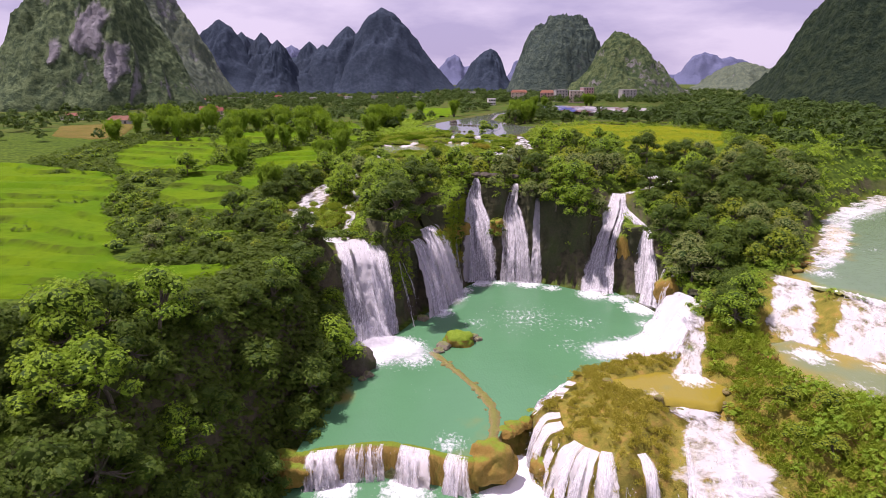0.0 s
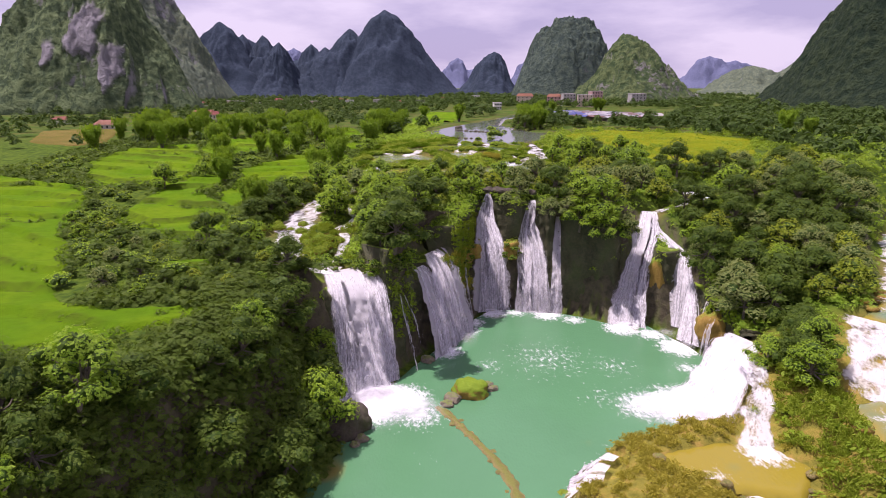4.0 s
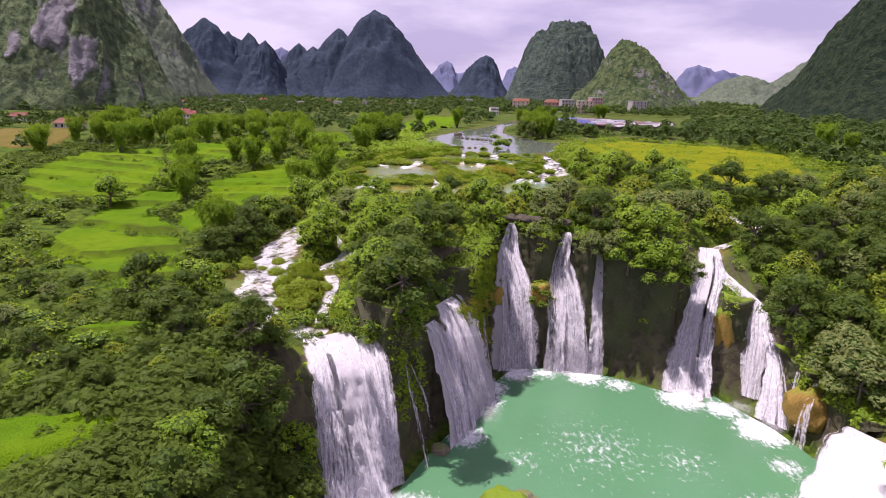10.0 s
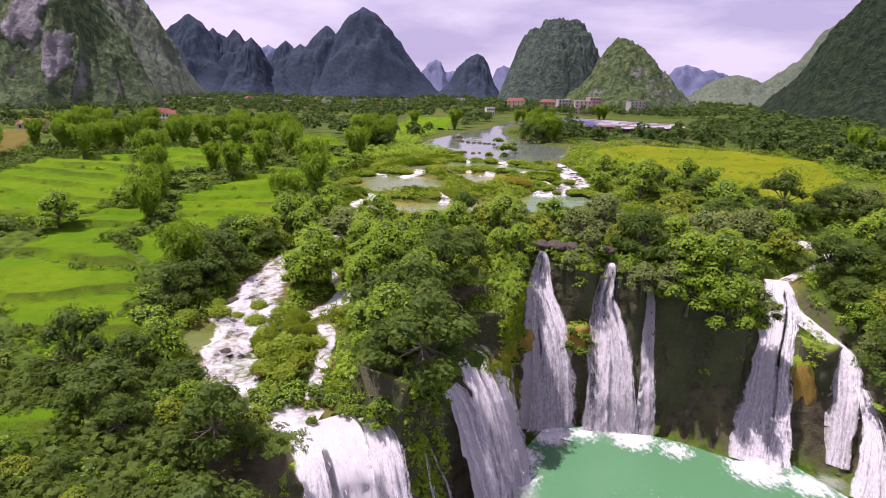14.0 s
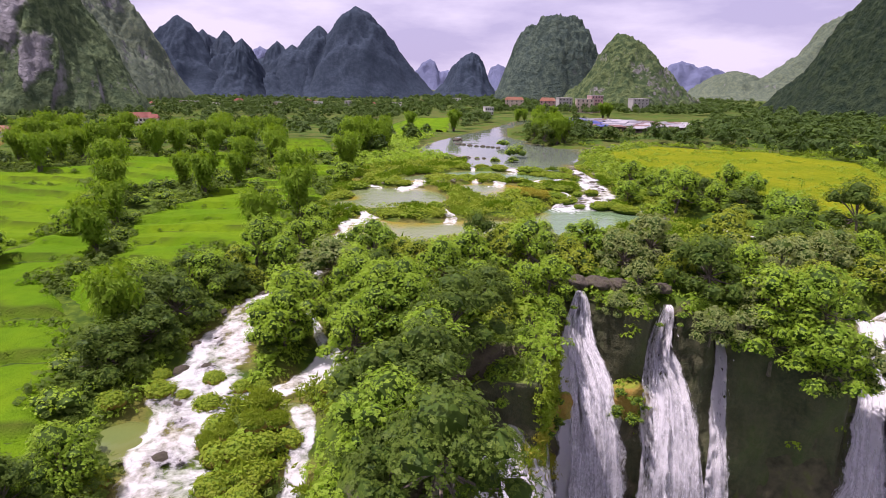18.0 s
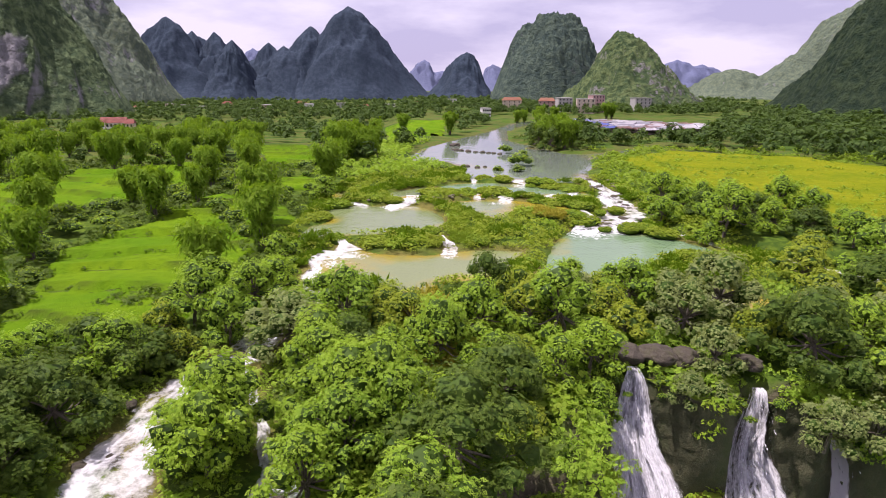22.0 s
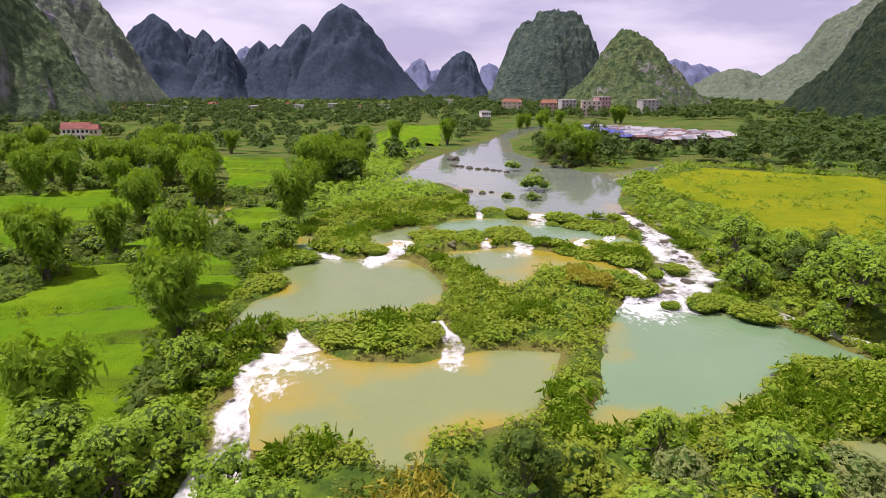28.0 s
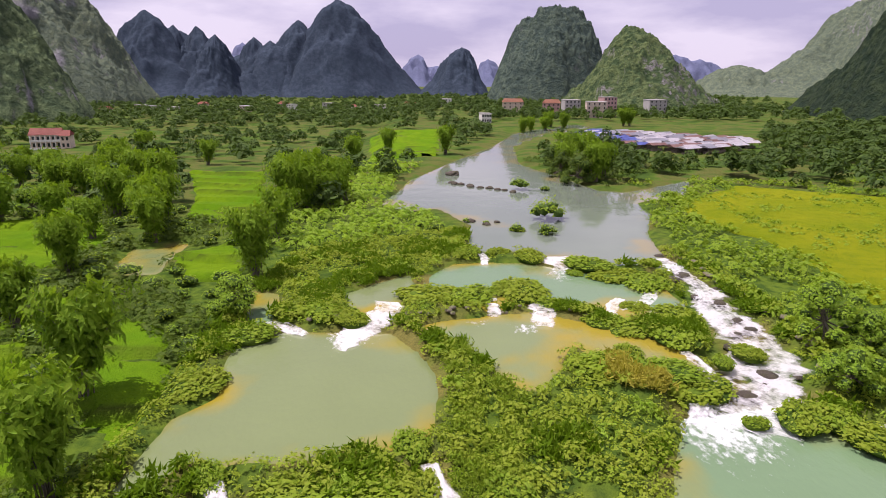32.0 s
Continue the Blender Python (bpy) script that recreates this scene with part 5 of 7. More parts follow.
def broadleaf(seed, tall, wide, mat, per_area=4.6, leaf=0.37):
    """A broad tree: trunk, limbs, and a crown of leafy lobes."""
    rng = np.random.default_rng(seed)
    root = new("tree")
    bm = bmesh.new()
    fork = tall * 0.38
    lean = rng.normal(0, 0.3, 2)
    tube(bm, [(0, 0, -1.2), (lean[0] * 0.3, lean[1] * 0.3, fork * 0.5), (lean[0], lean[1], fork), (lean[0] * 1.4, lean[1] * 1.4, tall * 0.72)], [tall * 0.034, tall * 0.026, tall * 0.021, tall * 0.008])
    lobes = [(lean[0], lean[1], tall * 0.78, wide * 0.26)]
    for k in range(19):
        ang = k * 2.4 + rng.random() * 0.6
        ring = wide * (0.16 + 0.20 * rng.random() + (0.10 if k % 2 else 0))
        z = tall * ((0.26 + 0.18 * rng.random()) if k % 2 else (0.50 + 0.24 * rng.random()))
        p = (lean[0] + ring * math.cos(ang), lean[1] + ring * math.sin(ang), z)
        lobes.append((*p, wide * (0.105 + 0.085 * rng.random())))
        tube(bm, [(lean[0], lean[1], fork * (0.8 + 0.2 * rng.random())), (p[0] * 0.55 + lean[0] * 0.45, p[1] * 0.55 + lean[1] * 0.45, z * 0.86), (p[0], p[1], z)], [tall * 0.013, tall * 0.009, tall * 0.003], 5)
    part("trunk", bm, BARK, root)
    crown = part("crown", leaf_mesh("crown", lobed_leaves(rng, lobes, per_area, leaf)), mat, root)
    part("inner_foliage", inner_hull(rng, lobes, 0.66), HULL_SHADE, crown)
    return root


def bamboo(seed, tall, wide, mat):
    """A clump of arching canes under feathery foliage."""
    rng = np.random.default_rng(seed)
    root = new("bamboo_clump")
    bm, quads = bmesh.new(), []
    for k in range(34):
        ang, foot = rng.random() * 6.283, wide * 0.10 * rng.random()
        reach = wide * (0.16 + 0.34 * rng.random()) * (1 if k > 6 else 0.5)
        h = tall * (0.72 + 0.3 * rng.random())
        t = np.linspace(0, 1, 7)
        out = foot + reach * t ** 2.4
        pts = np.stack([out * math.cos(ang), out * math.sin(ang), h * (t * 1.02 - 0.16 * t ** 5) - 0.6 * (t == 0)], 1)
        tube(bm, [tuple(p) for p in pts], list(np.linspace(0.07, 0.015, 7)), 4)
        m = 76
        tt = 0.24 + 0.78 * rng.random(m) ** 0.65
        c = np.stack([np.interp(tt, t, pts[:, i]) for i in range(3)], 1) + rng.normal(0, 1, (m, 3)) * (0.45 + 0.5 * (1 - tt[:, None]) * tt[:, None] * 2)
        nor = np.stack([np.cos(ang) + 0 * tt, np.sin(ang) + 0 * tt, 0.7 + 0 * tt], 1)
        quads.append(leaves(rng, c, nor, 0.50 + 0.38 * rng.random(m), 0.6, 0.32))
    tagged(part("cane_thicket", bm, BARK, root), "slender arching canes", kind="stuff")
    part("foliage", leaf_mesh("foliage", np.concatenate(quads)), mat, root)
    return root


def bush_quads(seed, wide, tall, per_area=5.0, leaf=0.22):
    rng = np.random.default_rng(seed)
    lobes = [(0, 0, tall * 0.42, wide * 0.30)]
    for k in range(5):
        a = k * 1.35 + rng.random()
        lobes.append((wide * 0.27 * math.cos(a), wide * 0.27 * math.sin(a), tall * (0.25 + 0.2 * rng.random()), wide * (0.16 + 0.10 * rng.random())))
    return lobed_leaves(rng, lobes, per_area, leaf, -0.2), inner_hull(rng, lobes, 0.66)


def shrub(seed, wide, tall, mat):
    quads, hull = bush_quads(seed, wide, tall)
    root = part("shrub", leaf_mesh("shrub", quads), mat)
    part("inner_foliage", hull, HULL_SHADE, root)
    return root


def clear_of_water(x, y):
    d = np.full(np.shape(x), 1e9)
    for level, pts in PONDS.values():
        d = np.minimum(d, outline_distance(pts, x, y))
    for pts in STREAMS.values():
        d = np.minimum(d, stream_distance(pts, x, y)[0])
    for _, strands, _ in FALLS:
        for _, pts, _, _ in strands:
            if max(p[3] for p in pts) > 3.2:
                d = np.minimum(d, stream_distance(pts, x, y)[0])
    return np.minimum(d, np.minimum(outline_distance(POOL, x, y), outline_distance(GORGE, x, y)))


def clear_of_fields(x, y):
    return np.min([outline_distance(f, x, y) for f in FIELDS], axis=0)


CASCADE = [(-43, 153), (-42, 122), (-36, 112), (-24, 111), (-17, 116), (-15.5, 140), (-21, 158), (-30, 161)]    # open ground round the cascade


def scatter(rng, poly, apart, tries, water=1.5, field=1.0, taken=None):
    """Places in an outline, no closer than `apart`, off water and fields."""
    p = np.array(poly, float)
    xy = p.min(0) + rng.random((tries, 2)) * (p.max(0) - p.min(0))
    x, y = xy[:, 0], xy[:, 1]
    ok = (outline_distance(poly, x, y) < 0) & (clear_of_water(x, y) > water) & (clear_of_fields(x, y) > field) & (outline_distance(CASCADE, x, y) > 0)
    got = [] if taken is None else taken
    start = len(got)
    for a, b in xy[ok]:
        if all((a - c) ** 2 + (b - d) ** 2 > apart * apart for c, d in got):
            got.append((a, b))
    return got[start:]


def put_copies(kinds, places, group, rng, scale=(0.8, 1.2), sink=0.3):
    z = stand([p[0] for p in places], [p[1] for p in places]) if places else []
    for (x, y), h in zip(places, z):
        ob, label = kinds[int(rng.integers(len(kinds)))]
        s = scale[0] + (scale[1] - scale[0]) * rng.random()
        c = copy_thing(ob, pose(x, y, h - sink, rng.normal(0, 3), rng.normal(0, 3), rng.random() * 360))
        c.scale = (s, s, s * (0.9 + 0.2 * rng.random()))
        tagged(c, label, group=group)


def models(made, label, category):
    return [(tagged(ob, label, category), label) for ob in made]


RNG = np.random.default_rng(7)
TREE_LABEL, TREE_DARK = "spreading leafy green tree on the wooded bank", "dense dark green tree with a rounded crown"
BIG = models([broadleaf(11, 11.0, 11.5, LEAF), broadleaf(12, 9.5, 10.0, LEAF), broadleaf(13, 12.5, 11.0, LEAF)], TREE_LABEL, "tree")
OLIVE = models([broadleaf(16, 10.0, 10.5, LEAF_OLIVE), broadleaf(17, 8.0, 9.0, LEAF_OLIVE)], "grey-green tree with pale leaf tips", "tree")
YELLOW = models([broadleaf(18, 8.5, 9.5, LEAF_YELLOW), broadleaf(19, 7.0, 8.5, LEAF_YELLOW)], "yellow-green tree with a loose sunlit crown", "tree")
BIG_DARK = models([broadleaf(21, 11.5, 12.0, LEAF_DARK), broadleaf(22, 9.0, 10.5, LEAF_DARK)], TREE_DARK, "tree")
BAMBOOS = models([bamboo(31, 12.0, 9.0, LEAF_BAMBOO), bamboo(32, 11.0, 8.0, LEAF_BAMBOO)], "tall feathery clump of yellow-green bamboo", "bamboo")
SHRUBS = models([shrub(41, 4.2, 3.4, LEAF), shrub(42, 3.4, 2.4, LEAF_SHRUB), shrub(43, 5.0, 3.2, LEAF_SHRUB)], "low leafy green shrub", "shrub")
for k, (ob, _) in enumerate(BIG + BIG_DARK + BAMBOOS + SHRUBS + OLIVE + YELLOW):       # the first of each kind stand along the far west bank
    hx, hy = -100 - 9 * (k % 5), 28 - 9 * (k // 5)
    ob.location = (hx, hy, float(height(hx, hy)) - 0.3)
    ob["group"] = "trees" if k < 5 or k > 9 else "bamboo" if k < 7 else "shrubs"

WOODS = {   # outline, spacing, tries, share of dark trees, sizes
    "west bank": ([(-66, 8), (-22, 18), (-16.5, 60), (-14, 80), (-19, 97), (-27, 98), (-30, 84), (-31, 64), (-44, 48), (-66, 42)], 5.0, 1600, 0.8, (0.5, 0.95)),
    "bank scrub": ([(-60, 84), (-30, 84), (-27, 99), (-52, 100)], 4.6, 120, 0.65, (0.24, 0.42)),
    "between the falls": ([(-15, 111), (-9, 109), (-3, 119), (1, 131), (-5, 136), (-14, 126)], 3.6, 160, 0.8, (0.65, 1.0)),
    "behind the falls": ([(-20, 140), (0, 138), (6, 148), (2, 158), (-16, 165)], 4.2, 320, 0.5, (0.40, 0.68)),
    "west of the cascade": ([(-50, 98), (-36, 100), (-37, 128), (-38, 150), (-34, 160), (-44, 172), (-50, 150), (-42, 126)], 5.2, 300, 0.7, (0.4, 0.75)),
    "cascade foot": ([(-36, 99), (-22, 99), (-19, 104), (-30, 110), (-36, 112)], 3.4, 120, 0.3, (0.35, 0.5)),
    "cliff top": ([(20, 147), (44, 139.5), (56, 142), (62, 156), (70, 172), (40, 174), (20, 171), (17, 158)], 5.6, 600, 0.45, (0.6, 0.9)),
    "centre": ([(2.5, 151), (9, 149), (11, 154), (20, 154), (21, 172.5), (8, 172), (2.5, 166)], 4.3, 220, 0.06, (0.52, 0.78)),
    "centre thicket": ([(-14, 158), (-4, 150), (2.5, 151), (2.5, 166), (-3, 167)], 4.0, 120, 0.1, (0.28, 0.46)),
    "east slope": ([(64, 106), (84, 104), (100, 128), (130, 172), (120, 190), (92, 182), (70, 178), (58, 158), (62, 130)], 5.9, 900, 0.8, (0.55, 1.0)),
    "east terrace": ([(60, 76), (70, 80), (72, 100), (62, 104), (60, 90)], 4.5, 120, 0.5, (0.5, 0.7)),
    "far west": ([(-150, -6), (-66, 4), (-66, 40), (-100, 42), (-150, 48)], 8.0, 220, 0.6, (0.6, 0.95)),
    "hedge between the fields": ([(-66, 93), (-56, 84.5), (-36, 85), (-36, 100), (-44, 110), (-54, 113), (-66, 126), (-80, 133), (-92, 152), (-88, 130), (-77, 117)], 5.0, 300, 0.85, (0.22, 0.40)),
    "east bank": ([(48, 180), (66, 176), (78, 190), (66, 214), (50, 226), (47, 205)], 6.5, 100, 0.5, (0.4, 0.75)),
}
taken = []
SUNNY = {"centre": 0.3, "centre thicket": 0.7, "hedge between the fields": 0.08, "behind the falls": 0.35, "west bank": 0.0, "far west": 0.0, "between the falls": 0.0, "cliff top": 0.34, "east slope": 0.14}
for where, (poly, apart, tries, dark, sizes) in WOODS.items():
    sizes = (sizes[0] * 1.1, sizes[1] * 1.12)
    for spot in scatter(RNG, poly, apart, tries, 2.0 if where != "cliff top" else 3.0, 1.5, taken):
        fit = (0.32, 0.46) if 8 < spot[0] < 24 and 168.5 < spot[1] < 180 else sizes       # low trees along the pond
        kind = YELLOW if RNG.random() < SUNNY.get(where, 0.08) else None
        put_copies(kind or (OLIVE if RNG.random() < (0.35 if where in ("cliff top", "east slope") else 0.06) else BIG_DARK if RNG.random() < dark else BIG), [spot], "trees", RNG, fit)
lone = [(41, 210), (44.5, 197), (46, 221), (-29.5, 190), (-28.5, 235), (-30, 163), (-36, 168), (-91, 296), (52, 216), (50, 204), (-76, 186), (-82, 170), (-50, 160), (-47, 150), (60, 92), (66, 86), (-25.3, 139.5), (-26.4, 141.5), (-25.2, 142.6), (-28.6, 171), (-20, 170), (-22, 162), (-18.5, 153), (-39, 156), (-27, 176), (-17, 160), (-17, 148.4), (-14, 142), (-13.4, 146.4), (-13.6, 137.4), (-10, 143), (-15.8, 134)]
put_copies(BIG, lone, "trees", RNG, (0.55, 0.85))
clumps = [(-34.5, 199.5), (-57, 233), (-62.5, 222), (-56, 276), (-68, 276), (-29.5, 250), (-28.5, 300), (-24, 303), (-33, 304), (-21, 309), (-29, 309), (-12.5, 408), (-38, 179), (-120, 430), (-84, 400), (-94, 290), (-54, 272), (-60, 253), (-25, 394), (-71, 194),
          (-31, 272), (-66, 176), (-80, 285), (-99, 284), (-45, 140), (-79, 210), (-120, 252), (-71, 232), (-59, 290), (-33, 296), (-39, 214), (-48, 145), (-85, 222), (-138, 282), (-36, 334), (-88, 315),
          (172, 277), (163, 279), (52, 333), (47, 350), (57, 342), (50, 362), (139, 553), (65, 520), (83, 538), (99, 553), (92, 560), (144, 556), (72, 528), (56, 360), (11, 405), (-100, 330), (-110, 300)]
clumps += scatter(np.random.default_rng(29), [(-150, 238), (-66, 234), (-52, 290), (-84, 370), (-178, 380)], 9.5, 90, 1.0, 0.3)
put_copies(BAMBOOS, clumps, "bamboo", RNG, (0.82, 1.15))
for ob in [o for o in bpy.data.objects if o.name.startswith("bamboo_clump") and o.parent is None]:
    ob.scale = (ob.scale[0] * 0.98, ob.scale[1] * 0.98, ob.scale[2] * 1.12)


# ---- rice fields ----
def terrace_phase(x, y):
    """Which terrace a place lies on, and how far across it."""
    return (y + 0.22 * x + 9 * fractal(x / 34, y / 34, 67)) / 12.5


def rice_field(poly, mat, ripe):
    """A standing crop: a soft, slightly uneven sheet with tufts of leaves."""
    p = np.array(poly, float)
    cell = 1.1 if p[:, 1].min() < 300 else 3.0
    X, Y = np.meshgrid(np.arange(p[:, 0].min() - 1, p[:, 0].max() + 2, cell), np.arange(p[:, 1].min() - 1, p[:, 1].max() + 2, cell))
    d = outline_distance(poly, X, Y) + 1.2 * fractal(X / 5, Y / 5, 61, 3)
    Z = height(X, Y) + 0.55 * step(-d, -0.2, 1.0) + 0.10 * fractal(X / 1.2, Y / 1.2, 65) - 1.4 * step(d, -0.4, 0.8)
    phase = terrace_phase(X, Y) % 1                 # low steps across the slope
    rises = 0.0 if ripe else 1.0
    Z = Z + rises * 1.25 * (0.5 - phase) * step(-d, 0.0, 1.5)
    lip = rises * np.maximum(step(-phase, -0.12, -0.03), 0.6 * step(phase, 0.93, 0.99)) * step(fractal(X / 13, Y / 13, 69), -0.35, 0.1)
    keep = d < 1.4
    i = np.arange(X.size).reshape(X.shape)
    q = np.stack([i[:-1, :-1], i[:-1, 1:], i[1:, 1:], i[1:, :-1]], -1).reshape(-1, 4)
    q = q[keep.ravel()[q].all(1)]
    used = np.unique(q)
    back = np.zeros(X.size, int)
    back[used] = np.arange(len(used))
    me = face_mesh("rice_field", np.stack([X, Y, Z], -1).reshape(-1, 3)[used], back[q])
    set_attr(me, "lip", lip.ravel()[used])
    field = tagged(part("rice_field", me, mat), "yellow-green field of ripening rice" if ripe else "bright green terraced rice field", "rice field", "rice fields")
    rng = np.random.default_rng(int(abs(p[0, 0]) * 10))
    area = len(q) * cell * cell
    n = int(min(area * 0.5, 1200)) if p[:, 1].min() < 300 else 0
    if n:
        pick = used[rng.integers(0, len(used), n)]
        c = np.stack([X, Y, Z], -1).reshape(-1, 3)[pick] + np.c_[rng.random((n, 2)) * cell, np.full(n, 0.16)]
        side = rng.normal(0, 1, (n, 3)) * np.array([1, 1, 0.25])
        tagged(part("tufts", leaf_mesh("tufts", leaves(rng, c, 0.35 * side + np.array([0, 0, 1.0]), 0.10 + 0.10 * rng.random(n), -0.2, 0.5)), LEAF_RICE, field), kind="stuff")
    return field


def crop_material(name, a, b, c):
    m, n, l, p = material(name)
    big, mid, fine = noise_tex(n, l, 0.06, 5.0), noise_tex(n, l, 0.5, 6.0, rough=0.65), noise_tex(n, l, 4.0, 4.0)
    col = mix(n, l, ramp(n, l, big.outputs[0], (0.38, (0, 0, 0)), (0.62, (1, 1, 1))), a, b)
    col = mix(n, l, ramp(n, l, mid.outputs[0], (0.45, (0, 0, 0)), (0.70, (0.55, 0.55, 0.55))), col, c)
    weedy = ramp(n, l, mid.outputs[0], (0.35, (0.050, 0.085, 0.010)), (0.65, (0.085, 0.120, 0.014)))
    col = mix(n, l, attr(n, "lip"), col, weedy)
    l.new(col, p.inputs["Base Color"])
    p.inputs["Roughness"].default_value = 0.9
    p.inputs["Specular IOR Level"].default_value = 0.03
    bump(n, l, p, maths(n, l, "ADD", mid.outputs[0], fine.outputs[0]), 1.0, 0.35)
    return m


RICE = crop_material("rice_crop", (0.088, 0.196, 0.004), (0.130, 0.230, 0.005), (0.062, 0.138, 0.005))
RIPE = crop_material("ripening_crop", (0.145, 0.195, 0.004), (0.205, 0.230, 0.006), (0.095, 0.150, 0.006))
STUBBLE = crop_material("cut_crop", (0.150, 0.128, 0.030), (0.190, 0.150, 0.042), (0.080, 0.105, 0.018))
for k, poly in enumerate(FIELDS):
    rice_field(poly, STUBBLE if k == 13 else RIPE if k in (10, 11) else RICE, k in (10, 11, 13))


# ---- undergrowth ----
CLEARINGS = [[(-216, 484), (-172, 492), (-140, 420), (-130, 380), (-160, 380), (-190, 420)], [(80, 470), (104, 500), (165, 445), (150, 390), (112, 362), (88, 372), (84, 420)]]


def scatter_many(name, base, places, mat, rng, scale, label, category):
    """Countless small plants as one mesh."""
    z = stand([p[0] for p in places], [p[1] for p in places])
    out = []
    for (x, y), h in zip(places, z):
        s, a = scale[0] + (scale[1] - scale[0]) * rng.random(), rng.random() * 6.283
        r = np.array([[math.cos(a), -math.sin(a), 0], [math.sin(a), math.cos(a), 0], [0, 0, 1]]) * s
        out.append(base[int(rng.integers(len(base)))] @ r.T + np.array([x, y, h - 0.1]))
    ob = part(name, leaf_mesh(name, np.concatenate(out)), mat)
    return tagged(ob, label, category, kind="stuff")


def free_places(rng, poly, count, water, field, wobble=0.0):
    p = np.array(poly, float)
    xy = p.min(0) + rng.random((count, 2)) * (p.max(0) - p.min(0))
    x, y = xy[:, 0], xy[:, 1]
    ok = (outline_distance(poly, x, y) < 0) & (clear_of_water(x, y) > water) & (clear_of_fields(x, y) > field)
    for c in CLEARINGS:
        ok &= outline_distance(c, x, y) > 0
    if wobble:
        ok &= fractal(x / 9, y / 9, 91) > wobble
    return [tuple(v) for v in xy[ok]]


def reed_quads(seed, n=70):
    rng = np.random.default_rng(seed)
    c = rng.normal(0, 0.42, (n, 3)) * np.array([1, 1, 0]) + np.array([0, 0, 0.25])
    c[:, 2] += 0.55 * rng.random(n)
    side = rng.normal(0, 1, (n, 3)) * np.array([1, 1, 0.3]) + np.array([0, 0, 0.5])
    return leaves(rng, c, side, 0.28 + 0.24 * rng.random(n), -0.25, 0.24)


LOW = [bush_quads(s, 2.2, 1.5, 2.0, 0.36)[0] for s in (51, 52, 53)]
CHEAP = [bush_quads(s, 2.4, 1.7, 1.7, 0.40)[0] for s in (71, 72, 73)]
MOUNDS = [bush_quads(s, 1.7, 1.1, 5.5, 0.19)[0] for s in (58, 59, 60)]
REEDS = [reed_quads(s) for s in (55, 56, 57)]
RIVERSIDE = [(-33, 172), (48, 172), (52, 200), (46, 236), (45, 262), (14, 276), (-12, 276), (-26, 262), (-32, 225)]
scatter_many("sedge", MOUNDS, free_places(RNG, RIVERSIDE, 6200, 0.0, 0.3, -0.42), LEAF_SEDGE, RNG, (0.7, 1.8), "dense olive growth covering the islets between the pools", "sedge")
scatter_many("grass", REEDS, free_places(RNG, RIVERSIDE, 5000, 0.0, 0.3, 0.12), LEAF_RICE, RNG, (0.8, 1.6), "bright green grass on the islets between the pools", "grass")
scatter_many("grass", REEDS, free_places(RNG, [(-2, 196), (5, 196), (7.5, 205), (5, 214), (2, 223), (-1, 222), (-1, 210)], 200, 0.0, 0.3), LEAF_SHRUB, RNG, (0.6, 1.2), "vivid green tall grass on a spit between the pools", "grass")
scatter_many("dry_weeds", REEDS, free_places(RNG, [(16.5, 211), (21, 210), (22, 214), (18, 217)], 90, -1.0, 0.3), LEAF_MOSS, RNG, (0.9, 1.7), "reddish dry bush among the islets", "weeds")
scatter_many("undergrowth", LOW, free_places(RNG, RIVERSIDE, 520, 0.6, 0.5, -0.3), LEAF, RNG, (0.6, 1.4), "leafy green bushes on the islets", "bushes")
scatter_many("undergrowth", LOW, free_places(RNG, RIVERSIDE, 1200, 0.3, 0.5, -0.15), LEAF_SHRUB, RNG, (0.4, 1.1), "low leafy bushes on islets and river banks", "bushes")
for poly, count, water, field, wob in (
        ([(-64, 18), (-20, 22), (-15, 60), (-13, 80), (-19, 97), (-50, 104), (-66, 50)], 2600, 0.2, 0.5, 0.0),
        ([(-54, 96), (-19, 98), (-8, 104), (-1, 118), (4, 134), (9, 145), (4, 172), (-34, 176), (-52, 150)], 1000, 0.6, 0.5, 0.0),
        ([(4, 145), (30, 142), (44, 137), (60, 138), (70, 176), (12, 174)], 700, 0.6, 0.5, 0.0),
        ([(62, 104), (90, 104), (130, 172), (92, 186), (70, 182), (58, 156)], 700, 0.6, 0.5, 0.0)):
    scatter_many("undergrowth", LOW, free_places(RNG, poly, count, water, field), LEAF_DARK if poly[0][0] < -50 else LEAF, RNG, (0.7, 1.7), "dense green undergrowth between the trees", "bushes")
scatter_many("moss_tufts", REEDS, free_places(RNG, [(50, 30), (76, 40), (74, 60), (64, 102), (48, 84), (56, 66), (50, 52)], 1500, 0.2, 0.5, -0.6), LEAF_SEDGE, RNG, (0.8, 1.6), "yellow-green growth covering the bank beside the cascades", "sedge")
scatter_many("undergrowth", CHEAP, free_places(RNG, [(62, 106), (90, 108), (85, 84), (66, 78), (60, 90)], 420, 0.3, 0.5), LEAF, RNG, (0.6, 1.6), "green bushes between the stepped pools", "bushes")
scatter_many("moss_tufts", REEDS, free_places(RNG, [(18, 30), (52, 34), (58, 66), (48, 84), (26, 72), (16, 52)], 1700, 0.2, 0.5, -0.5), LEAF_MOSS, RNG, (0.5, 1.1), "ochre and yellow-green tufts growing on a tufa terrace", "sedge")
scatter_many("undergrowth", LOW, free_places(RNG, [(30, 36), (90, 40), (80, 70), (62, 100), (52, 86), (48, 60)], 300, 0.4, 0.5, 0.0), LEAF_SHRUB, RNG, (0.7, 2.0), "rounded bushes on the terrace beside the cascades", "bushes")
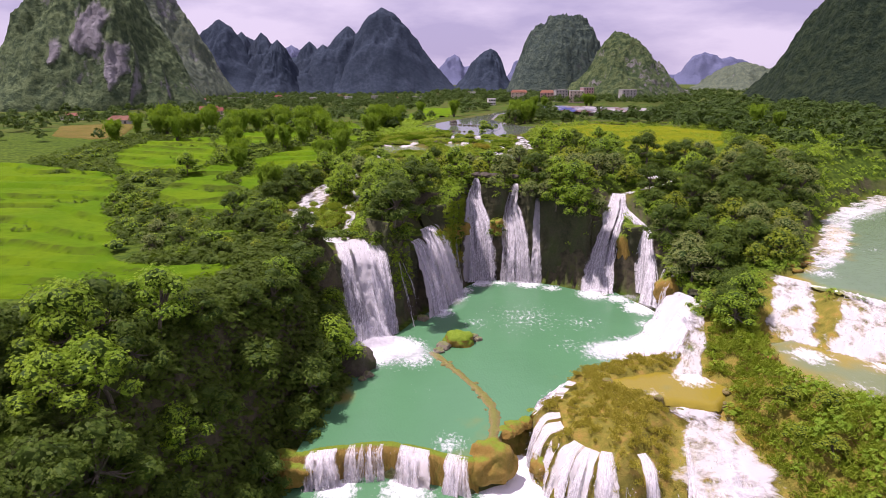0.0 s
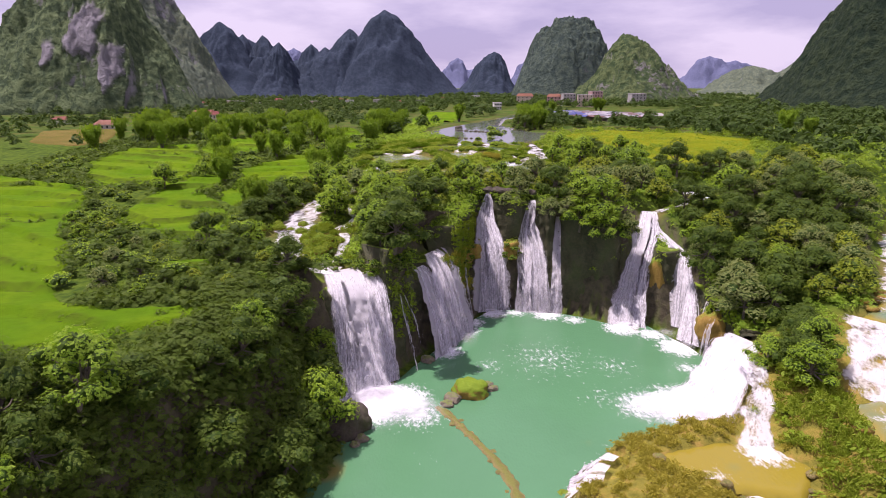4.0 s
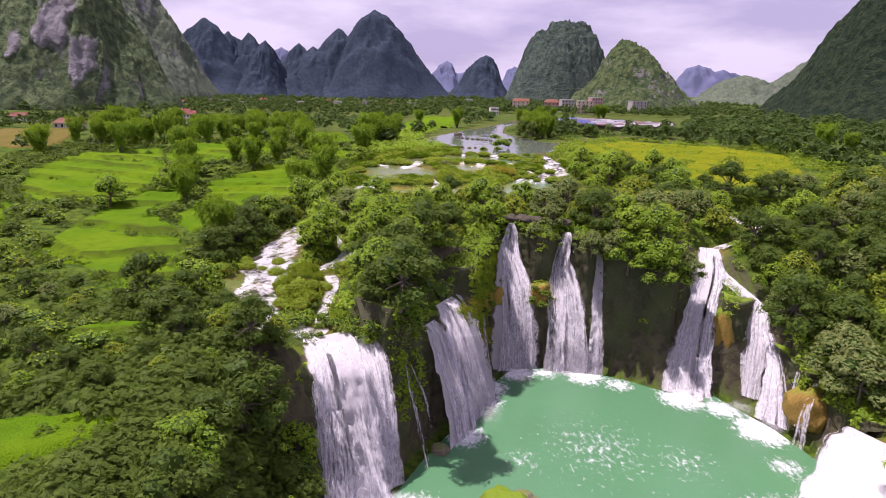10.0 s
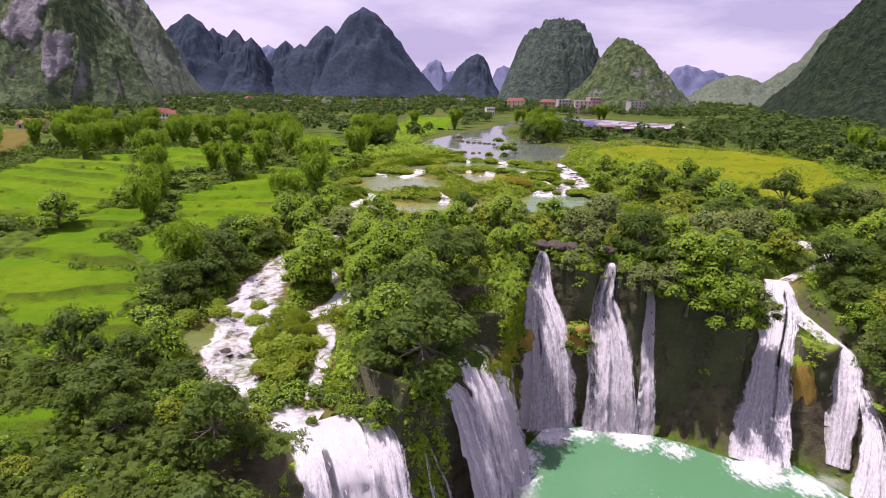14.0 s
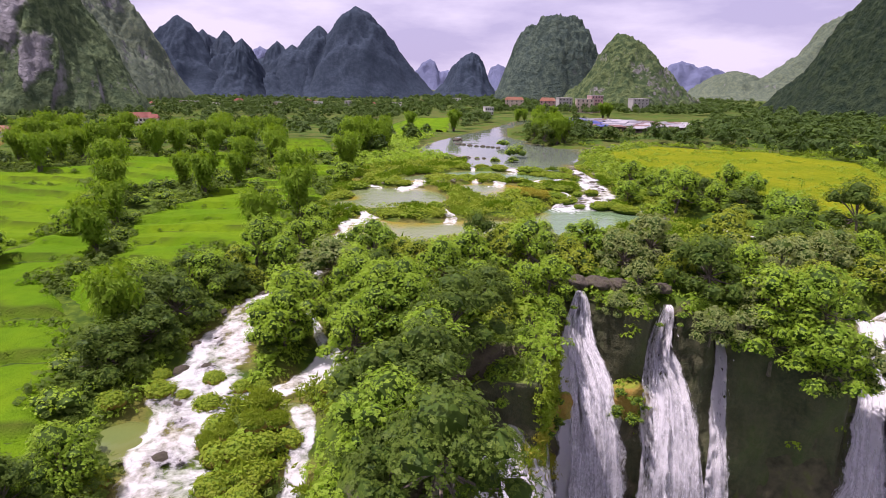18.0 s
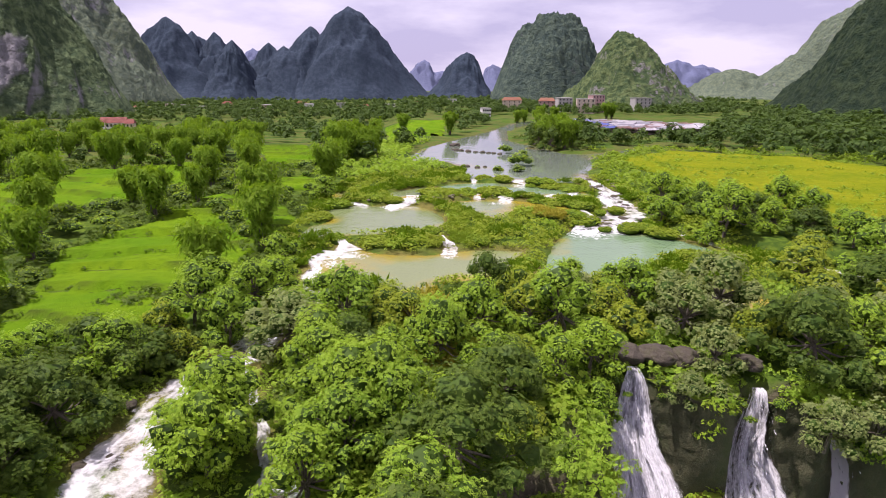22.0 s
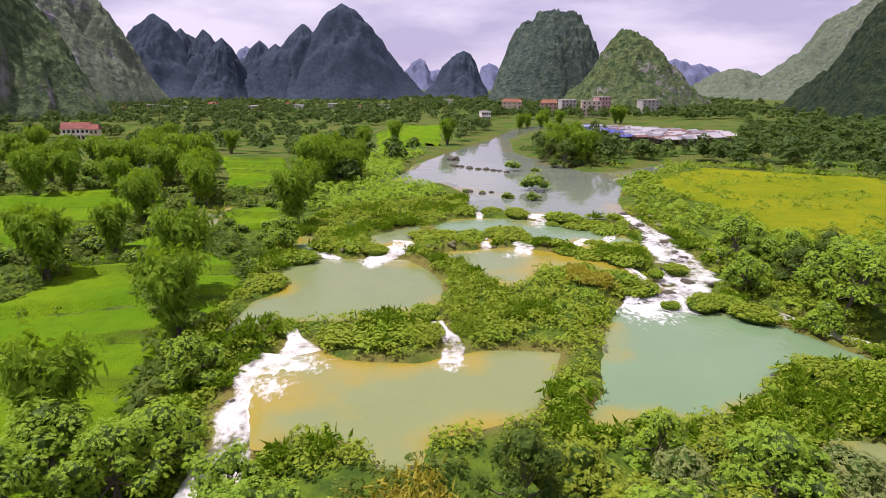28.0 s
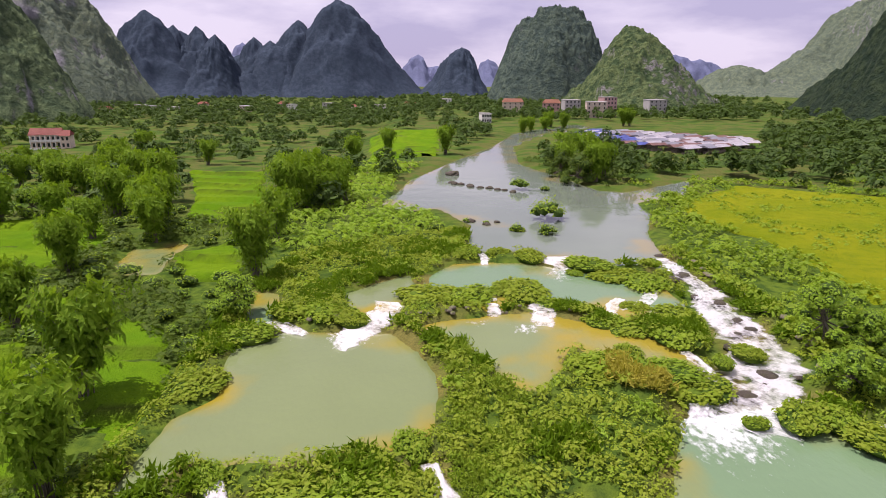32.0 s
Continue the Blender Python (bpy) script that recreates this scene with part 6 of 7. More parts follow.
scatter_many("undergrowth", LOW, free_places(RNG, [(56, 20), (130, 30), (130, 84), (96, 62), (100, 46), (76, 44), (62, 60), (56, 50)], 1500, 0.5, 0.5), LEAF, RNG, (0.9, 1.9), "thick green bushes on the slope beside the cascades", "bushes")
scatter_many("undergrowth", CHEAP, free_places(RNG, [(-36, 26), (-20, 26), (-15, 60), (-12.5, 80), (-17, 98), (-34, 98)], 3400, 0.2, 0.5), LEAF_DARK, RNG, (1.0, 2.0), "dark leafy growth hanging on the steep bank", "bushes")
rim = spline([(-4, 118, 0), (1, 127, 0), (5, 136, 0), (9, 145, 0), (15, 148, 0), (24, 147.5, 0), (32, 145.4, 0), (39, 142, 0), (46, 139, 0), (54, 139, 0), (62.5, 130, 0), (66, 118, 0)], 300)[:, :2]
hang = []       # growth on the ledges of the cliff face and hanging over its edge
for _ in range(3800):
    i, k = int(RNG.integers(len(CLIFF_CO))), int(RNG.integers(18, 51))
    p = CLIFF_CO[i, k]
    thick = 0.25 if 27 < p[0] < 47 else -0.45 if p[0] < 12 else -0.05
    if fractal(np.array(p[0] / 6 + p[1] / 9), np.array(p[2] / 5), 97) + (0.5 if k > 44 else 0) > thick and float(clear_of_water(np.array(p[0]), np.array(p[1]))) > 0.8:
        hang.append(p)
quads = []
for p in hang:
    s, a = 0.35 + 0.7 * RNG.random(), RNG.random() * 6.283
    r = np.array([[math.cos(a), -math.sin(a), 0], [math.sin(a), math.cos(a), 0], [0, 0, 1.2]]) * s
    quads.append(CHEAP[int(RNG.integers(3))] @ r.T + p - np.array([0, 0, 0.8 * s]))
tagged(part("creepers", leaf_mesh("creepers", np.concatenate(quads)), LEAF_SHRUB), "creepers and grassy tufts hanging on the wet cliff", "creepers", kind="stuff")
for mat, label, low, high in ((LEAF_SEDGE, "yellow-green moss and grass on the cliff beside a waterfall", -20, -6), (LEAF_MOSS, "ochre moss hanging on the wet cliff", -30, -9)):
    quads = []
    for i, k in RNG.integers((0, 12), (len(CLIFF_CO), 50), (6000, 2)):
        p = CLIFF_CO[i, k]
        if 1.0 < p[0] < 11.5 and p[1] > 127 and low < p[2] < high and (mat is LEAF_SEDGE or fractal(p[0] / 3, p[2] / 5, 89) > 0):
            s, a = 0.4 + 0.7 * RNG.random(), RNG.random() * 6.283
            r = np.array([[math.cos(a), -math.sin(a), 0], [math.sin(a), math.cos(a), 0], [0, 0, 1.1]]) * s
            quads.append(REEDS[int(RNG.integers(3))] @ r.T + p - np.array([0, 0, 0.5 * s]))
    tagged(part("cliff_grass", leaf_mesh("cliff_grass", np.concatenate(quads)), mat), label, "grass", kind="stuff")
OVERHANG = [(29.5, 142.6, -5, 0.55), (33, 141.6, -4.5, 0.7), (36.5, 140, -7, 0.8), (40, 138.6, -7, 0.9), (43.5, 137.4, -8.5, 0.85), (47.6, 138.4, -9, 0.7), (41.5, 137.6, -9.5, 0.7), (45.6, 137.2, -10.5, 0.6), (38, 142, -2, 0.9), (44, 140.5, -3, 0.9), (18.6, 147.6, -3.6, 0.4), (20.6, 147, -4, 0.45),
            (8.6, 146, -5, 0.5), (5, 141, -7, 0.5), (2, 134, -9, 0.5), (65, 133, -13, 0.6), (66.5, 126, -15, 0.55), (65, 138, -11, 0.6), (-12, 113.6, -12, 0.5), (-8, 116.5, -12, 0.5), (-10.5, 110.5, -11, 0.5), (-8.6, 112.8, -11.5, 0.5), (-6.4, 115.4, -11.5, 0.45), (-12.6, 109, -11, 0.36), (-4.6, 118.4, -11.5, 0.4)]
for n, (x, y, z, s) in enumerate(OVERHANG):
    c = copy_thing((OLIVE + BIG)[n % 5][0], pose(x, y, z - s * 2.2, 0, 0, n * 70) @ Matrix.Rotation(radians(12), 4, "X"))
    c.scale = (s, s, s)
    tagged(c, "leafy tree leaning out over the cliff edge", group="trees")
rim = [(x + dx, y + dy) for (x, y), (dx, dy) in zip(np.repeat(rim, 2, 0), RNG.normal(0, 1.3, (len(rim) * 2, 2)))]
rim = [p for p in rim if float(clear_of_water(np.array(p[0]), np.array(p[1]))) > 0.9]
scatter_many("undergrowth", LOW, rim, LEAF, RNG, (0.5, 1.3), "green bushes overhanging the cliff edge", "bushes")
hedge = scatter(RNG, [(-140, 60), (-34, 78), (-30, 300), (-140, 300)], 4.2, 2600, 1.0, 0.2)
put_copies(SHRUBS, hedge[:290], "shrubs", RNG, (0.55, 1.4))
scatter_many("undergrowth", CHEAP, free_places(RNG, [(-150, 50), (-34, 78), (-30, 300), (-150, 300)], 8000, 0.4, -1.5, -0.2), LEAF_DARK, RNG, (0.7, 2.0), "leafy hedges and weeds between the rice fields", "bushes")
scatter_many("weeds", CHEAP, free_places(RNG, [(56, 196), (86, 186), (150, 230), (160, 320), (64, 316)], 4200, 0.4, -60, 0.05), LEAF_SHRUB, RNG, (0.4, 1.15), "yellow-green weeds scattered over the ripening field", "weeds")
scatter_many("undergrowth", LOW, free_places(RNG, [(42, 200), (70, 176), (150, 170), (180, 330), (60, 330), (52, 270), (44, 240)], 3600, 0.4, -1.5, -0.05), LEAF_SHRUB, RNG, (0.6, 1.9), "yellow-green weeds and bushes on the east bank", "bushes")


patch = [p for p in free_places(RNG, [(-150, 56), (-34, 76), (-30, 260), (-150, 270)], 15000, 0.4, -60) if fractal(p[0] / 16, p[1] / 7, 95, 3) > 0.56]
scatter_many("undergrowth", CHEAP, patch, LEAF_DARK, RNG, (0.4, 1.3), "olive weeds and bushes overgrowing parts of the rice terraces", "bushes")
for poly, count, mat in (([(-34, 262), (-14, 268), (2, 276), (0, 300), (-10, 306), (-8, 340), (2, 372), (-22, 384), (-40, 300)], 900, LEAF), ([(42, 246), (60, 236), (62, 300), (90, 324), (84, 336), (56, 318), (50, 296)], 800, LEAF_SHRUB),
                         ([(100, 110), (190, 150), (210, 330), (150, 330), (130, 200)], 1100, LEAF), ([(38, 324), (54, 324), (84, 346), (120, 372), (84, 384), (60, 400), (40, 384)], 420, LEAF_DARK)):
    scatter_many("undergrowth", CHEAP, free_places(RNG, poly, count, 0.3, 0.2), mat, RNG, (0.8, 2.2), "thick bushes along the river banks and slopes", "bushes")
scatter_many("undergrowth", CHEAP, free_places(RNG, [(-38, 111), (-16, 111), (-15, 136), (-22, 158), (-42, 154), (-42, 122)], 1300, 0.3, 0.2), LEAF, RNG, (0.5, 1.2), "bushes and grass beside the cascade", "bushes")
scatter_many("grass", REEDS, free_places(RNG, [(-32, 111), (-17, 111), (-16, 134), (-28, 132)], 60, 0.3, 0.2), LEAF_SEDGE, RNG, (1.0, 2.2), "long yellow-green grass beside the cascade", "grass")
scatter_many("undergrowth", LOW, free_places(RNG, [(-18, 130), (-6, 128), (8, 147), (3, 162), (-19, 163)], 620, 0.5, 0.2), LEAF_SHRUB, RNG, (0.8, 1.9), "yellow-green bushes filling the wood behind the falls", "bushes")
edge_x, edge_y = -140 + 112 * RNG.random(30000), 60 + 200 * RNG.random(30000)      # weeds along the terrace steps
on_step = (terrace_phase(edge_x, edge_y) % 1 < 0.07) & (clear_of_fields(edge_x, edge_y) < 0) & (fractal(edge_x / 12, edge_y / 12, 93) > -0.15)
scatter_many("weeds", MOUNDS, list(zip(edge_x[on_step], edge_y[on_step])), LEAF_DARK, RNG, (0.5, 1.3), "weeds along the low steps of the rice terraces", "weeds")


for model, x, y, wide, high, label in ((OLIVE[0][0], -22, 158.4, 1.0, 0.82, "wide feathery olive-green tree beside the rapids"), (BIG_DARK[0][0], 0.6, 165.5, 0.52, 0.78, "slim dark tree standing at the pond's edge"),
                                       (BIG[0][0], -36.2, 175, 0.78, 0.74, TREE_LABEL), (BIG_DARK[0][0], 46, 332, 0.8, 0.95, TREE_DARK), (BIG_DARK[1][0], 51, 338, 0.9, 1.2, TREE_DARK), (BIG_DARK[0][0], 44, 346, 0.7, 0.9, TREE_DARK), (BIG_DARK[1][0], 56, 349, 0.9, 1.1, TREE_DARK), (BIG_DARK[0][0], 47, 356, 0.8, 1.0, TREE_DARK), (BIG_DARK[1][0], 62, 356, 0.8, 0.9, TREE_DARK), (BIG[1][0], -31.5, 170, 0.62, 0.6, TREE_LABEL), (BIG_DARK[1][0], -37.5, 156, 0.8, 0.7, TREE_DARK), (BIG_DARK[0][0], -40.5, 146, 0.8, 0.75, TREE_DARK), (BIG_DARK[1][0], -41.5, 139.5, 0.8, 0.75, TREE_DARK), (BIG_DARK[0][0], -43.5, 133.5, 0.66, 0.6, TREE_DARK)):
    one = copy_thing(model, pose(x, y, float(stand(x, y)) - 0.3, 0, 0, x * 31))
    one.scale = (wide, wide, high)
    tagged(one, label, group="trees")
for x, y, wide, high in ((60, 57, 0.58, 0.42), (63.5, 52, 0.62, 0.46), (58.5, 50, 0.5, 0.36), (65, 58.5, 0.5, 0.36), (60.5, 46, 0.5, 0.36), (53, 79, 0.34, 0.24), (57, 77, 0.36, 0.26), (60, 74, 0.32, 0.24)):
    one = copy_thing(YELLOW[int(x) % 2][0], pose(x, y, float(stand(x, y)) - 0.8, 0, 0, x * 47))
    one.scale = (wide, wide, high)
    tagged(one, "rounded yellow-green bush beside the cascades", "bush", "terrace bushes")
scatter_many("dry_weeds", REEDS, free_places(RNG, [(-15, 152), (-3, 151), (-1, 158), (-6, 170), (-12, 168)], 300, 0.3, 0.5), LEAF_MOSS, RNG, (0.9, 1.9), "dry orange and yellow weeds among the trees", "weeds")


# ---- distant woods ----
def far_tree_quads(seed, tall, wide):
    rng = np.random.default_rng(seed)
    lobes = [(0, 0, tall * 0.66, wide * 0.33)] + [(wide * 0.26 * math.cos(k * 1.6), wide * 0.26 * math.sin(k * 1.6), tall * (0.30 + 0.2 * rng.random()), wide * 0.25) for k in range(4)]
    return lobed_leaves(rng, lobes, 0.42, 1.65, -0.3)


FAR_TREES = [far_tree_quads(s, t, w) for s, t, w in ((61, 8, 7), (62, 10, 8), (63, 7, 8))]
for label, poly, count, wob in (
        ("woods and bamboo groves along the far river bank", [(-34, 300), (-14, 300), (-6, 350), (26, 440), (60, 540), (-40, 540), (-60, 400)], 330, -0.1),
        ("scattered trees among far fields", [(-220, 250), (-130, 240), (-60, 300), (-70, 420), (-60, 560), (-320, 560), (-300, 300)], 260, 0.0),
        ("dense dark woods on the far plain", [(-420, 600), (330, 600), (420, 800), (420, 1000), (-420, 1000)], 2100, -0.35),
        ("dark woods beyond the ripening field", [(100, 335), (165, 325), (270, 420), (255, 540), (160, 440), (112, 375)], 420, -0.8),
        ("dark woods at the foot of the hills", [(-520, 1000), (520, 1000), (620, 1320), (-620, 1320)], 900, -0.4),
        ("dark woods on the east side of the valley", [(100, 330), (150, 200), (190, 180), (330, 330), (330, 560), (130, 420), (96, 350)], 900, -0.6),
        ("woods by the bend of the river", [(40, 322), (56, 322), (84, 345), (130, 360), (90, 420), (70, 450), (46, 400), (38, 350)], 130, -0.3),
        ("woods on the far east side", [(140, 60), (200, 60), (330, 330), (190, 260), (150, 190)], 200, -0.3)):
    scatter_many("woods", FAR_TREES, free_places(RNG, poly, count, 3.0, 2.0, wob), LEAF_FAR, RNG, (0.6, 1.25), label, "woods")

# ---- rocks ----
def boulder_mesh(seed, squash=0.7, subdiv=3):
    bm = bmesh.new()
    bmesh.ops.create_icosphere(bm, subdivisions=subdiv, radius=1)
    off = Vector((seed * 3.7, seed * 1.3, seed * 2.1))
    for v in bm.verts:
        n = v.co.normalized()
        v.co = n * (1 + 0.30 * noise.noise(n * 1.3 + off) + 0.13 * noise.noise(n * 3.4 + off) + 0.06 * noise.noise(n * 8 + off))
        v.co.z = max(v.co.z, -0.5) * squash
    me = bpy.data.meshes.new("boulder")
    bm.to_mesh(me)
    bm.free()
    me.polygons.foreach_set("use_smooth", np.full(len(me.polygons), True))
    return me


def boulders(places, mat, label, seeds=(1, 2, 3, 4), squash=0.7, level=None, group="boulders"):
    meshes = [boulder_mesh(s, squash, 2 if len(places) > 12 else 4) for s in seeds]
    for me in meshes:
        me.materials.append(mat)
    for k, (x, y, r) in enumerate(places):
        ob = tagged(new("boulder", meshes[k % len(meshes)]), label, "boulder", group)
        z = float(height(x, y)) if level is None else level
        ob.matrix_world = pose(x, y, z + (0.12 * r if level is not None else 0.35), 0, 0, k * 77) @ Matrix.Diagonal((r, r * 0.85, r * 0.8, 1))


def along(points, spacing, jitter, rng, size):
    out = []
    for a, b in zip(points, points[1:]):
        n = max(1, int(math.dist(a, b) / spacing))
        for k in range(n):
            t = (k + rng.random() * 0.6) / n
            out.append((a[0] + (b[0] - a[0]) * t + rng.normal(0, jitter), a[1] + (b[1] - a[1]) * t + rng.normal(0, jitter), size[0] + (size[1] - size[0]) * rng.random()))
    return out


# causeway of stones across the pool, its mossy islet and the round weir mound
boulders(along([(1.5, 91), (5.7, 84), (9.5, 77), (12.4, 70), (13, 64), (12, 59)], 0.8, 0.5, RNG, (0.3, 0.75)), TRAVERTINE, "ochre wet stone of a causeway across the pool", level=POOL_Z - 0.2, group="causeway stones")
MOSSY = rock_material("moss_covered_tufa", ((0.17, 0.105, 0.02), (0.28, 0.175, 0.03), (0.15, 0.16, 0.02), (0.34, 0.23, 0.06)), 0.9, 0.75)
boulders([(7.6, 96.5, 3.6)], MOSSY, "mossy green-topped rock islet in the pool", (6,), 0.8, POOL_Z)
boulders([(10.6, 99, 1.6), (4.0, 94, 1.8), (3.0, 92, 1.3), (11.8, 98, 1.2), (-1.2, 110.5, 1.6), (-11.5, 80.5, 1.2), (-12.4, 79, 0.9)], STONE, "ochre rock at the water's edge", level=POOL_Z)
boulders([(11.6, 54.2, 4.2)], TUFA, "round mossy ochre mound at the weir", (8,), 1.25, POOL_Z - 2.4)
boulders([(16.2, 62.6, 1.9), (18.4, 64.2, 1.6), (14.6, 61.2, 1.7), (20, 67.2, 1.4)], TUFA, "ochre rock at the rim of the lower step", (17, 18), 0.8, POOL_Z - 0.9, "rim rocks")
boulders([(45.4, 81.6, 2.6)], STONE, "tilted mossy boulder beside the falls", (9,), 1.1, POOL_Z + 0.4)
boulders([(-14.8, 83.5, 4.2)], DARKSTONE, "dark rounded rock at the foot of the wooded cliff", (3,), 1.5, POOL_Z)
boulders([(63, 116.8, 4.0)], TUFA, "rounded ochre boulder draped with water", (11,), 1.6, POOL_Z + 4.0)
boulders([(56.2, 136.8, 3.3)], MOSSY, "mossy ochre buttress between strands of falling water", (12,), 2.6, -21.5)
boulders([(20, 145.6, 3.4), (7.0, 142.4, 3.2), (10, 144, 2.4)], TUFA, "mossy rock ledge on the cliff between waterfalls", (14, 15, 16), 1.3, -16.5)
boulders([(11.6, 151.8, 1.4), (14, 152.4, 1.9), (16.8, 152, 2.1), (19.6, 151.4, 1.8), (25.4, 149.8, 1.5)], DARKSTONE, "flat brown rock shelf at the lip of the falls", (21, 22, 23), 0.62, -1.3, "lip rocks")
LEDGE = [(20 + 2.2 * math.cos(a), 144.6 + 1.4 * math.sin(a)) for a in range(12)] + [(7.2 + 2.2 * math.cos(a), 141.2 + 1.4 * math.sin(a)) for a in range(12)]
for k, (x, y) in enumerate(LEDGE):
    tuft = copy_thing(SHRUBS[1 + k % 2][0], pose(x, y - 0.5 * (k % 4), -14.2 - 1.1 * (k % 4), 0, 0, k * 51))
    tuft.scale = (0.62, 0.62, 0.56)
    tagged(tuft, "dry yellow-green tuft on a cliff ledge", group="ledge tufts")
boulders([(-20.5, 54.5, 4.0), (20.5, 55, 3.0)], TUFA, "mossy yellow tufa mound beside the weir", (15, 16), 0.9, POOL_Z - 3.5)
rapid_rocks = along([(39, 252), (38, 232), (37.5, 222), (33, 212), (27, 205)], 2.2, 2.6, RNG, (0.5, 1.3)) + along([(-22, 190), (-22, 180), (-25, 166), (-32, 149), (-35, 138), (-34, 128), (-32, 119)], 2.4, 2.0, RNG, (0.4, 1.1))
boulders(rapid_rocks, DARKSTONE, "dark wet stone in the white rapids", group="rapids stones")
boulders(along([(42.5, 252), (43, 240), (45, 228), (43, 216), (40, 208)], 1.9, 0.7, RNG, (0.3, 0.75)), STONE, "pale ochre stone along the rapid's bank", group="bank stones")
boulders(along([(-24, 228), (-17, 231.5), (-6, 231), (0, 231.5), (8, 232.5), (17, 230)], 1.5, 0.6, RNG, (0.3, 0.7)), STONE, "stone on the edge between two ponds", group="weir stones of the ponds")


def mossy_clump(seed, spiky):
    """A boulder in the cascade, wrapped in fine moss or in a shock of long grass."""
    rng = np.random.default_rng(seed)
    me = boulder_mesh(seed, 0.7, 2)
    me.materials.append(MOSSY)
    root = new("mossy_boulder", me)
    if spiky:
        a, up, out = rng.random(420) * 6.283, 0.35 + 0.65 * rng.random(420), 1.05 * rng.random(420) ** 0.6
        centre = np.stack([np.cos(a) * out, np.sin(a) * out, 0.35 + 0.95 * up * (1 - 0.5 * out)], 1)
        lean = np.stack([np.cos(a) * 0.9, np.sin(a) * 0.9, 0.25 + 0 * a], 1)
        part("long_grass", leaf_mesh("long_grass", leaves(rng, centre, lean, 0.34 + 0.22 * rng.random(420), -0.3, 0.16)), LEAF_SEDGE, root)
    else:
        lobes = [(0, 0, 0.25, 0.92)] + [(0.68 * math.cos(k * 1.3 + seed), 0.68 * math.sin(k * 1.3 + seed), 0.05 + 0.2 * rng.random(), 0.50 + 0.16 * rng.random()) for k in range(5)]
        part("moss", leaf_mesh("moss", lobed_leaves(rng, lobes, 46, 0.15, -0.3)), LEAF_SEDGE, root)
    return root


CLUMPS = [(-37.2, 131.6, 2.0), (-34.5, 131, 1.1), (-32.1, 133.8, 1.7), (-31.4, 129.4, 2.0), (-28.8, 132.6, 1.5), (-26.7, 133.2, 1.4), (-28.9, 125.4, 2.2), (-40.9, 128.6, 2.0), (-21.6, 123.4, 1.8), (-18.4, 129.8, 1.8),
          (-27.4, 117.6, 2.2), (-25.2, 119.8, 2.4), (-27.8, 121.2, 2.2), (-23.4, 117.6, 2.2), (-37.6, 117.5, 2.2), (-38.4, 134.6, 1.5), (-24, 114.4, 2.0), (-23.6, 121.4, 1.9)]
GRASSY = [(-25.2, 127.6, 2.2), (-27.2, 123.2, 1.8), (-24.9, 123, 1.9), (-23, 125, 1.5), (-26, 129.8, 1.5), (-29.4, 122.8, 1.6)]
for spiky, places, label in ((False, CLUMPS, "rounded boulder wrapped in olive moss in the cascade"), (True, GRASSY, "boulder under a shock of long yellow-green grass")):
    first = [mossy_clump(seed, spiky) for seed in (61, 62, 63)]
    for k, (x, y, r) in enumerate(places):
        at = pose(x, y, float(height(x, y)) + 0.40 + 0.15 * r, 0, 0, k * 63)
        if k < len(first):
            one = first[k]
            one.matrix_world = at
        else:
            one = copy_thing(first[k % len(first)], at)
        one.scale = (r * 0.7, r * 0.64, r * 0.66)
        tagged(one, label, "boulder", "cascade boulders")


# ---- islets between the steps of the river ----
def islet(seed):
    """A low mound of earth and stones under dense growth."""
    rng = np.random.default_rng(seed)
    me = boulder_mesh(seed, 0.42, 3)
    me.name = "mound"
    root = tagged(part("islet", me, GROUND), "small overgrown islet between steps of the river", "islet", "river islets")
    d = rng.normal(0, 1, (84, 3))
    d[:, 2] = np.abs(d[:, 2])
    d /= np.linalg.norm(d, axis=1)[:, None]
    out = []
    for q in d:
        s, a = 0.19 + 0.16 * rng.random(), rng.random() * 6.283
        r = np.array([[math.cos(a), -math.sin(a), 0], [math.sin(a), math.cos(a), 0], [0, 0, 1.0]]) * s
        out.append(CHEAP[int(rng.integers(3))] @ r.T + q * np.array([0.95, 0.95, 0.38]) - np.array([0, 0, 0.06]))
    part("growth", leaf_mesh("growth", np.concatenate(out)), LEAF_SEDGE if seed % 2 else LEAF_SHRUB, root)
    return root


ISLETS = [islet(s) for s in (31, 32, 33, 34)]
PLACES = [(-1.8, 238.6, 4.0), (3.6, 237.4, 3.8), (12, 239.6, 4.2), (15.1, 234.8, 2.2), (11.1, 258.6, 1.8), (5.4, 258.6, 2.5), (16.2, 255.8, 2.7), (25, 250.1, 3.4), (28.4, 245.6, 3.6), (31.6, 242, 3.6), (18.2, 232, 1.6), (20.7, 227.9, 2.4),
          (24.6, 226, 3.2), (28, 222.8, 3.4), (31.2, 229.8, 3.0), (23.2, 214.4, 3.2), (26, 211.8, 3.2), (30.6, 216.2, 1.3), (34.7, 218.2, 1.7), (28.3, 205.2, 1.1), (33.6, 205.8, 2.8), (36.4, 205, 2.2), (37.6, 201.4, 2.6), (36.1, 251.2, 1.5), (-20.2, 235.6, 3.4),
          (-16.4, 233.6, 3.0), (-12.7, 230.9, 2.2), (-25, 226.5, 2.8), (-27.4, 213.8, 2.8), (-4.9, 202.3, 1.9), (17.6, 275.4, 1.4), (16.3, 215.5, 3.2), (20.2, 218.4, 2.0), (-22, 199.4, 1.8), (-14, 196.6, 3.0), (-9.2, 195.8, 3.2), (-4.8, 196.6, 2.2), (3, 197, 2.2),
          (36.2, 185.8, 2.4), (40.5, 184.5, 2.2), (9.5, 240.5, 2.4), (22, 247.5, 1.3), (26.5, 232.6, 2.0)]
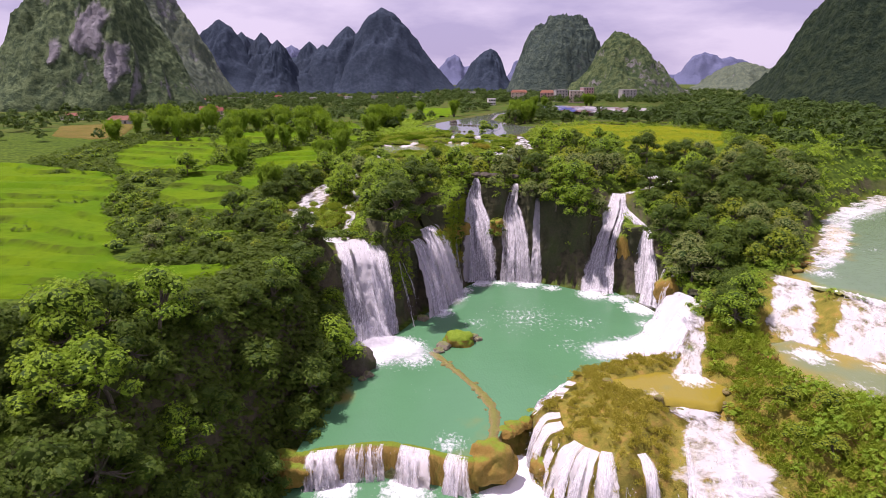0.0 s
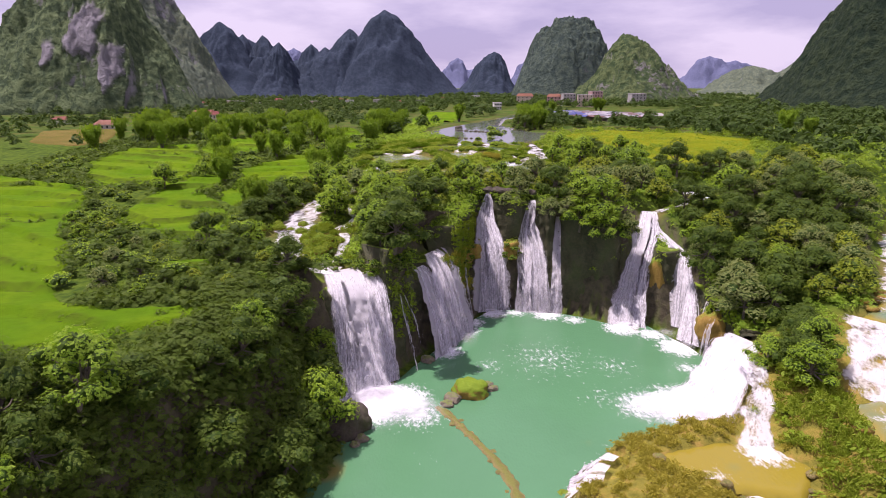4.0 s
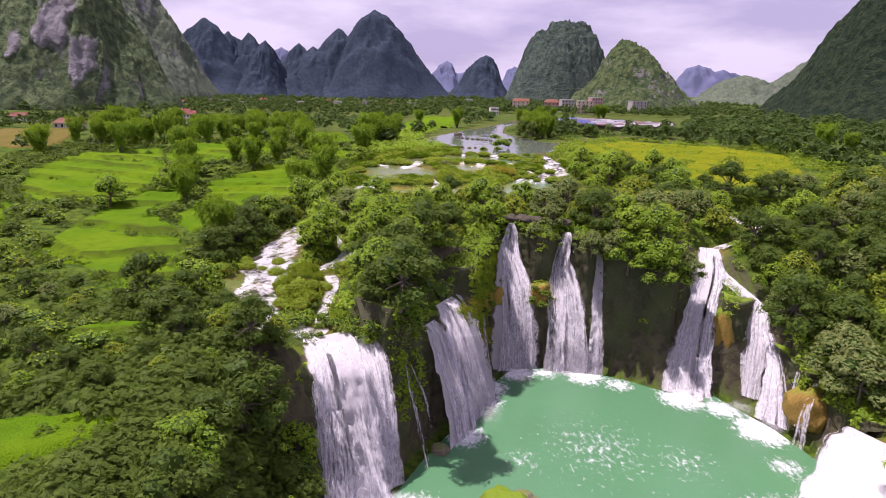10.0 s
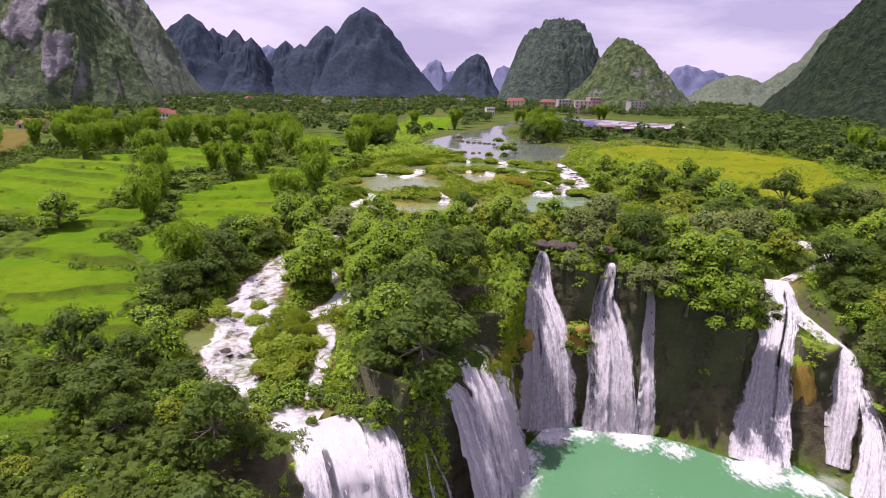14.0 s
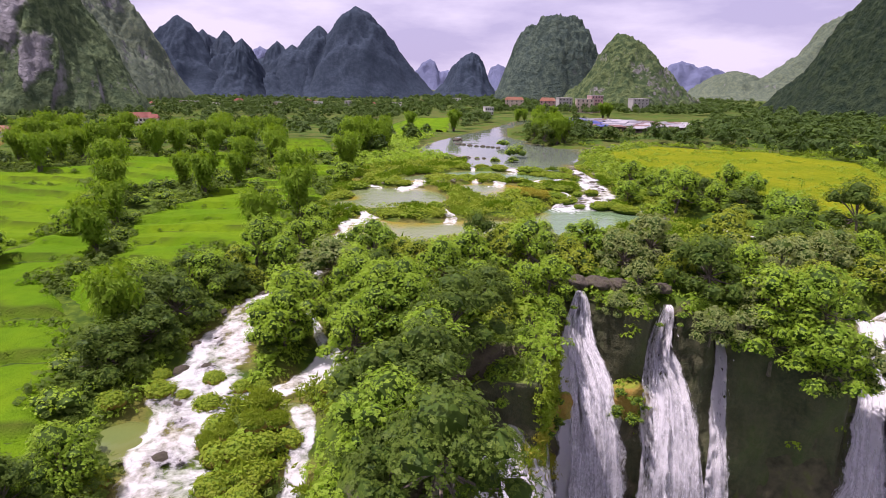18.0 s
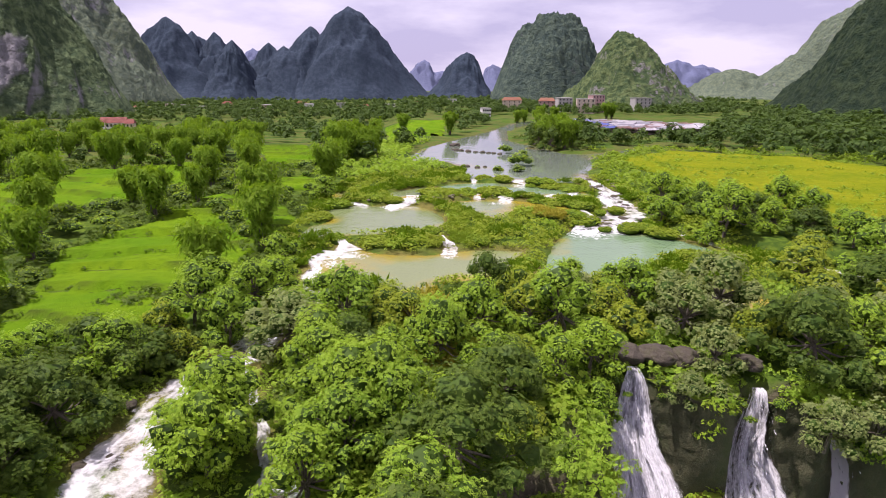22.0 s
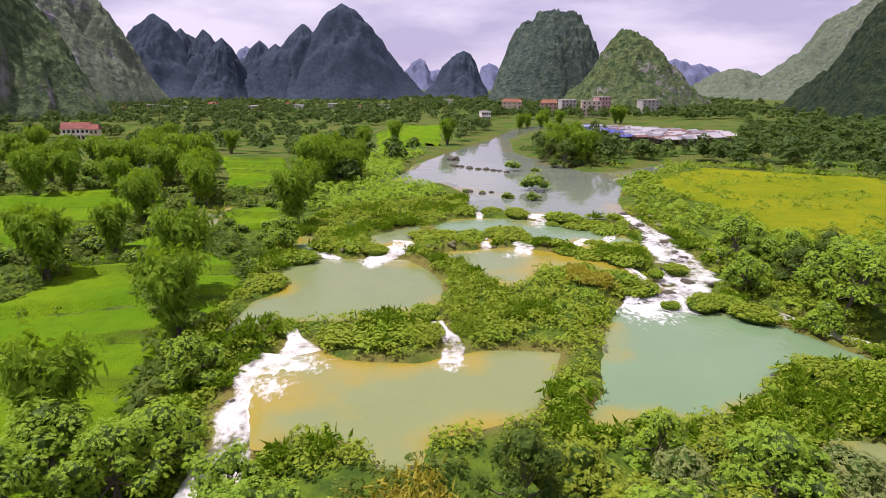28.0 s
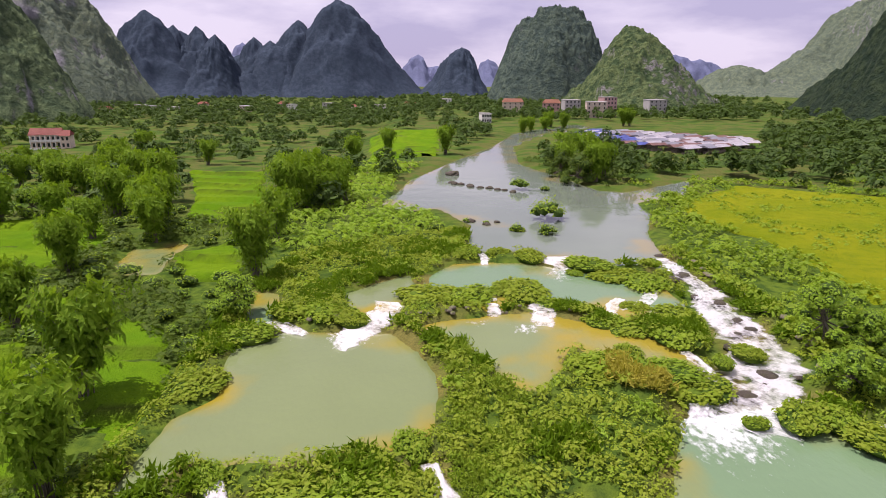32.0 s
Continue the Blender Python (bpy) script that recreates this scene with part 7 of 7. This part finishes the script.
for k, (x, y, r) in enumerate(PLACES):
    lev = 1.5 if y > 250 else 1.0 if y > 236 else 0.5 if y > 214 else -0.4
    ob = ISLETS[k] if k < 4 else copy_thing(ISLETS[k % 4], pose(0, 0, 0))
    ob.matrix_world = pose(x, y, max(lev, float(height(x, y))) - 0.1, 0, 0, k * 47) @ Matrix.Diagonal((r * 1.15, r * 0.8, min(r, 2.0), 1))


boulders(along([(76, 92), (82, 100), (90, 107), (95, 111), (104, 122)], 2.8, 0.9, RNG, (0.6, 1.7)) + along([(98, 60), (94, 44), (78, 46), (67, 55), (62.5, 63), (65, 77)], 3.4, 0.8, RNG, (0.6, 1.5)), TUFA, "mossy ochre rock along the rim of a stepped pool", group="rim rocks")
boulders(along([(34, 69), (42, 61.5), (50, 59.6), (56, 65)], 1.2, 0.6, RNG, (0.5, 1.1)), TRAVERTINE, "ochre stone along the rim of the terrace pool", group="terrace stones")
boulders(along([(8, 336), (16, 328), (26, 318)], 1.6, 0.6, RNG, (0.6, 1.3)), DARKSTONE, "dark stone in a line across the calm river", level=1.4, group="river stones")
boulders([(10, 352, 2.2), (9, 284, 1.0), (12, 281, 0.9), (14.5, 283, 0.8), (6, 268, 0.7)], DARKSTONE, "dark rock standing in the river", level=1.4, group="river stones")
for x, y, size in ((23.2, 272, 1.0), (26.5, 286, 2.1), (27, 324, 1.6), (17.6, 275.4, 0.8), (8, 284, 0.5), (12, 282, 0.45), (34, 322, 1.0), (1, 276, 1.2), (-2, 281, 1.0)):
    bush = copy_thing(SHRUBS[int(x) % 3][0], pose(x, y, 1.2, 0, 0, x * 40))
    bush.scale = (size, size, size)


# ---- spray at the feet of the falls ----
def spray(x, y, z, rx, ry, high, thick, seed):
    r, a = np.meshgrid(np.linspace(0, 1, 16), np.linspace(0, 2 * math.pi, 33))
    lump = 1 + 0.22 * fractal(np.cos(a) * 2 + seed, np.sin(a) * 2 + r * 2, seed)
    X, Y = r * rx * np.cos(a) * lump, r * ry * np.sin(a) * lump
    Z = high * np.clip(1 - r * r, 0, 1) ** 1.3 * (1 + 0.15 * fractal(X / 1.5, Y / 1.5, seed + 5))
    me = grid_mesh("spray", np.stack([X, Y, Z], -1), 16, 33)
    uv = me.uv_layers.new(name="flow")
    idx = np.empty(len(me.loops), np.int32)
    me.loops.foreach_get("vertex_index", idx)
    uv.data.foreach_set("uv", np.stack([X + seed * 3, Y], -1).reshape(-1, 2)[idx].astype(np.float32).ravel())
    set_attr(me, "cover", thick * 0.72 - 0.75 * r ** 1.3)
    ob = tagged(part("spray", me, SPRAY), "white spray and foam at the foot of a waterfall", "spray", "spray of the waterfalls")
    ob.location = (x, y, z)


SPRAYS = [(-10.5, 93.5, 11, 8, 2.6, .95), (-4, 90, 10, 8, 1.2, .7), (-9, 90, 12, 9, 1.5, .75), (-13, 96, 6.5, 4.5, 4.5, .6), (4, 114.5, 6, 5, 1.0, .5), (7.5, 122, 5, 7, 1.0, .5), (14.3, 138.2, 7, 3.4, 1.1, .5), (25.6, 137, 6, 3.2, 1.1, .48),
          (46.6, 128.4, 8, 4.5, 1.6, .58), (55, 124.6, 6, 5, 1.0, .5), (57.6, 118.6, 4, 6, 1.0, .5), (46.5, 89, 8, 7.5, 3.4, .95), (41, 91, 11, 8, 1.6, .7)]
for k, (x, y, rx, ry, high, thick) in enumerate(SPRAYS):
    spray(x, y, POOL_Z - 0.1, rx, ry, high, thick, 80 + k)


LIP = [(-22.4, 110.4, 0.8), (-20, 109.4, 0.6), (-24.6, 108.6, 0.9), (-17.6, 109.8, 0.7), (-15.2, 110.6, 0.8), (-26, 111, 0.9), (-23, 113, 0.8), (-20, 112.4, 0.9), (-14.6, 108.2, 0.5), (-13, 111.6, 0.7)]
TALL_LIP = [(11.6, 149.2, 0.5), (16.4, 149, 0.55), (23, 146.8, 0.5), (27.2, 146.2, 0.5), (30, 145, 0.45), (33.4, 144.4, 0.5), (12.4, 147.6, 0.3), (15.8, 147.4, 0.32), (23.7, 145.3, 0.3), (26.4, 145, 0.3)]
LIP += [(-19.4, 106.4, 0.5), (-16, 108, 0.5), (-11.4, 108.8, 0.8), (-10, 110.2, 0.8), (-8.8, 111.8, 0.8), (-7.4, 113.6, 0.75), (-6.2, 115.4, 0.7), (-4.8, 117.6, 0.7), (-9.6, 108.6, 0.5), (-7.4, 111.4, 0.5)]
for k, (x, y, s) in enumerate(LIP):
    bush = copy_thing(SHRUBS[k % 3][0], pose(x, y, -9.4, 0, 0, k * 80))
    bush.scale = (s, s, s)
    tagged(bush, "leafy bush overhanging the lip of a waterfall", group="lip bushes")
for k, (x, y, s) in enumerate(TALL_LIP):
    bush = copy_thing(SHRUBS[k % 3][0], pose(x, y, (-2.8 if x < 20 else -4.4) - 0.7 * (s < 0.4), 0, 0, k * 95))
    bush.scale = (s, s, s)
    tagged(bush, "leafy bush overhanging the lip of a waterfall", group="lip bushes")


# ---- buildings ----
def box(bm, x0, y0, z0, x1, y1, z1):
    v = [bm.verts.new((x, y, z)) for x in (x0, x1) for y in (y0, y1) for z in (z0, z1)]
    for f in ((0, 1, 3, 2), (4, 6, 7, 5), (0, 4, 5, 1), (2, 3, 7, 6), (0, 2, 6, 4), (1, 5, 7, 3)):
        bm.faces.new([v[i] for i in f])


def pitched(bm, x0, y0, x1, y1, z, rise, over=0.6, hip=0.0):
    """A pitched roof with thickness; hip: how far the ridge stops short of the ends."""
    ym = (y0 + y1) / 2
    low = [(x0 - over, y0 - over, z), (x1 + over, y0 - over, z), (x1 + over, y1 + over, z), (x0 - over, y1 + over, z)]
    top = [(x0 - over + hip, ym, z + rise), (x1 + over - hip, ym, z + rise)]
    v = [bm.verts.new(p) for p in low + top]
    for f in ((0, 1, 5, 4), (2, 3, 4, 5), (1, 2, 5), (3, 0, 4), (3, 2, 1, 0)):
        bm.faces.new([v[i] for i in f])
    bmesh.ops.solidify(bm, geom=bm.faces[:], thickness=0.12)


def made_of(fn, *args):
    bm = bmesh.new()
    fn(bm, *args)
    return bm


def house(x, y, turn, wide, deep, floors, wall, roof, label, flat=False, bays=4, group="village houses"):
    root = tagged(new("house"), label, "house", group)
    storey = 3.2
    high = floors * storey
    part("wall", made_of(box, -wide / 2, -deep / 2, -1.0, wide / 2, deep / 2, high), wall, root)
    if flat:
        part("roof", made_of(box, -wide / 2 - 0.3, -deep / 2 - 0.3, high, wide / 2 + 0.3, deep / 2 + 0.3, high + 0.35), WALL_GREY, root)
    else:
        part("roof", made_of(pitched, -wide / 2, -deep / 2, wide / 2, deep / 2, high, deep * 0.32, 0.7, deep * 0.25), roof, root)
    pane = bpy.data.meshes.new("window")
    bm = made_of(box, -0.6, -0.06, 0, 0.6, 0.05, 1.5)
    bm.to_mesh(pane)
    bm.free()
    for f in range(floors):
        for k in range(bays):
            w = part("window", pane, GLASS_DARK, root)
            w.location = (-wide / 2 + (k + 0.5) * wide / bays, -deep / 2, f * storey + 1.0)
    root.matrix_world = pose(x, y, float(height(x, y)), 0, 0, turn)
    return root


# red-roofed guest house with a colonnade, and its terrace wall
def guest_house(x, y, turn):
    root = tagged(new("guest_house"), "two-storey cream guest house with red tiled roofs", "house")
    part("wall", made_of(box, -10, -4, -1, 9, 4, 6.6), WALL_CREAM, root)
    part("wing", made_of(box, 9, -6, -1, 15, 4, 6.2), WALL_CREAM, root)
    part("roof", made_of(pitched, -10, -4, 9, 4, 6.6, 3.4, 1.0, 0.5), ROOF_RED, root, "red tiled main roof")
    part("wing_roof", made_of(pitched, 9, -6, 15, 4, 6.2, 2.6, 0.9, 1.2), ROOF_RED, root, "red tiled wing roof")
    part("balcony", made_of(box, -10.2, -5.6, 3.1, 9, -4, 3.4), WALL_WHITE, root)
    part("railing", made_of(box, -10.2, -5.7, 3.4, 9, -5.55, 4.3), WALL_WHITE, root)
    for k in range(7):
        post = part("column", made_of(box, -0.25, -0.25, -1, 0.25, 0.25, 6.4), WALL_WHITE, root)
        post.location = (-9.8 + k * 3.1, -5.5, 0)
    for f in (0.4, 3.8):
        for k in range(6):
            w = part("window", made_of(box, -0.8, -0.08, 0, 0.8, 0.06, 2.0), GLASS_DARK, root)
            w.location = (-8.3 + k * 3.1, -4, f)
        for k in range(2):
            w = part("window", made_of(box, -0.7, -0.08, 0, 0.7, 0.06, 1.8), GLASS_DARK, root)
            w.location = (10.6 + k * 2.8, -6, f)
    part("terrace", made_of(box, -12, -11, -2, 16, -6.2, -0.6), WALL_GREY, root)
    part("terrace_wall", made_of(box, -10, -11.3, -2.5, 8, -11, 0.4), WALL_WHITE, root, "low white terrace wall")
    root.matrix_world = pose(x, y, float(height(x, y)) + 0.5, 0, 0, turn) @ Matrix.Diagonal((0.74, 0.9, 1.0, 1))


guest_house(-194, 489, 14)
house(-165, 372, 10, 12, 7, 1, WALL_CREAM, ROOF_RED, "small roadside house with a red roof")
house(-205, 366, -8, 14, 8, 1, WALL_GREY, ROOF_ORANGE, "pale house with dark openings beside fields")
house(-300, 470, 4, 16, 8, 1, WALL_WHITE, ROOF_RED, "low white house among trees")
for k, (x, y, w, f, flat, wall, roof) in enumerate(((150, 650, 16, 4, True, WALL_CREAM, ROOF_RED), (164, 664, 12, 5, True, WALL_PINK, ROOF_RED), (140, 690, 14, 4, True, WALL_GREY, ROOF_ORANGE), (128, 712, 16, 3, False, WALL_PINK, ROOF_ORANGE),
                                                   (98, 745, 20, 3, False, WALL_CREAM, ROOF_ORANGE), (222, 705, 18, 4, True, WALL_GREY, ROOF_RED), (52, 595, 7, 2, True, WALL_WHITE, ROOF_RED))):
    house(x, y, (-8, 12, 5, -14)[k % 4], w, 10, f, wall, roof, "village house of two to four storeys above the market", flat)
vr = np.random.default_rng(5)
for k in range(34):
    x = -330 + k * 21 + vr.normal(0, 6)
    if 80 < x < 210:
        continue
    y = 900 + vr.normal(0, 35)
    house(x, y, vr.normal(0, 15), 10 + 6 * vr.random(), 8, int(1 + 2 * vr.random()), (WALL_WHITE, WALL_CREAM, WALL_GREY)[k % 3], (ROOF_RED, ROOF_ORANGE)[k % 2], "small pale house at the foot of the hills", k % 4 != 0, 3)


def stall(x, y, turn, w, d, mat, label):
    """A market stall: a sheet roof on posts."""
    root = tagged(new("market_stall"), label, "market stall", "market stalls")
    bm = bmesh.new()
    pitched(bm, -w / 2, -d / 2, w / 2, d / 2, 2.6, 0.9, 0.5)
    part("roof", bm, mat, root)
    for sx in (-1, 1):
        for sy in (-1, 1):
            p = part("post", made_of(box, -0.08, -0.08, -0.5, 0.08, 0.08, 2.7), WOOD_GREY, root)
            p.location = (sx * w * 0.46, sy * d * 0.46, 0)
    part("counter", made_of(box, -w * 0.4, -0.5, -0.3, w * 0.4, 0.5, 0.9), WOOD_GREY, root)
    root.matrix_world = pose(x, y, float(height(x, y)), 0, 0, turn)


MARKET = [(84, 470), (104, 496), (158, 440), (150, 420), (116, 396), (96, 410), (90, 430)]
names = {SHEET_BLUE: "market stall under a blue tarpaulin", SHEET_GREY: "market stall under grey sheeting", SHEET_PALE: "market stall under pale sheeting", SHEET_RUST: "market stall under rusty sheeting"}
for k, (x, y) in enumerate(scatter(vr, MARKET, 5.2, 900, 1, 1)):
    mat = SHEET_BLUE if x < 102 and vr.random() < 0.7 else (SHEET_GREY, SHEET_PALE, SHEET_PALE, SHEET_RUST, SHEET_GREY)[k % 5]
    stall(x, y, vr.normal(20, 12), 6 + 3 * vr.random(), 4 + 1.5 * vr.random(), mat, names[mat])
